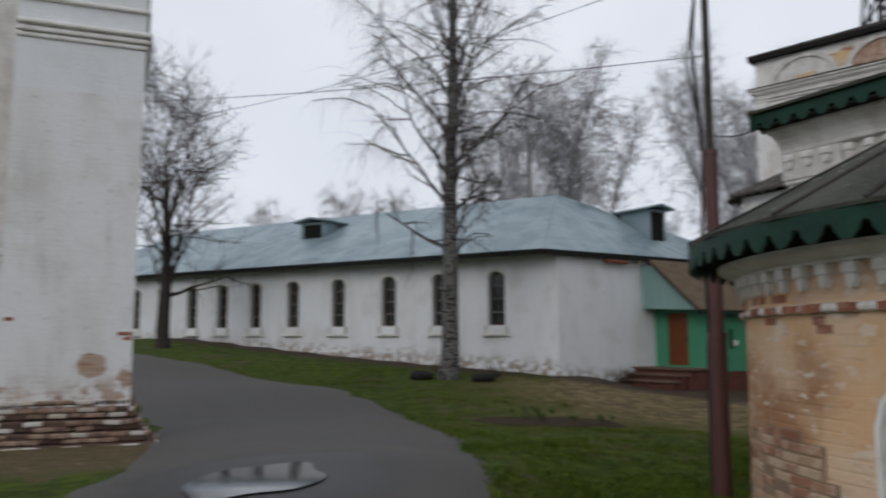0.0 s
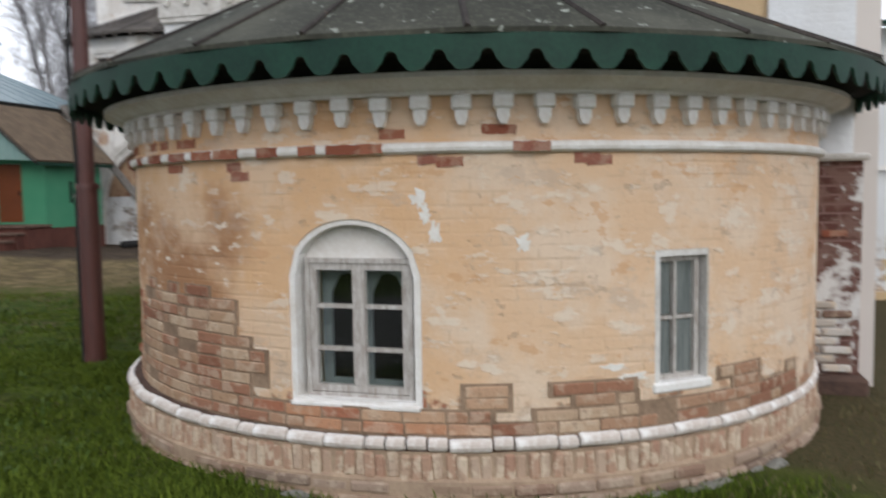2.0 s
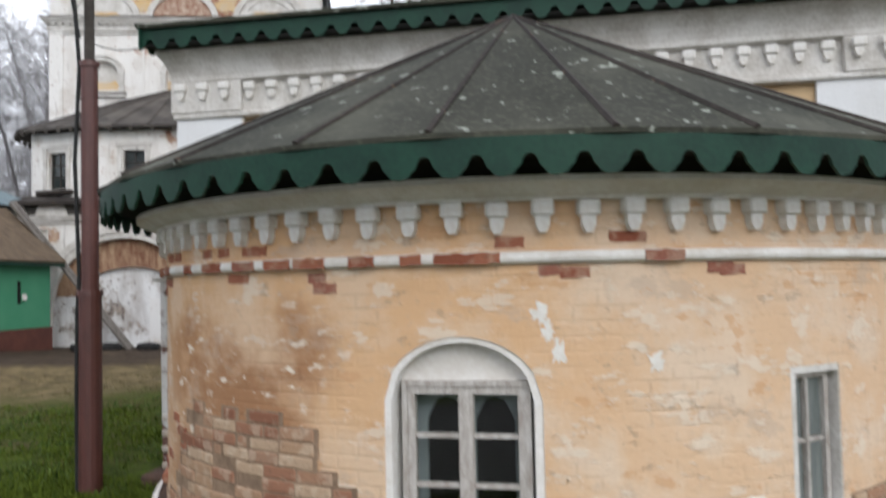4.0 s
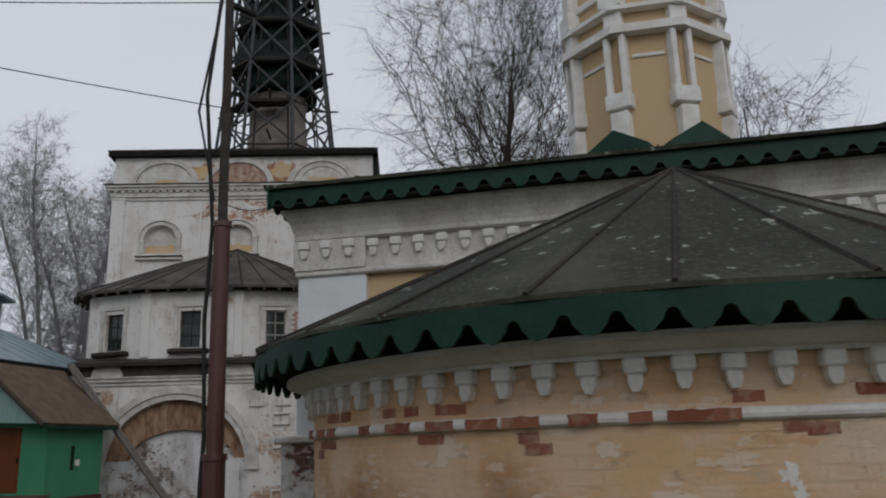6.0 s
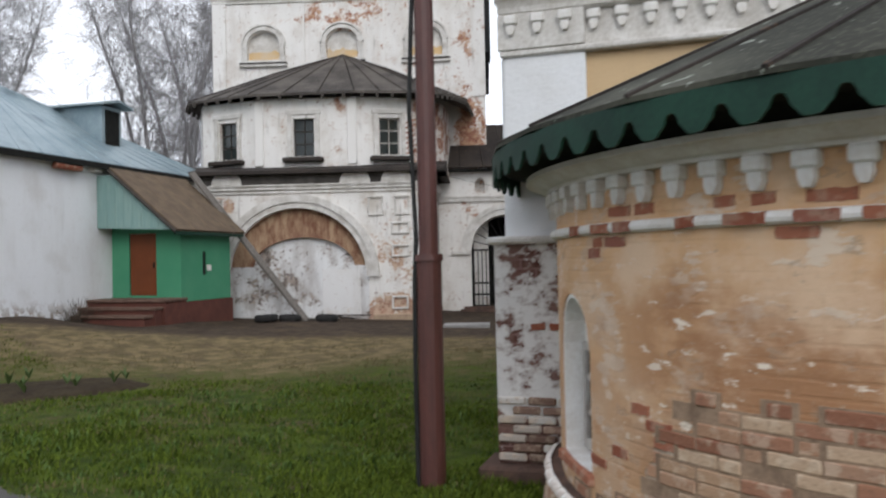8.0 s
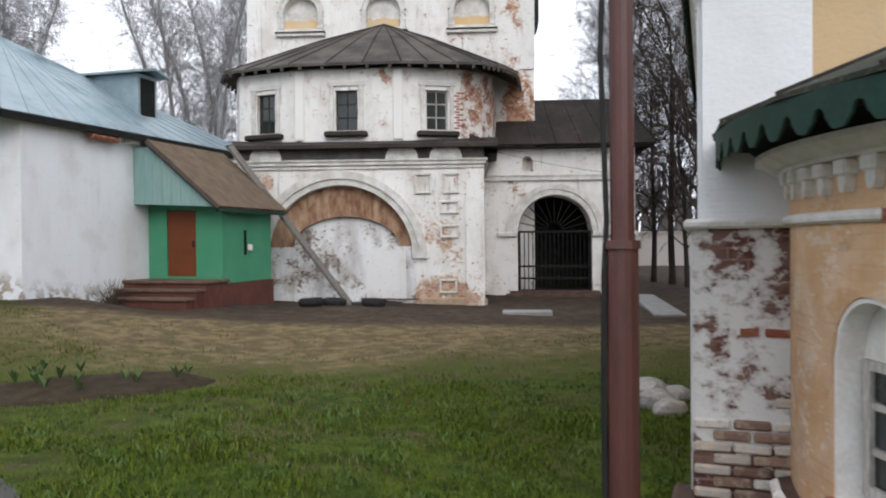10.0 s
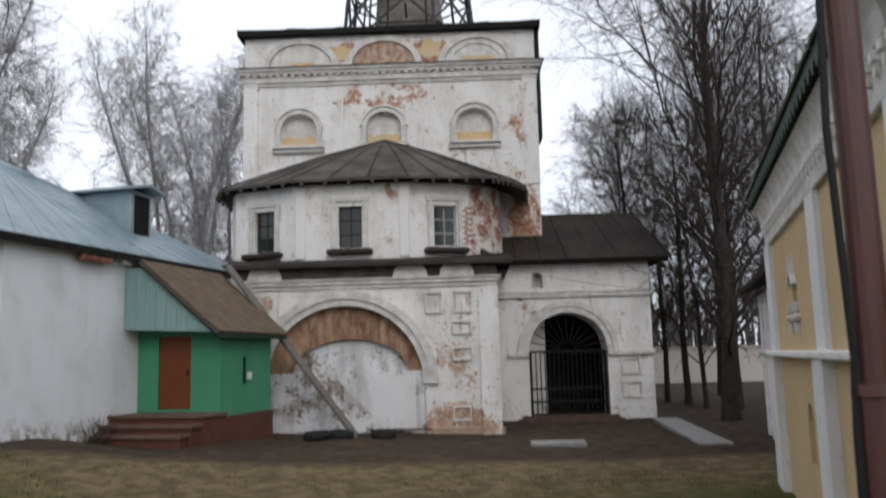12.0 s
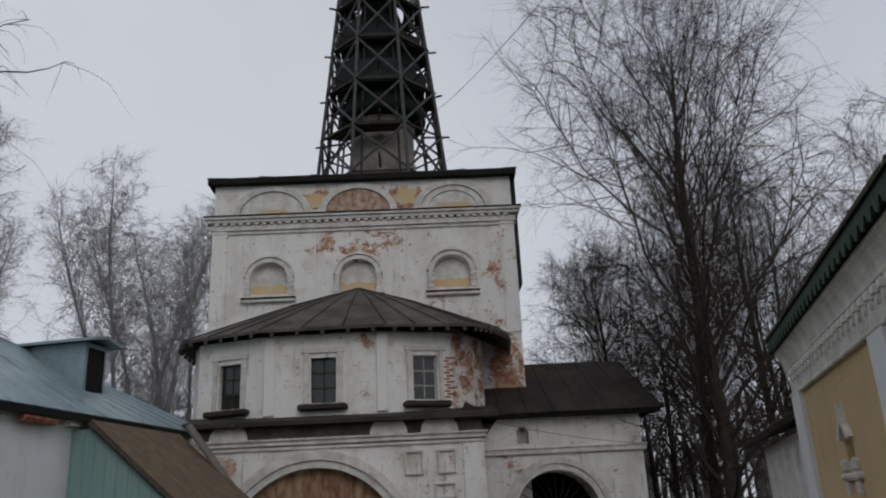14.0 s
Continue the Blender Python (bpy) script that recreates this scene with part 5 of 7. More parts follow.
# roof and its dark edge
bm = bmesh.new()
RB = [(TL - 0.22, -0.3), (TR + 0.22, -0.3), (TR + 0.22, TD + 0.4), (TL - 0.22, TD + 0.4)]
prism(bm, RB, lambda p, s: (p[0], p[1], 14.12 if s else 13.95))
part("eave", bm, EAVES_AND_SHADE, tower, "black eaves edge")
for i in range(4):
    p, q = RB[i], RB[(i + 1) % 4]
    sheet_roof("roof", ((*p, 14.121), (*q, 14.121), (0.07 + 0.02 * i, 5.5, 16.4), (0.07 + 0.02 * i, 5.5, 16.4)), ROOF_BROWN, tower, 6)
for k in range(9):
    y = 0.2 + k * 1.15
    part("sheeting", boxes((TR + 0.02, TR + 0.20 + 0.04 * (k % 3), y, y + 1.1, 9.8 + 0.9 * (k % 2) + 0.2 * (k % 3), 13.94)), SHEATH, tower, "torn black boards hanging along the side wall")

# drum and scaffold
DOME_GREEN = simple("blackened_green_sheet", (0.010, 0.024, 0.018), (0.007, 0.010, 0.009), 0.8, 2)
DX, DY = 0.55, 5.5


def ring_prof(bm, prof, n=20):
    rows = [[bm.verts.new((DX + r * math.cos(2 * math.pi * i / n), DY + r * math.sin(2 * math.pi * i / n), z)) for i in range(n)] for r, z in prof]
    for a, b in zip(rows, rows[1:]):
        for i in range(n):
            bm.faces.new((a[i], a[(i + 1) % n], b[(i + 1) % n], b[i]))
    bm.faces.new(rows[0][::-1]), bm.faces.new(rows[-1])
    return bm


part("drum", ring_prof(bmesh.new(), [(1.5, 15.2), (1.5, 16.9), (1.42, 17.0), (1.42, 18.6), (1.5, 18.7), (1.5, 18.85), (1.45, 19.0)]), DRUM_STONE, tower, "sooty grey brick drum", True)
part("dome", ring_prof(bmesh.new(), [(1.5, 18.95), (1.98, 19.0), (2.02, 19.25), (1.75, 19.8), (1.6, 20.6), (1.62, 21.6), (1.5, 22.8), (1.15, 24.2), (0.75, 25.6), (0.4, 27.5), (0.25, 31)]), DOME_GREEN, tower, "blackened green onion dome under scaffolding", True)
scaffold = thing("scaffold", "dark timber scaffold of tapering poles round the drum", "scaffold", TOWER)


def leg(i, z):
    a = radians(22.5 + 45 * i)
    r = max(0.9, 3.12 - 0.105 * (z - 15))
    return Vector((DX + r * math.cos(a), DY + r * math.sin(a), z))


levels = [15.6, 17.9, 20.2, 22.5, 24.8, 27.1, 29.4]
STEEL = simple("grey_scaffold_pole", (0.085, 0.088, 0.09), (0.045, 0.045, 0.048), 0.7, 4)
for i in range(8):
    part("leg", tube(bmesh.new(), leg(i, 14.9), leg(i, 30), 0.085, 0.07, 6), STEEL, scaffold)
    part("inner_leg", tube(bmesh.new(), Vector((DX, DY, 15.2)).lerp(leg(i, 15.2), 0.72), Vector((DX, DY, 30)).lerp(leg(i, 30), 0.72), 0.05, 0.05, 5), WOOD_DARK, scaffold)
for z, z2 in zip(levels, levels[1:]):
    for i in range(8):
        a, b = leg(i, z), leg(i + 1, z)
        part("ledger", tube(bmesh.new(), a - (b - a) * 0.06, b + (b - a) * 0.1, 0.05, 0.05, 5), WOOD_DARK, scaffold)
        part("brace", tube(bmesh.new(), leg(i, z + 0.1), leg(i + 1, z2 - 0.1), 0.06, 0.06, 5), STEEL, scaffold)
        part("brace", tube(bmesh.new(), leg(i + 1, z + 0.1), leg(i, z2 - 0.1), 0.06, 0.06, 5), STEEL, scaffold)
        tl = rng.uniform(0.15, 0.7)
        c = Vector((DX, DY, z))
        if rng.random() < 0.3 or z > 19:
            for k in range(3):
                bm = bmesh.new()
                f0, f1 = 0.60 + 0.13 * k, 0.71 + 0.13 * k
                prism(bm, [c.lerp(a, f0), c.lerp(b, f0), c.lerp(b, f1), c.lerp(a, f1)], lambda p, s: p + Vector((0, 0, 0.12 + 0.06 * s)))
                part("deck_board", bm, WOOD_DARK, scaffold)
        if rng.random() < 0.85:
            m = c.lerp(a.lerp(b, 0.5), 0.97)
            out = (a.lerp(b, rng.random()) - c).normalized()
            part("putlog", tube(bmesh.new(), m - out * 0.8 + Vector((0, 0, tl)), m + out * 0.55 + Vector((0, 0, tl)), 0.05, 0.05, 5), WOOD_DARK, scaffold)
        if z > 19 and rng.random() < 0.62:
            h = rng.uniform(0.7, 1.9)
            a2, b2 = c.lerp(leg(i, z), 0.9), c.lerp(leg(i + 1, z), 0.9)
            bm = bmesh.new()
            prism(bm, [a2, b2, c.lerp(leg(i + 1, z + h), 0.9) + Vector((0, 0, h * 0.0)), c.lerp(leg(i, z + h), 0.9)], lambda p, s: p + (c - p) * (0.02 * s))
            part("sheeting", bm, SHEATH, scaffold, "torn black sheeting")

# lower storey with the walled-up arch
LY = -5.0
AC, AZ = -0.97, 1.0


def front(s, z, d):
    return (s, LY + d, z)


part("gate_wall", strip_wall(bmesh.new(), -6.4, 3.6, -0.9, 4.5, [(AC - 2.42, AC + 2.42, -0.85, round_head(AC - 2.42, AC + 2.42, AZ, 2.34))], 0.8, 0.7, front, 0.15), GATE_FRONT, tower, "stained white wall with a walled-up arch")
part("gate_wall", strip_wall(bmesh.new(), LY + 0.8, 0.0, -0.9, 4.5, (), 0.6, 0.9, lambda s, z, d: (3.6 - d, s, z)), WHITE_TOWER, tower)
part("gate_wall", strip_wall(bmesh.new(), LY + 0.8, 0.0, -0.9, 4.5, (), 0.6, 0.9, lambda s, z, d: (-6.4 + d, s, z)), WHITE_TOWER, tower)
IL, IR = -2.62, 0.98
part("infill", strip_wall(bmesh.new(), AC - 2.5, AC + 2.5, -0.9, 3.4, [(IL, IR, -0.85, round_head(IL, IR, 1.25, 1.11))], 0.15, 0.3, lambda s, z, d: (s, LY + 0.22 + d, z), 0.12), ARCH_BRICK, tower, "bare red brick arch filling")
part("infill", strip_wall(bmesh.new(), AC - 2.45, AC + 2.45, -0.9, 1.38, (), 0.1, 0.5, lambda s, z, d: (s, LY + 0.14 + d, z)), INFILL, tower, "flaking white lower filling")
part("infill", strip_wall(bmesh.new(), IL - 0.2, IR + 0.2, 1.3, 2.5, (), 0.1, 0.5, lambda s, z, d: (s, LY + 0.4 + d, z)), INFILL, tower)
part("patch_door", strip_wall(bmesh.new(), -0.15, 1.15, -0.35, 1.25, (), 0.3, 0.3, lambda s, z, d: (s, LY + 0.08 + d, z)), WHITE, tower, "freshly whitewashed square patch")
bm = arch_ring(bmesh.new(), AC, AZ, 2.36, 2.56, LY - 0.10, LY + 0.1, step=5)
arch_ring(bm, AC, AZ, 2.56, 2.80, LY - 0.17, LY + 0.1, step=5)
part("archivolt", bm, TRIM_GREY, tower, "white moulded arch ring")
for z0, z1, out in ((3.86, 3.94, 0.07), (3.98, 4.1, 0.12), (4.1, 4.16, 0.18)):
    part("cornice_course", boxes((-6.4 - out, 3.6 + out, LY - out, LY + 0.1, z0, z1), bevel=0.012), TRIM_GREY, tower, "white moulded cornice course")
    part("cornice_course", boxes((3.5, 3.6 + out, LY + 0.1, -0.05, z0, z1), bevel=0.012), TRIM_GREY, tower, "white moulded cornice course")
# dark strip between the cornice and the ledge, one even colour
part("sooty_band", boxes((-6.4, 3.62, LY - 0.05, LY + 0.1, 4.17, 4.5)), BAND_DARK, tower, "dark plaster band under the ledge")
part("sooty_band", boxes((3.55, 3.66, LY + 0.1, -0.1, 4.17, 4.5)), BAND_DARK, tower)
for c in (-4.7, -3.35, 1.05, 2.45):
    bm = bmesh.new()
    prism(bm, [(c + 0.52 * math.cos(radians(a)), 4.17 + 0.5 * math.sin(radians(a))) for a in range(0, 181, 15)], lambda p, s: (p[0], LY - 0.12 if s else LY + 0.1, p[1]))
    part("kokoshnik", bm, TRIM_GREY, tower, "white half-round cornice lobe")


def sunk_panel(x, z, w, h, y):
    bm = bmesh.new()
    for r in ((x - w, x + w, z + h, z + h + 0.07), (x - w, x + w, z - h - 0.07, z - h), (x - w, x - w + 0.06, z - h, z + h), (x + w - 0.06, x + w, z - h, z + h)):
        box(bm, r[0], r[1], y - 0.08, y + 0.05, r[2], r[3], 0.012)
    part("panel_frame", bm, TRIM_GREY, tower, "raised square panel frame")


for x, z, w, h in ((1.72, 3.38, 0.26, 0.26), (2.62, 3.38, 0.26, 0.26), (2.55, 2.62, 0.3, 0.14), (2.55, 1.85, 0.3, 0.14), (2.5, 0.1, 0.28, 0.16), (-3.75, 3.38, 0.26, 0.26)):
    sunk_panel(x, z, w, h, LY)
part("pier", strip_wall(bmesh.new(), 3.08, 3.66, -0.9, 3.84, (), 0.3, 0.6, lambda s, z, d: (s, LY - 0.07 - 0.10 * max(0, 0.6 - z) + d, z)), GATE_FRONT, tower)
part("damp_foot", boxes((1.6, 3.75, LY - 0.14, LY + 0.05, -0.9, -0.28), bevel=0.04), PLINTH, tower, "worn brick foot")
# mossy ledge roof over the lower storey
bm = bmesh.new()
prism(bm, [(LY - 0.42, 4.50), (LY - 0.40, 4.62), (-3.2, 5.05), (-3.2, 4.5)], lambda p, s: (4.1 if s else -6.7, p[0], p[1]))
part("ledge_roof", bm, ROOF_BROWN, tower, "mossy dark ledge roof")
bm = bmesh.new()
prism(bm, [(4.1, 4.50), (4.08, 4.62), (3.2, 5.0), (3.2, 4.5)], lambda p, s: (p[0], 0.0 if s else LY + 0.3, p[1]))
part("ledge_roof", bm, ROOF_BROWN, tower)

# round bay of the upper storey
BAY_WORN = limewash("worn_bay_whitewash", (0.68, 0.65, 0.61), (0.42, 0.36, 0.31), (0.25, 0.105, 0.07), bare_at=0.50, grime=0.6, speck=0.9, tan=(0.40, 0.25, 0.18))
BAY = [(-5.2, 0.0), (-5.1, -2.5), (-4.75, -3.3), (-2.45, -4.15), (0.85, -4.25), (2.9, -3.65), (3.6, -3.0), (3.95, -2.2), (4.1, 0.0)]


def bay_wall(p, q, hole=None, material=WHITE_TOWER):
    p, q = Vector(p), Vector(q)
    ln = (q - p).length
    d = (q - p) / ln
    nrm = Vector((-d.y, d.x))

    def place(s, z, dep):
        w = p + d * s + nrm * dep
        return (w.x, w.y, z)

    bm = strip_wall(bmesh.new(), 0, ln, 4.6, 7.25, [hole] if hole else (), 0.4, 0.6, place)
    part("bay_wall", bm, material, tower, "stained white bay wall")
    m = Matrix.Translation((p.x, p.y, 0)) @ Matrix.Rotation(math.atan2(d.y, d.x), 4, "Z")
    return ln, m


for k, (p, q) in enumerate(zip(BAY, BAY[1:])):
    ln = (Vector(q) - Vector(p)).length
    centre = {2: ln * 0.45, 3: ln * 0.48, 4: ln * 0.62}.get(k)
    if centre is None:
        bay_wall(p, q, None, BAY_WORN if k > 4 else WHITE_TOWER)
        continue
    a, b = centre - 0.37, centre + 0.37
    ln, m = bay_wall(p, q, (a, b, 5.22, 6.55))
    win = window_frame_flat(tower, a, b, 5.22, 6.55, 0.16, WOOD_DARK if k < 4 else FRAME_PAINT, (1, 2), 0.06, 0.05, PANE, "window", m, "dark old wooden window")
    bm = bmesh.new()
    for r in ((a - 0.2, a - 0.05, 5.2, 6.68), (b + 0.05, b + 0.2, 5.2, 6.68), (a - 0.26, b + 0.26, 6.68, 6.84)):
        box(bm, r[0], r[1], -0.07, 0.05, r[2], r[3], 0.015)
    part("window_surround", bm, TRIM_GREY, tower, "white moulded window surround").matrix_basis = m
    part("window_sill", boxes((a - 0.34, b + 0.34, -0.3, 0.05, 5.0, 5.17), bevel=0.04), ROOF_BROWN, tower, "dark mossy window ledge").matrix_basis = m
    if k == 4:
        for i in range(14):
            piece("brick", RED_ONE, tower, m @ pose(b + 0.28 + 0.12 * (i % 2), 0.0, 5.3 + 0.09 * i))
for x, y in ((-2.45, -4.15), (0.85, -4.25)):
    part("pilaster", boxes((x - 0.16, x + 0.16, y - 0.06, y + 0.2, 4.9, 7.2), bevel=0.02), WHITE_TOWER, tower)
bm = bmesh.new()
c0 = Vector((-0.5, -0.6))
top = Vector((-0.15, 0.02, 9.75))
rim2 = []
for p in BAY:
    v = Vector(p)
    out = (v - c0).normalized() * (0.95 if v.x > 2.8 else 0.5)
    rim2.append(Vector((v.x + out.x, v.y + (out.y if v.y < -0.1 else 0.02), 7.28)))
waist = [p.lerp(top, 0.58) + Vector((0, -0.05, 0.07)) for p in rim2]
for p, q, u, v in zip(rim2, rim2[1:], waist, waist[1:]):
    prism(bm, [p, q, v, u], lambda w, s: w + Vector((0, 0, 0.09 if s else 0)))
    prism(bm, [u, v, top], lambda w, s: w + Vector((0, 0, 0.09 if s else 0)))
bmesh.ops.remove_doubles(bm, verts=bm.verts, dist=1e-4)
bay_roof = part("roof", bm, ROOF_TIN, tower, "weathered grey-brown tin half-cone roof")
up = Vector((0, 0, 0.09))
for p, q, u, v in zip(rim2, rim2[1:], waist, waist[1:]):
    for f in (0, 0.33, 0.66):
        part("roof_seam", tube(bmesh.new(), p.lerp(q, f) + up, u.lerp(v, f) + up, 0.035, 0.03, 4), ROOF_BROWN, bay_roof)
        part("roof_seam", tube(bmesh.new(), u.lerp(v, f) + up, top + up, 0.03, 0.02, 4), ROOF_BROWN, bay_roof)
    for k in range(5):
        e = p.lerp(q, (k + 0.5) / 5)
        part("rafter_end", box(bmesh.new(), -0.05, 0.05, -0.05, 0.05, -0.13, 0.0, 0, Matrix.Translation(e)), WOOD_DARK, bay_roof)
part("bay_base", boxes((-4.9, 3.8, -3.0, 0.0, 4.5, 4.6)), ROOF_BROWN, tower)

# gateway wing
gate = thing("gate_wing", "low whitewashed gateway wing with a round arch and brown roof", "gateway", TOWER)
GY, GA, GB = -0.5, 4.86, 7.62


def gate_map(s, z, d):
    return (s, GY + d, z)


part("wing_wall", strip_wall(bmesh.new(), 3.62, 9.2, -1.0, 5.0, [(GA, GB, -0.95, round_head(GA, GB, 1.85, 1.34)), (5.05, 5.45, 4.1, round_head(5.05, 5.45, 4.5, 0.18))], 1.2, 0.7, gate_map, 0.1), WHITE_TOWER, gate, "stained white gateway wall")
part("wing_wall", boxes((8.7, 9.2, GY + 1.2, GY + 3.6, -1.0, 5.0)), WHITE_TOWER, gate)
# passage walls coloured near-black so the gateway's inside reads as shade
part("wing_inner", boxes((3.7, 8.7, GY + 3.4, GY + 3.6, -1.0, 5.0), (4.3, 4.6, GY + 1.25, GY + 3.4, -1.0, 4.9), (4.6, 8.7, GY + 1.25, GY + 3.4, 3.4, 3.6)), EAVES_AND_SHADE, gate)
bm = arch_ring(bmesh.new(), (GA + GB) / 2, 1.85, 1.38, 1.58, GY - 0.08, GY + 0.1, step=8)
arch_ring(bm, (GA + GB) / 2, 1.85, 1.58, 1.76, GY - 0.14, GY + 0.1, step=8)
part("archivolt", bm, TRIM_GREY, gate, "white moulded arch ring")
for x0, x1 in ((4.1, 4.86), (7.62, 9.25)):
    part("impost", boxes((x0, x1, GY - 0.16, GY + 0.1, 1.68, 1.84), bevel=0.02), TRIM_GREY, gate)
part("cornice", boxes((3.62, 9.3, GY - 0.12, GY + 0.1, 3.75, 3.9), (3.62, 9.34, GY - 0.16, GY + 0.1, 3.9, 3.96), bevel=0.015), TRIM_GREY, gate)
for z in (0.2, 1.0):
    bm = boxes((8.05, 8.75, GY - 0.07, GY + 0.05, z + 0.5, z + 0.57), (8.05, 8.75, GY - 0.07, GY + 0.05, z, z + 0.07), (8.05, 8.12, GY - 0.07, GY + 0.05, z + 0.07, z + 0.5), (8.68, 8.75, GY - 0.07, GY + 0.05, z + 0.07, z + 0.5))
    part("panel_frame", bm, TRIM_GREY, gate)
sheet_roof("roof", ((3.62, GY - 0.55, 5.0), (9.85, GY - 0.55, 5.0), (9.0, GY + 1.6, 6.95), (3.62, GY + 1.6, 6.95)), ROOF_BROWN, gate, 7, 0.07, 0.025, "rusty brown sheet roof")
sheet_roof("roof", ((9.85, GY + 4.1, 5.0), (3.62, GY + 4.1, 5.0), (3.62, GY + 1.6, 6.95), (9.0, GY + 1.6, 6.95)), ROOF_BROWN, gate, 5, 0.07)
sheet_roof("roof", ((9.85, GY - 0.55, 5.0), (9.85, GY + 4.1, 5.0), (9.0, GY + 1.6, 6.95), (9.0, GY + 1.6, 6.95)), ROOF_BROWN, gate, 3, 0.07)
# shade under the gate roof is painted in as near-black
part("soffit", boxes((3.62, 9.8, GY - 0.5, GY + 0.2, 4.93, 4.99)), EAVES_AND_SHADE, gate)
iron_gate = thing("iron_gate", "black iron double gate with a fan of bars", "gate", TOWER)
gc = (GA + GB) / 2
for i in range(17):
    x = GA + 0.1 + 0.16 * i
    part("bar", tube(bmesh.new(), (x, GY + 0.3, -0.4), (x, GY + 0.3, 1.85), 0.02, 0.02, 5), IRON, iron_gate)
for z in (-0.35, 0.1, 0.55, 1.85):
    part("rail", boxes((GA + 0.04, GB - 0.04, GY + 0.27, GY + 0.33, z - 0.035, z + 0.035)), IRON, iron_gate)
for i in range(13):
    a = radians(15 * i)
    part("fan_bar", tube(bmesh.new(), (gc + 0.3 * math.cos(a), GY + 0.3, 1.86 + 0.3 * math.sin(a)), (gc + 1.33 * math.cos(a), GY + 0.3, 1.86 + 1.3 * math.sin(a)), 0.018, 0.018, 5), IRON, iron_gate)
for sg in (GA + 0.06, GB - 0.06):
    part("post", boxes((sg - 0.05, sg + 0.05, GY + 0.25, GY + 0.35, -0.6, 1.85), bevel=0.01), IRON, iron_gate)
steps = thing("gate_steps", "dark worn stone steps before the gateway", "steps", TOWER)
for k in range(3):
    part("step", boxes((GA - 0.3 - 0.15 * k, GB + 0.25 + 0.15 * k, GY - 0.35 - 0.32 * k, GY + 0.2, -0.9, -0.35 - 0.1 * k), bevel=0.02), FOOT_DARK, steps)

# ---- long white house with the blue roof ----
HAZ = -60.0
hd = Vector((math.sin(radians(HAZ)), math.cos(radians(HAZ))))
HC = Vector((3.28, 26.58))
HE = Vector((0.8354, 0.5497))
house = thing("long_house", "long low whitewashed house with arched windows and pale blue sheet roof", "house")
EV = 4.42
hn = Vector((-hd.y, hd.x)) * -1
hn = hn if hn.dot(HE) > 0 else -hn
wins_at = [2.3, 4.6, 6.87, 9.3, 11.65, 13.75, 15.72, 17.63, 19.6, 21.5]


def long_map(s, z, d):
    p = HC + hd * s + hn * d
    return (p.x, p.y, z)


holes = [(c - 0.33, c + 0.33, 2.0, round_head(c - 0.33, c + 0.33, 3.68, 0.18)) for c in wins_at]
part("long_wall", strip_wall(bmesh.new(), 0.0, 26.0, -0.5, EV, holes, 0.5, 1.2, long_map, 0.12), HOUSE_WHITE, house, "whitewashed long wall, dirty at its foot")


def end_map(s, z, d):
    p = HC + HE * s + Vector((-HE.y, HE.x)) * d
    return (p.x, p.y, z)


part("end_wall", strip_wall(bmesh.new(), 0.0, 9.5, -0.5, EV, (), 0.5, 1.2, end_map), END_WHITE, house, "whitewashed end wall")


for c in wins_at:
    p = HC + hd * c
    m = Matrix.Translation((p.x, p.y, 0)) @ Matrix.Rotation(math.atan2(-hd.y, -hd.x), 4, "Z")
    window_frame_flat(house, -0.33, 0.33, 2.0, 3.86, 0.2, WOOD_STEP, (1, 3), 0.06, 0.05, PANE, "window", m, "dark arched window with brown frame")
    part("window_sill", boxes((-0.5, 0.5, -0.12, 0.06, 1.62, 1.72), (-0.46, -0.36, -0.08, 0.06, 1.72, 2.0), (0.36, 0.46, -0.08, 0.06, 1.72, 2.0), bevel=0.02), TRIM_GREY, house, "white brick sill").matrix_basis = m
    part("window_head", arch_ring(bmesh.new(), 0, 3.66, 0.36, 0.5, -0.05, 0.05, step=20, squash=0.6), TRIM, house).matrix_basis = m
RIDGE = 7.15
apex = Vector((3.84, 31.3))
far0, far_ridge = HC + hd * 26.3, apex + hd * 22
corner = HC - hn * 0.45 - HE * 0.35
end_far = HC + HE * 9.8 - Vector((-HE.y, HE.x)) * 0.45
far_e = far0 - hn * 0.45
sheet_roof("roof", ((*far_e, EV), (*corner, EV), (*apex, RIDGE), (*far_ridge, RIDGE)), ROOF_BLUE, house, 36, 0.06, 0.02, "pale blue seamed sheet roof")
sheet_roof("roof", ((*corner, EV), (*end_far, EV), (*apex, RIDGE), (*apex, RIDGE)), ROOF_BLUE, house, 14, 0.06, 0.02, "pale blue seamed sheet hip")
sheet_roof("roof", ((*end_far, EV), (*(far0 + hn * 9.6), EV), (*far_ridge, RIDGE), (*apex, RIDGE)), ROOF_BLUE, house, 10, 0.06)
sheet_roof("roof", ((*(far0 + hn * 9.6), EV), (*far_e, EV), (*far_ridge, RIDGE), (*far_ridge, RIDGE)), ROOF_BLUE, house, 6, 0.06)
for a, b in ((corner, far_e), (corner, end_far)):
    d = (b - a).normalized()
    nn = Vector((-d.y, d.x))
    bm = bmesh.new()
    for u0, z0, z1 in ((0.0, EV - 0.13, EV + 0.03),):
        pts = [a + nn * 0.03, b + nn * 0.03, b - nn * 0.03, a - nn * 0.03]
        prism(bm, pts, lambda p, s: (p.x, p.y, z1 if s else z0))
    part("eaves_board", bm, EAVES_AND_SHADE, house)
p0, p1 = HC + HE * 2.0 - Vector((-HE.y, HE.x)) * 0.2, HC + HE * 3.0 - Vector((-HE.y, HE.x)) * 0.2
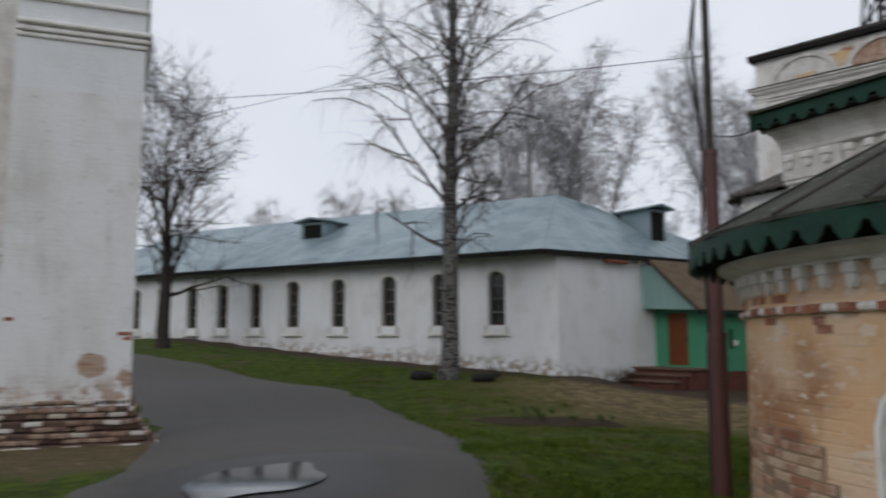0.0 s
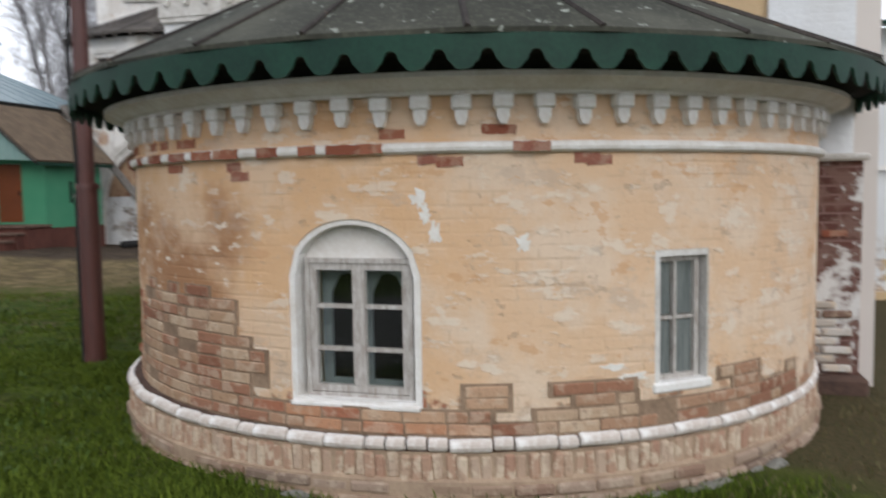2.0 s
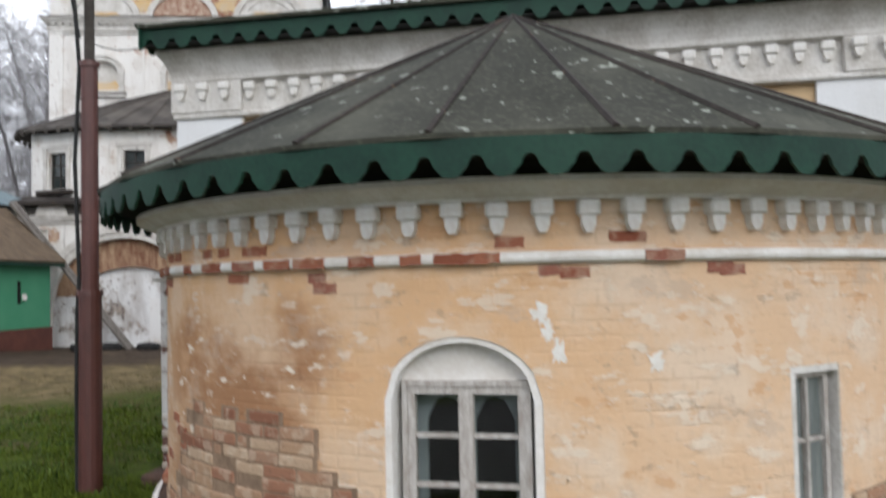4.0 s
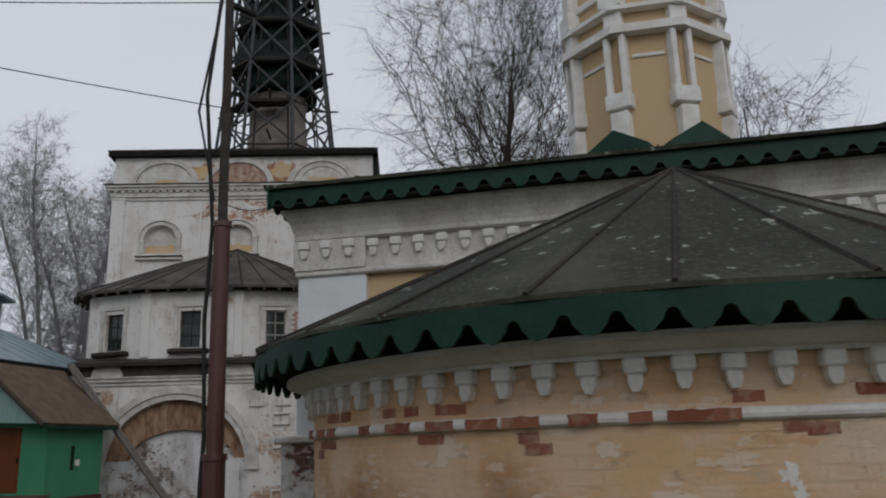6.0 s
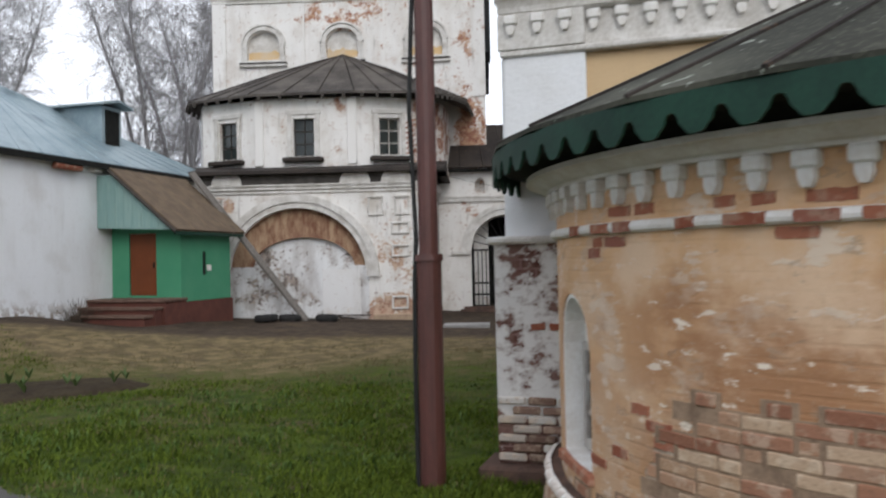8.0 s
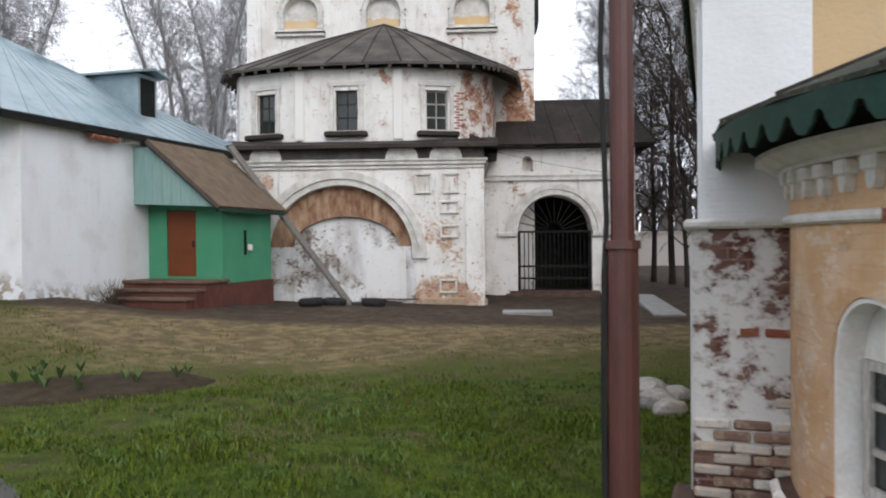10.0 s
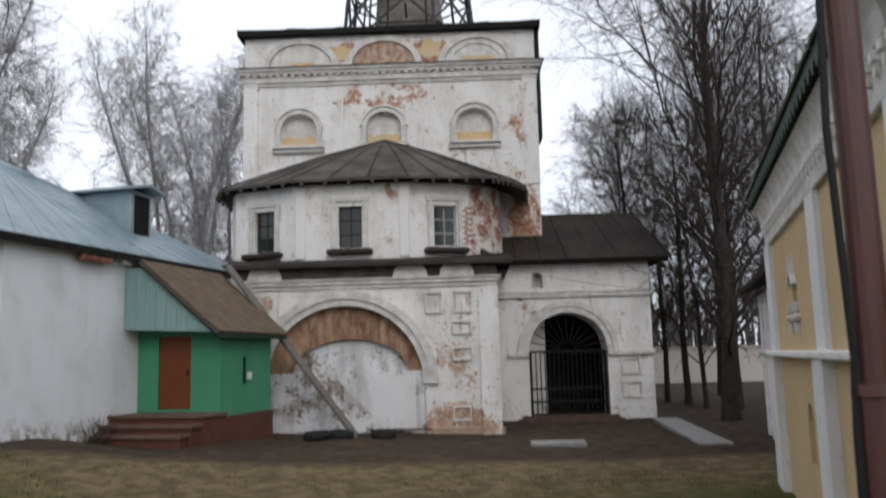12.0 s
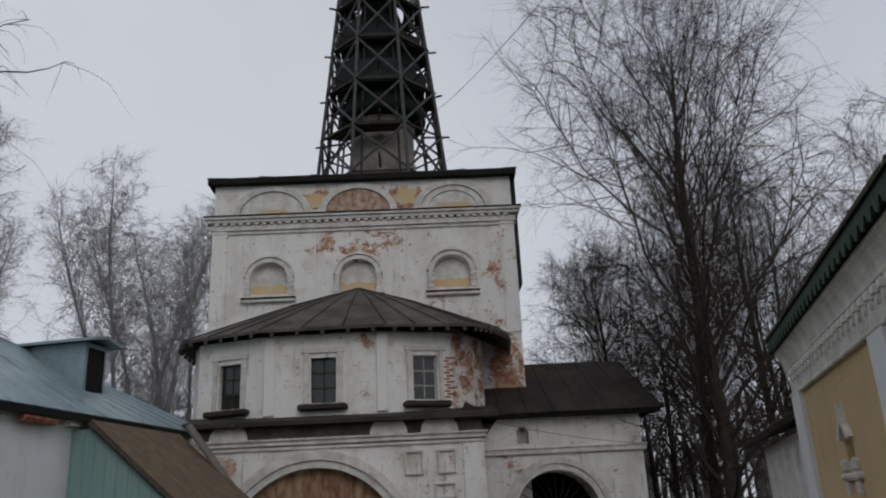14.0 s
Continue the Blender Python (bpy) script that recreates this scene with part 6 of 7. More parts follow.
part("eaves_patch", tube(bmesh.new(), (*p0, EV - 0.2), (*p1, EV - 0.2), 0.09, 0.09, 6), BRICK_RED, house, "bare red brick under the eaves")


def dormer(at, facing, w, h, ln, label):
    """A small roof dormer: cheeks, near-black front panel as the shaded opening, sheet roof."""
    f = Vector((*facing, 0)).normalized()
    m = Matrix.Translation(at) @ Matrix.Rotation(math.atan2(f.x, -f.y), 4, "Z")
    part("dormer", boxes((-w, w, 0, ln, -1.2, h), bevel=0.01), ROOF_BLUE, house, label).matrix_basis = m
    # solid panel whose near-black colour stands for the shade inside
    part("dormer_opening", boxes((-w * 0.7, w * 0.7, -0.03, 0.02, 0.05, h - 0.12)), EAVES_AND_SHADE, house).matrix_basis = m
    bm = bmesh.new()
    prism(bm, [(-w - 0.22, h - 0.02), (0, h + 0.12), (w + 0.22, h - 0.02), (w + 0.22, h + 0.05), (0, h + 0.2), (-w - 0.22, h + 0.05)], lambda p, s: (p[0], ln if s else -0.3, p[1]))
    part("dormer_roof", bm, ROOF_BLUE, house).matrix_basis = m


e_out = Vector((HE.y, -HE.x))
dpos = HC + HE * 5.55 - e_out * 0.75
dormer((dpos.x, dpos.y, 4.78), (e_out.x, e_out.y), 0.45, 1.66, 3.6, "pale blue sheet dormer with a dark opening")
lp = HC + hd * 12.3 + hn * 1.9
dormer((lp.x, lp.y, 5.6), (-hn.x, -hn.y), 0.7, 1.0, 2.5, "pale blue sheet dormer on the long roof")

# ---- green porch ----
PORCH = Matrix.Translation((7.344, 28.591, 0)) @ Matrix.Rotation(math.atan2(-0.8354, 0.5497), 4, "Z")
porch = thing("porch", "green boarded entrance porch with teal gable and brown lean-to roof", "porch", PORCH)
part("porch_wall", strip_wall(bmesh.new(), -0.75, 1.75, 0.45, 2.62, [(0.03, 0.94, 0.64, 2.45)], 0.12, 1.0), PORCH_GREEN, porch, "green painted front wall")
part("porch_wall", strip_wall(bmesh.new(), 0.125, 2.7, 0.45, 2.5, [(1.12, 1.32, 1.2, 1.9)], 0.12, 1.0, lambda s, z, d: (1.75 - d, s, z)), PORCH_GREEN, porch, "green painted side wall")
part("porch_wall", boxes((-0.7, 1.6, 2.6, 2.72, 0.0, 2.5)), PORCH_GREEN, porch)
part("skirt", boxes((-0.75, 1.80, -0.03, 0.12, -0.5, 0.445)), RED_SKIRT, porch, "red-brown boarded skirt")
part("skirt", boxes((1.66, 1.80, 0.125, 2.75, -0.5, 0.445)), RED_SKIRT, porch, "red-brown boarded skirt")
door = part("door", boxes((0.05, 0.92, 0.02, 0.08, 0.64, 2.44), bevel=0.01), DOOR_BROWN, porch, "closed red-brown door")
part("door_handle", boxes((0.84, 0.87, -0.03, 0.02, 1.45, 1.6)), IRON, door)
bm = bmesh.new()
prism(bm, [(-0.85, 2.62), (1.95, 2.50), (0.0, 4.12), (-0.85, 4.12)], lambda p, s: (p[0], -0.62 if s else -0.55, p[1]))
gable = part("gable", bm, PORCH_TEAL, porch, "faded teal boarded gable")
for i in range(9):
    x = -0.8 + 0.28 * i
    z1 = 4.1 if x < 0.0 else 4.1 - x * 0.83
    part("batten", boxes((x, x + 0.025, -0.634, -0.618, 2.6, max(2.7, z1 - 0.08))), PORCH_TEAL, gable)
part("porch_ceiling", boxes((-0.8, 1.9, -0.55, 0.0, 2.62, 2.66)), GREEN_PAINT, porch)
sheet_roof("porch_roof", ((2.1, -0.75, 2.46), (2.1, 2.95, 2.46), (-0.05, 2.95, 4.26), (-0.05, -0.75, 4.26)), ROOF_FELT, porch, 4, 0.07, 0.02, "brown felt lean-to roof")
part("barge_board", tube(bmesh.new(), (-0.05, -0.77, 4.24), (2.1, -0.77, 2.44), 0.05, 0.05, 4), WOOD_DARK, porch)
part("eaves_board", boxes((2.03, 2.1, -0.74, 2.95, 2.36, 2.455)), GREEN_PAINT, porch, "green eaves board")
part("porch_lamp", boxes((1.75, 1.84, 1.32, 1.46, 1.32, 1.5), bevel=0.015), TRIM, porch, "small white wall lamp")
# near-black sheet fills the slot in place of a dark inside
part("porch_slot", boxes((1.69, 1.72, 1.1, 1.34, 1.18, 1.92)), EAVES_AND_SHADE, porch)
part("white_box", boxes((-0.95, -0.35, -0.95, -0.6, 4.2, 4.4), bevel=0.02), TRIM, porch, "white box at the eaves")
steps2 = thing("porch_steps", "worn brown timber steps up to the porch", "steps", PORCH)
for k in range(3):
    part("step", boxes((-0.72 - 0.25 * k, 2.0 - 0.1 * k, -1.15 - 0.32 * k, -0.04, 0.50 - 0.2 * k, 0.58 - 0.2 * k), bevel=0.015), WOOD_STEP, steps2, "worn plank step")
    part("riser", boxes((-0.68 - 0.25 * k, 1.95 - 0.1 * k, -1.08 - 0.32 * k, -0.06, -0.5, 0.495 - 0.2 * k)), RED_SKIRT, steps2)

# ---- leaning ladder board, tyres, planks ----
lad = thing("leaning_ladder", "grey weathered timber ladder leaning on the eaves", "ladder")
la, lb = Vector((9.85, 29.8, 4.5)), Vector((12.85, 27.75, -0.45))
side = Vector((0.45, 0.55, 0.12)).normalized() * 0.17
for s in (-1, 1):
    part("rail", tube(bmesh.new(), la + side * s, lb + side * s, 0.075, 0.08, 6), WOOD_GREY, lad)
for i in range(13):
    c = la.lerp(lb, (i + 0.6) / 13.5)
    part("rung", tube(bmesh.new(), c - side * 1.25, c + side * 1.25, 0.03, 0.03, 5), WOOD_DARK, lad)


def tyre(x, y, tilt):
    bm = bmesh.new()
    prof = [(0.20, -0.09), (0.29, -0.11), (0.345, -0.07), (0.35, 0.07), (0.29, 0.11), (0.20, 0.09), (0.22, 0.0)]
    rows = []
    for i in range(28):
        a = 2 * math.pi * i / 28
        rows.append([bm.verts.new((r * math.cos(a), r * math.sin(a), z)) for r, z in prof])
    for i in range(28):
        u, v = rows[i], rows[(i + 1) % 28]
        for j in range(len(prof)):
            k = (j + 1) % len(prof)
            bm.faces.new((u[j], u[k], v[k], v[j]))
    ob = part("tyre", bm, RUBBER, smooth=True)
    ob.matrix_world = pose(x, y, land(x, y) + 0.12, tilt, 0, 20)
    return tagged(ob, "old black tyre lying flat on the earth", "tyre", group="tyres in the yard")


for x, y, s in ((12.6, 26.2, 2), (10.6, 26.4, -3), (11.7, 26.9, 3), (-1.1, 24.3, 3), (0.75, 23.7, -2)):
    tyre(x, y, s)
for x, y, w, d, rz in ((14.2, 21.5, 1.3, 0.7, -46), (19.6, 21.3, 7.6, 0.8, 41)):
    ob = part("paving_slab", boxes((-w / 2, w / 2, -d / 2, d / 2, -0.06, 0.07), bevel=0.015), CONCRETE)
    ob.matrix_world = pose(x, y, land(x, y) + 0.02, 0, 0, rz)
    tagged(ob, "grey concrete slab lying on the earth", "slab", group="slabs")
bench = thing("plank_pile", "dark old planks piled against the walled-up arch", "planks", TOWER)
for k in range(9):
    ln = rng.uniform(1.0, 1.9)
    m = pose(-2.0 + 0.35 * k + rng.uniform(-0.3, 0.3), LY - 0.45 - 0.12 * (k % 3), -0.56 + 0.075 * (k // 2) + 0.02 * (k % 2), rng.uniform(-6, 6), rng.uniform(-5, 5), rng.uniform(-14, 14))
    part("plank", boxes((-ln / 2, ln / 2, -0.08, 0.08, -0.02, 0.02), bevel=0.006), WOOD_DARK if k % 3 else WOOD_GREY, bench).matrix_basis = m

# ---- pole with cables ----
pole = thing("utility_pole", "brown painted steel pole with cables, rusty sleeve joints", "pole", pose(3.46, 10.43, 0))
part("lower_tube", tube(bmesh.new(), (0, 0, -0.9), (0, 0, 1.52), 0.118, 0.112, 16), POLE_PAINT, pole, smooth=False)
part("collar", tube(bmesh.new(), (0, 0, 1.50), (0, 0, 1.56), 0.13, 0.125, 16), POLE_PAINT, pole)
part("middle_tube", tube(bmesh.new(), (0, 0, 1.55), (-0.005, 0, 3.92), 0.088, 0.085, 14), POLE_PAINT, pole)
part("collar", tube(bmesh.new(), (-0.005, 0, 3.89), (-0.005, 0, 3.95), 0.1, 0.098, 14), POLE_PAINT, pole)
part("upper_tube", tube(bmesh.new(), (-0.005, 0, 3.94), (-0.01, 0, 6.9), 0.052, 0.048, 12), WOOD_DARK, pole)
part("bracket", boxes((-0.02, 0.34, -0.03, 0.03, 6.5, 6.56), bevel=0.01), IRON, pole)
cable("cable", [(-0.08, 0.06, 6.6), (-0.17, 0.13, 5.4), (-0.08, 0.07, 3.9), (-0.12, 0.09, 2.9), (-0.085, 0.07, 1.7), (-0.10, 0.085, 1.3), (-0.105, 0.09, 0.5), (-0.10, 0.085, -0.6)], 0.022, pole)
cable("cable", [(-0.05, 0.05, 6.7), (-0.24, 0.17, 5.2), (-0.08, 0.06, 4.2)], 0.014, pole)
for name, pts, sag in (("overhead_wire", [(3.46, 10.43, 6.55), (-9, 22, 7.6)], 0.35), ("overhead_wire", [(3.46, 10.43, 5.25), (-14, 16, 6.4)], 0.3), ("overhead_wire", [(3.5, 10.43, 4.15), (4.35, 10.45, 4.45)], 0.12),
                       ("overhead_wire", [(16.9, 25.9, 4.55), (17.6, 20.5, 3.35)], 0.12), ("overhead_wire", [(3.46, 10.43, 6.6), (16.5, 27.5, 14.6)], 0.4)):
    tagged(cable(name, pts, 0.006, None, "", sag), "thin black overhead wire", "wire", group="overhead wires")

# ---- white gate pier at the lane ----
PIER_WHITE = limewash("pier_whitewash", (0.73, 0.73, 0.73), (0.52, 0.49, 0.45), (0.38, 0.24, 0.17), bare_at=0.64, low=0.85, grime=0.45, tan=(0.42, 0.33, 0.26), speck=0.35, marks=((-0.6, 1.15, 0.35, 0.3, 0.22), (-0.1, 0.95, 0.2, 0.35, 0.2)))
pier = thing("gate_pier", "massive whitewashed gate pier, peeling brick at its stepped foot", "pier", pose(-5.31, 13.23, -0.12, 0, 0, 23))
part("shaft", strip_wall(bmesh.new(), -2.0, 0.0, -0.1, 5.7, (), 2.0, 0.6), PIER_WHITE, pier)
part("shaft_top", strip_wall(bmesh.new(), -2.0, 0.0, 5.7, 7.8, (), 2.0, 0.6, lambda s, z, d: (s, d, z)), WHITE_CLEAN, pier)
for z, o in ((6.55, 0.04), (6.65, 0.07), (6.77, 0.10), (7.2, 0.06)):
    part("moulding", boxes((-2.0, o, -o, 1.9, z, z + 0.08), bevel=0.02), TRIM, pier)
part("pier_top", boxes((-2.0, 0.05, -0.05, 1.9, 7.8, 8.0), bevel=0.02), TRIM, pier)
for k, (z0, z1, o) in enumerate(((0.50, 0.62, 0.05), (0.30, 0.50, 0.10), (0.12, 0.30, 0.20), (-0.06, 0.12, 0.30), (-0.6, -0.06, 0.48))):
    part("foot_course", boxes((-2.3 - o, o - 0.05, -o + 0.05, 1.5, z0, z1), bevel=0.03), FOOT_DARK, pier, "broken brick foot course")
    for side in (0, 1):
        for row in range(int((z1 - z0) / 0.085 + 0.5)):
            for i in range(8 if side == 0 else 5):
                if rng.random() < 0.86:
                    at = 0.16 + 0.29 * i + 0.14 * (row % 2) + rng.uniform(-0.02, 0.02)
                    out = o - rng.uniform(0.0, 0.07)
                    me = rng.choice((PIER_BRICK, PIER_BRICK, LIMED_BRICK))
                    z = z1 - 0.045 - 0.088 * row
                    piece("brick", me, pier, pose(o - at, -out, z, rng.uniform(-2, 2), rng.uniform(-3, 3), rng.uniform(-2, 2)) if side == 0 else pose(out, -o + at, z, 0, rng.uniform(-3, 3), 90))
for x, z in ((-0.12, 1.68), (-0.09, 1.60), (-1.85, 1.9)):
    piece("brick", rng.choice(CHIPS), pier, pose(x, 0.0, z))
part("arch_wall", strip_wall(bmesh.new(), -5.0, -2.0, -0.6, 2.9, (), 1.0, 0.6, lambda s, z, d: (s, 0.15 + d, z)), WHITE, pier)
part("impost", boxes((-5.0, -1.98, 0.05, 0.4, 2.8, 2.91), (-5.0, -1.98, 0.0, 0.4, 2.91, 3.02), bevel=0.02), TRIM_GREY, pier)
part("arch_back", boxes((-5.0, -2.0, 1.0, 1.4, 2.9, 8.0)), TRIM_GREY, pier)

# ---- far white wall, kiosk ----
fw = part("perimeter_wall", boxes((-30, 30, 0, 0.5, -1.0, 1.9), (-30, 30, -0.1, 0.6, 1.9, 2.0)), WHITE_CLEAN)
fw.matrix_world = pose(44, 36, 0, 0, 0, -44)
tagged(fw, "long low white perimeter wall beyond the trees", "wall", kind="structure")
kiosk = thing("well_canopy", "thin dark posts under a small teal pointed canopy", "canopy", pose(12.0, 3.70, -0.6, 0, 0, 12) @ Matrix.Scale(0.70, 4))
for x in (-0.4, 0.4):
    for y in (-0.4, 0.4):
        part("post", tube(bmesh.new(), (x, y, -0.2), (x, y, 1.9), 0.03, 0.03, 6), IRON, kiosk)
bm = bmesh.new()
for p, q in (((-0.7, -0.7), (0.7, -0.7)), ((0.7, -0.7), (0.7, 0.7)), ((0.7, 0.7), (-0.7, 0.7)), ((-0.7, 0.7), (-0.7, -0.7))):
    prism(bm, [Vector((*p, 1.9)), Vector((*q, 1.9)), Vector((0, 0, 2.3))], lambda v, s: v + Vector((0, 0, 0.03 * s)))
part("canopy_roof", bm, PORCH_TEAL, kiosk)
part("shelf", boxes((-0.45, 0.45, -0.45, 0.45, 1.05, 1.1)), WOOD_DARK, kiosk)

# ---- trees ----


def grow(rs, start, way, length, radius, steps, wander, lift):
    pts, p, d = [np.array(start)], np.array(start, float), np.array(way, float)
    for i in range(steps):
        d = d + rs.normal(0, wander, 3) + np.array([0, 0, lift])
        d /= np.linalg.norm(d)
        p = p + d * length / steps
        pts.append(p.copy())
    return np.array(pts), radius * np.linspace(1, 0.35, steps + 1)


def tree_meshes(seed, height, trunk_r, limbs, twigs, droop, spread, clear, lean=(0, 0), fine=0.011, rise=0.55, thin=0.36):
    """A bare tree: trunk and limbs in one mesh, the crown of twigs in another."""
    rs = np.random.RandomState(seed)
    tv, tf, cv, cf = [], [], [], []
    trunk, tr = grow(rs, (0, 0, -0.4), (lean[0], lean[1], 1), height, trunk_r, 14, 0.035, 0.03)
    tr = trunk_r * np.linspace(1, 0.07, 15) ** 0.85
    tr[0] *= 1.35
    tube_arrays(tv, tf, trunk, tr, 9)
    for k in range(limbs):
        f = clear + (0.97 - clear) * (k + rs.rand()) / limbs
        i = f * 14
        a = int(i)
        p = trunk[a] + (trunk[min(14, a + 1)] - trunk[a]) * (i - a)
        az = 2.4 * k + rs.rand() * 1.2
        out = np.array([np.cos(az), np.sin(az), rise + 0.9 * f + 0.4 * rs.rand()])
        ln = height * spread * (0.22 + 2.6 * (f - clear * 0.6) * (1.06 - f)) * (0.75 + 0.5 * rs.rand())
        r = trunk_r * (1.05 - f) * thin + 0.010
        limb, lr = grow(rs, p, out / np.linalg.norm(out), ln, r, 8, 0.13, 0.02)
        tube_arrays(tv, tf, limb, lr * np.linspace(1, 0.5, 9), 5)
        nb = max(3, int(ln * 2.1))
        for b in range(nb):
            g = 0.18 + 0.8 * (b + rs.rand()) / nb
            j = g * 8
            c = int(min(7, j))
            q = limb[c] + (limb[c + 1] - limb[c]) * (j - c)
            ahead = limb[c + 1] - limb[c]
            ahead = ahead / np.linalg.norm(ahead)
            side = rs.normal(0, 0.62, 3) + ahead * 0.8 + np.array([0, 0, 0.12])
            bl = ln * (0.62 - 0.35 * g) * (0.6 + 0.7 * rs.rand()) + 0.35
            br, rr = grow(rs, q, side / np.linalg.norm(side), bl, max(fine * 1.4, r * 0.34), 6, 0.16, 0.02 - droop * 0.08)
            tube_arrays(cv, cf, br, rr, 4)
            nt = max(2, int(twigs * (0.6 + 0.8 * rs.rand())))
            for t in range(nt):
                h = 0.15 + 0.85 * rs.rand()
                e = h * 6
                c2 = int(min(5, e))
                s = br[c2] + (br[c2 + 1] - br[c2]) * (e - c2)
                w = rs.normal(0, 0.7, 3) + (br[c2 + 1] - br[c2]) / (np.linalg.norm(br[c2 + 1] - br[c2]) + 1e-9) * 0.8
                tw, wr = grow(rs, s, w / np.linalg.norm(w), (0.35 + 0.8 * rs.rand()) * (0.5 + bl * 0.35), fine, 4, 0.2, -droop * 0.35)
                tube_arrays(cv, cf, tw, wr * np.array([1, 0.9, 0.8, 0.65, 0.5]) * 1.4, 3)
    out = []
    for nm, v, f in (("trunk", tv, tf), ("crown", cv, cf)):
        me = bpy.data.meshes.new(nm)
        me.from_pydata(v, [], f)
        out.append(me)
    return out


def plant(meshes, x, y, turn, size, bark, twig, name, label, group, base=None):
    t = thing(name, label, "tree", pose(x, y, (land(x, y) if base is None else base) - 0.05, 0, 0, turn) @ Matrix.Scale(size, 4), group)
    for me, mat in zip(meshes, (bark, twig)):
        if not me.materials:
            me.materials.append(mat)
        part(me.name.split(".")[0], me, mat, t, smooth=True)
    return t


big_birch = tree_meshes(3, 17.0, 0.29, 44, 17, 1.1, 0.36, 0.22, fine=0.0042, rise=0.95, thin=0.30)
plant(big_birch, -0.3, 24.3, 20, 1.0, BIRCH, TWIG, "birch", "tall bare birch with hanging twigs and dark mottled trunk", "bare birches")
old = tree_meshes(8, 9.0, 0.28, 26, 14, 0.1, 0.70, 0.24, fine=0.007, rise=0.75)
plant(old, -11.4, 30.6, 0, 1.0, BARK, TWIG, "old_tree", "broad leafless dark-trunked tree in the grass", "bare trees")
gate_tree = tree_meshes(12, 19.0, 0.28, 50, 17, 0.35, 0.50, 0.12, lean=(-0.02, 0.03), fine=0.0045, rise=1.15, thin=0.30)
plant(gate_tree, 23.5, 22.0, 140, 1.0, BARK, TWIG, "yard_tree", "tall dark leafless tree with spreading twigs behind the church", "bare trees", -0.5)
mid_tree = tree_meshes(21, 17.0, 0.22, 32, 11, 0.5, 0.40, 0.2, fine=0.006)
slim = tree_meshes(30, 17.0, 0.15, 54, 13, 0.35, 0.20, 0.13, fine=0.0065, rise=1.1, thin=0.22)
MID = [(31, 23.5, 200, 1.0), (34, 28, 120, 1.0), (30, 15, 33, 0.9), (37, 20, 80, 1.0), (26.5, 21.0, 250, 0.62), (28.5, 26.5, 20, 0.7), (30.0, 29.5, 310, 0.75),
       (27.2, 23.6, 15, 0.6), (32.6, 27.0, 170, 0.8), (29.2, 27.9, 210, 0.6), (38.5, 26.0, 75, 1.0), (27.6, 25.2, 285, 0.5)]
for x, y, a, s in MID:
    plant(mid_tree, x, y, a, s, BARK, TWIG, "yard_tree", "leafless dark tree among others by the far wall", "bare trees", -0.5)
# far birches wear the haze-paled colour on trunk and crown alike
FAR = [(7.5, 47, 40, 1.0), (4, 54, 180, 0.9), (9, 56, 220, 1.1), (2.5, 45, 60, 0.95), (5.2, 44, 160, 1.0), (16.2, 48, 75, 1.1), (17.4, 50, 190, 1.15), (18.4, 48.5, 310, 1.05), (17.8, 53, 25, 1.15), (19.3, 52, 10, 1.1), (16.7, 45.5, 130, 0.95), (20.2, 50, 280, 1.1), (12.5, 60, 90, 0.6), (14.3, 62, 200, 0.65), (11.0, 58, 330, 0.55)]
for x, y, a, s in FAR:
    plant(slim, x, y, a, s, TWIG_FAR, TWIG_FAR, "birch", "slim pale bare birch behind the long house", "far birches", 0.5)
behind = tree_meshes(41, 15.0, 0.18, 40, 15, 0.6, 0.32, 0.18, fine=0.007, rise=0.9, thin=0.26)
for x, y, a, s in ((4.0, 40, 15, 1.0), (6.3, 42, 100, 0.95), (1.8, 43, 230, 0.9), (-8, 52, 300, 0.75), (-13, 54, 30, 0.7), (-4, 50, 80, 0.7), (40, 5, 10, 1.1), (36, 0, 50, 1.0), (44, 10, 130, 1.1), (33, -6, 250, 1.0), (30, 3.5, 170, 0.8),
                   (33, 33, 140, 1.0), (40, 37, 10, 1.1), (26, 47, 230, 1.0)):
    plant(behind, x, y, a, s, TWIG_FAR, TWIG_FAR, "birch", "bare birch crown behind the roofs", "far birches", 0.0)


def far_wood():
    """A low dark belt of leafless wood along the horizon."""
    rs = np.random.RandomState(2)
    v, f = [], []
    for i in range(2600):
        a = rs.rand() * 2 * np.pi
        r = 75 + 45 * rs.rand()
        x, y = r * np.cos(a), r * np.sin(a) + 15
        h = 6 + 5 * rs.rand()
        p = np.array([[x, y, -1.0], [x + rs.normal(0, 0.4), y + rs.normal(0, 0.4), h * 0.5], [x + rs.normal(0, 0.7), y + rs.normal(0, 0.7), h]])
        tube_arrays(v, f, p, [0.28, 0.22, 0.05], 4)
        for k in range(5):
            q = p[1] + (p[2] - p[1]) * rs.rand()
            e = q + rs.normal(0, 1.2, 3) + np.array([0, 0, 1.2])
            tube_arrays(v, f, np.array([q, (q + e) / 2 + rs.normal(0, 0.1, 3), e]), [0.16, 0.12, 0.04], 3)
    me = bpy.data.meshes.new("far_wood")
    me.from_pydata(v, [], f)
    me.materials.append(simple("grey_brown_wood", (0.15, 0.135, 0.13), (0.09, 0.08, 0.078), 0.95, 2))
    return tagged(new("far_wood", me), "distant grey belt of leafless wood", "wood", kind="stuff")


far_wood()


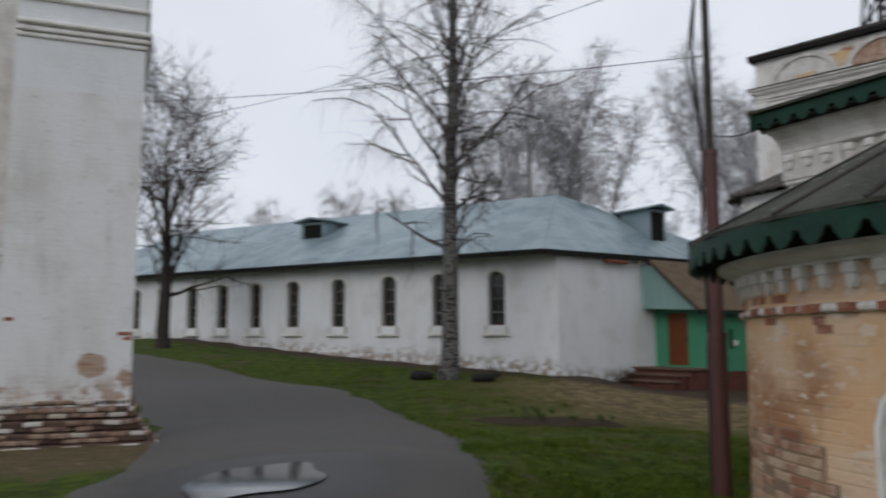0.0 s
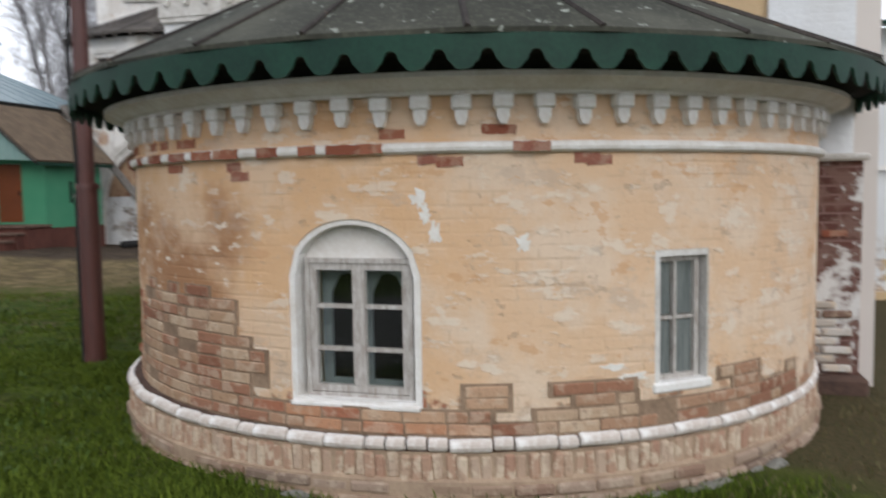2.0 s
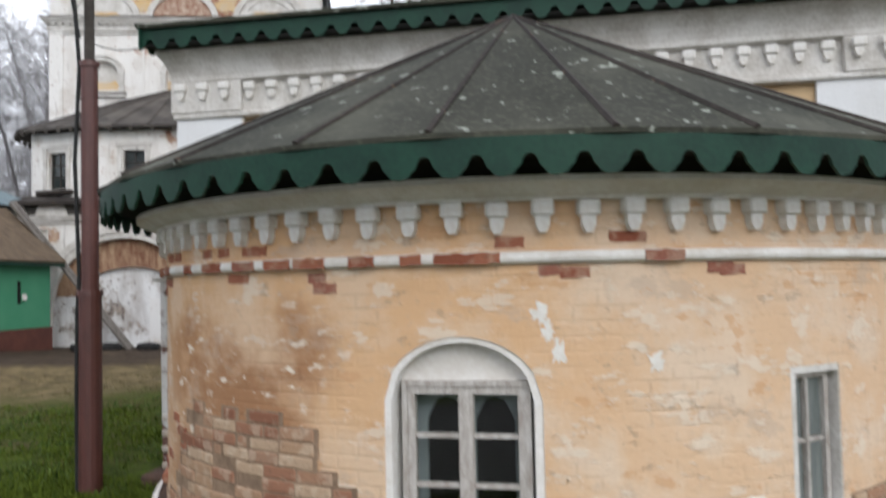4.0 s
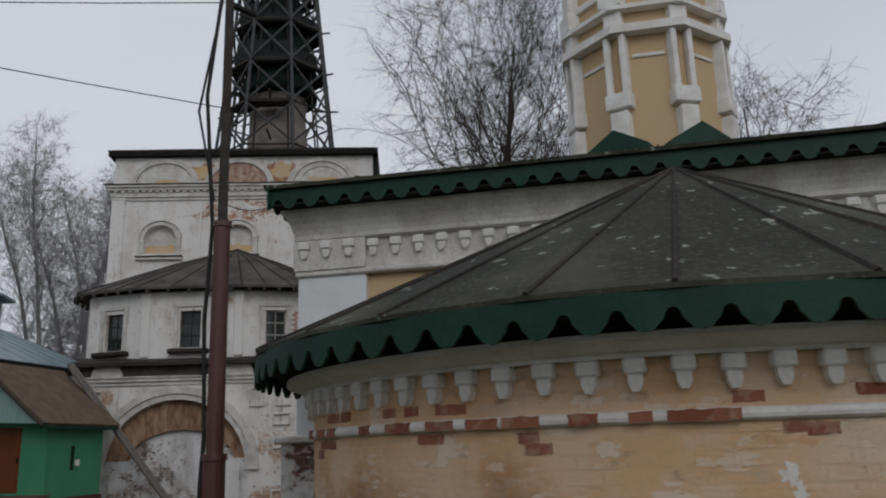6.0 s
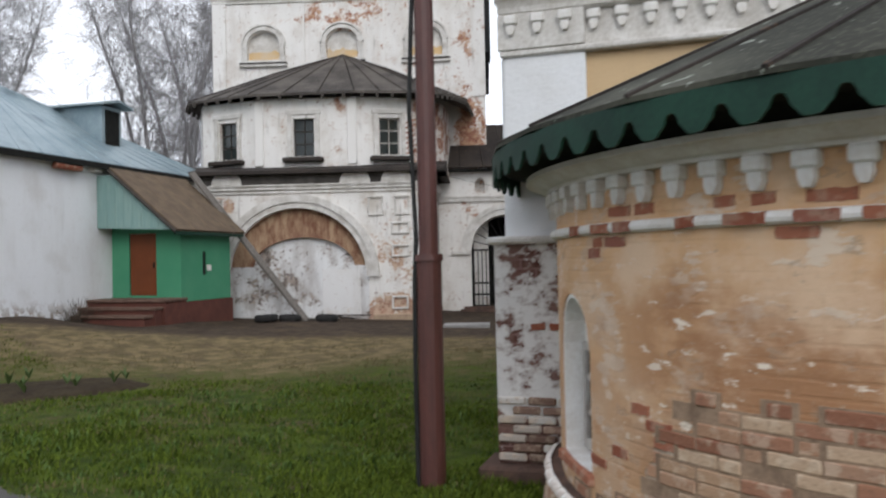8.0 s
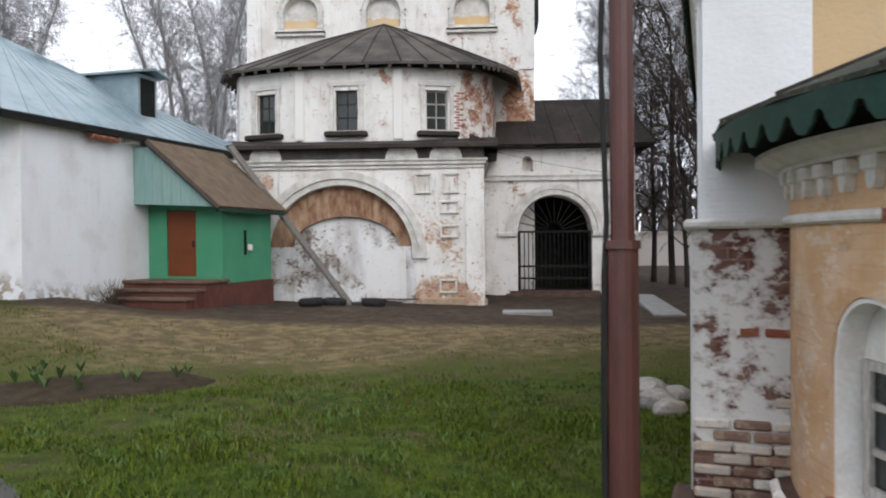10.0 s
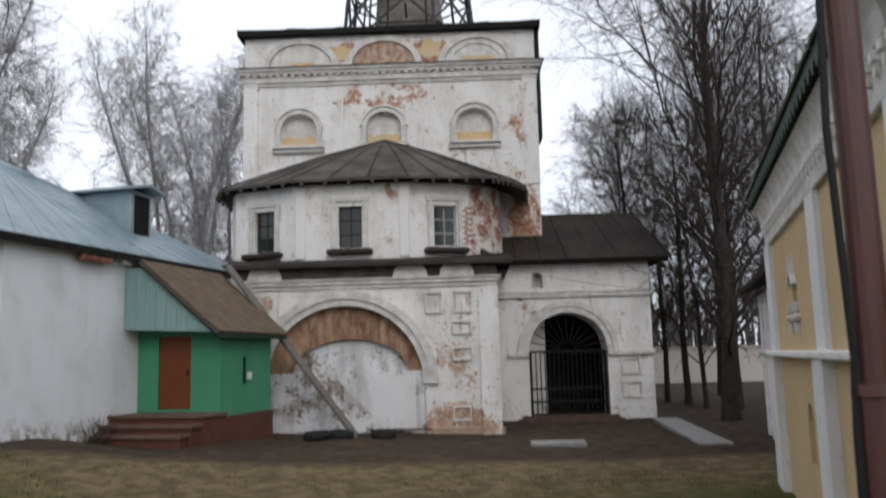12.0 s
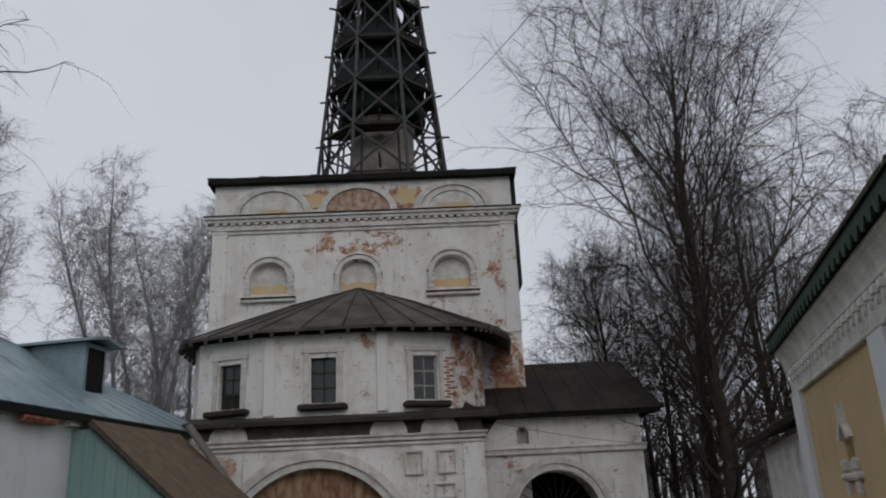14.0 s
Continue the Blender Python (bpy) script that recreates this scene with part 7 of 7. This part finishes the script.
def shrub(x, y, r, seed):
    rs = np.random.RandomState(seed)
    v, f = [], []
    for i in range(90):
        d = rs.normal(0, 1, 3)
        d[2] = abs(d[2]) + 0.4
        d /= np.linalg.norm(d)
        pts, rad = grow(rs, (rs.normal(0, r * 0.2), rs.normal(0, r * 0.2), -0.1), d, r * (0.7 + 0.6 * rs.rand()), 0.009, 4, 0.2, 0.0)
        tube_arrays(v, f, pts, rad, 3)
    me = bpy.data.meshes.new("shrub")
    me.from_pydata(v, [], f)
    me.materials.append(SHRUB)
    ob = new("shrub", me)
    ob.matrix_world = pose(x, y, land(x, y))
    return tagged(ob, "low dry brown shrub against the white wall", "shrub", group="dry shrubs")


for x, y, r, s in ((5.6, 27.8, 0.7, 1), (6.1, 28.0, 0.6, 2), (1.1, 25.0, 0.5, 3), (-0.4, 25.8, 0.5, 4)):
    shrub(x, y, r, s)


# ---- grass, flower bed ----
def on_road(x, y):
    for a, b in zip(ROAD, ROAD[1:]):
        t = max(0.0, min(1.0, ((x - a[0]) * (b[0] - a[0]) + (y - a[1]) * (b[1] - a[1])) / ((b[0] - a[0]) ** 2 + (b[1] - a[1]) ** 2)))
        if math.hypot(x - a[0] - t * (b[0] - a[0]), y - a[1] - t * (b[1] - a[1])) < a[2] + t * (b[2] - a[2]) - 0.05:
            return True
    return False


inv_church = CHURCH.inverted()


def blocked(x, y):
    p = inv_church @ Vector((x, y, 0))
    if p.y > -0.1 and p.x > -0.1 or math.hypot(p.x - AX, p.y - AY) < 3.4:
        return True
    return on_road(x, y)


def blades(name, seed, count, area, size, material, label, want, broad=1.0):
    rs = np.random.RandomState(seed)
    v, f = [], []
    x0, x1, y0, y1 = area
    for i in range(count):
        x, y = x0 + (x1 - x0) * rs.rand(), y0 + (y1 - y0) * rs.rand()
        if blocked(x, y) or rs.rand() > want(x, y):
            continue
        z = land(x, y) - 0.01
        lush = 0.95 + 0.9 * noise.noise(Vector((x * 1.3, y * 1.3, 9.0)))
        for k in range(7):
            a = rs.rand() * 6.283
            h = size * (0.45 + 0.8 * rs.rand()) * lush
            bx, by = x + rs.normal(0, 0.09), y + rs.normal(0, 0.09)
            w = (0.004 + 0.003 * rs.rand()) * broad
            dx, dy = math.cos(a), math.sin(a)
            lean = h * (0.3 + 0.7 * rs.rand())
            n = len(v)
            v += [(bx - dy * w, by + dx * w, z), (bx + dy * w, by - dx * w, z), (bx + dx * lean * 0.4 + dy * w * 0.7, by + dy * lean * 0.4 - dx * w * 0.7, z + h * 0.7),
                  (bx + dx * lean * 0.4 - dy * w * 0.7, by + dy * lean * 0.4 + dx * w * 0.7, z + h * 0.7), (bx + dx * lean, by + dy * lean, z + h)]
            f += [(n, n + 1, n + 2, n + 3), (n + 3, n + 2, n + 4)]
    me = bpy.data.meshes.new(name)
    me.from_pydata(v, [], f)
    me.materials.append(material)
    return tagged(new(name, me), label, "grass", kind="stuff")


def patchy(x, y):
    fade = (15.5 - (0.42 * x + 0.91 * y) + 4 * noise.noise(Vector((x * 0.5, y * 0.5, 2.0)))) / 5.0
    return max(0.0, min(1.0, fade + 0.4)) * (0.65 + 1.1 * noise.noise(Vector((x * 0.8, y * 0.8, 0.3))))


def strawy(x, y):
    at = 0.42 * x + 0.91 * y
    return 0.75 * max(0.0, min(1.0, (at - 11) / 4)) * max(0.0, min(1.0, (23.5 - at) / 3))


blades("grass", 1, 42000, (-1, 9, 4, 18), 0.06, GRASS, "short green spring grass", patchy)
blades("grass", 2, 6000, (1.2, 5.5, 3.0, 11), 0.075, GRASS, "longer green grass round the apse", lambda x, y: 0.9)
WEED = grass_material("weed_leaves", (0.035, 0.070, 0.012), (0.10, 0.145, 0.045))
blades("weeds", 6, 2600, (0, 7.5, 6.5, 16), 0.07, WEED, "scattered broad-leaved weeds in the lawn", lambda x, y: 0.25 + 1.3 * noise.noise(Vector((x * 1.7, y * 1.7, 6.0))), 2.6)
blades("dead_grass", 7, 5200, (-1, 8, 5, 17), 0.05, GRASS_DRY, "dead straw lying among the green grass", lambda x, y: 0.12 + 1.2 * noise.noise(Vector((x * 0.9, y * 0.9, 12.0))))
blades("dry_grass", 3, 9000, (-1, 14, 9.5, 23), 0.045, GRASS_DRY, "flattened dry straw-coloured grass", strawy)
blades("grass", 4, 9000, (-9, 3, 14, 27), 0.06, GRASS, "green grass along the lane", lambda x, y: 0.45 + 0.9 * noise.noise(Vector((x * 0.5, y * 0.5, 4))))
blades("dry_grass", 5, 3000, (3.5, 12, -3, 4), 0.06, GRASS_DRY, "trodden brownish grass", lambda x, y: 0.6)

bed_x, bed_y = 1.9, 18.0
bm = bmesh.new()
ringv = []
for r, h in ((1.0, -0.05), (0.85, 0.06), (0.5, 0.10), (0.0, 0.11)):
    ringv.append([bm.verts.new((1.9 * r * math.cos(a * 0.2618) * (1 + 0.32 * noise.noise(Vector((a, r, 0)))), 1.05 * r * math.sin(a * 0.2618) * (1 + 0.32 * noise.noise(Vector((a, r, 5)))), h + 0.02 * noise.noise(Vector((a * 2, r * 9, 0))))) for a in range(24)])
for a, b in zip(ringv, ringv[1:]):
    for i in range(24):
        bm.faces.new((a[i], a[(i + 1) % 24], b[(i + 1) % 24], b[i]))
bmesh.ops.remove_doubles(bm, verts=bm.verts, dist=0.001)
SOIL = simple("dug_soil", (0.060, 0.046, 0.026), (0.030, 0.021, 0.015), 0.95, 6, bump=0.9, dist=0.04)
bed = part("flower_bed", bm, SOIL)
bed.matrix_world = pose(bed_x, bed_y, land(bed_x, bed_y) - 0.02, 0, 0, -10)
tagged(bed, "round bed of dark dug soil in the lawn", "flower bed")
rs = np.random.RandomState(9)
LEAF = simple("young_leaves", (0.05, 0.085, 0.02), (0.085, 0.12, 0.045), 0.6, 4)
for k in range(14):
    x, y = bed_x + rs.normal(0, 0.8), bed_y + rs.normal(0, 0.45)
    bm = bmesh.new()
    for i in range(9):
        a, h = rs.rand() * 6.28, 0.08 + 0.12 * rs.rand()
        d = Vector((math.cos(a), math.sin(a), 0))
        s = Vector((-d.y, d.x, 0)) * 0.022
        prism(bm, [-s * 0.5, s * 0.5, d * h * 0.4 + s + Vector((0, 0, h * 0.7)), d * h * 0.7 + Vector((0, 0, h)), d * h * 0.4 - s + Vector((0, 0, h * 0.7))], lambda p, q: p + Vector((0, 0, 0.004 * q)))
    ob = part("young_plant", bm, LEAF)
    ob.matrix_world = pose(x, y, land(x, y) + 0.08)
    tagged(ob, "tuft of young green leaves in the soil bed", "plant", group="bed plants")
STONE = simple("pale_rubble", (0.40, 0.38, 0.35), (0.22, 0.20, 0.18), 0.9, 5, bump=0.6)
for k, (x, y, s) in enumerate(((8.0, 13.3, 0.22), (7.6, 13.1, 0.3), (7.2, 12.7, 0.26), (8.3, 13.6, 0.18), (7.0, 12.4, 0.2), (7.9, 12.9, 0.2))):
    bm = bmesh.new()
    bmesh.ops.create_icosphere(bm, subdivisions=2, radius=s)
    for v in bm.verts:
        v.co = Vector((v.co.x * 1.2, v.co.y * 0.9, v.co.z * 0.7)) * (1 + 0.3 * noise.noise(v.co * 4 + Vector((k, 0, 0))))
    rock = part("stone", bm, STONE)
    rock.matrix_world = pose(x, y, land(x, y) + s * 0.25, 0, 0, 40 * k)
    tagged(rock, "rough pale stone lying by the church wall", "stone", group="stones by the wall")
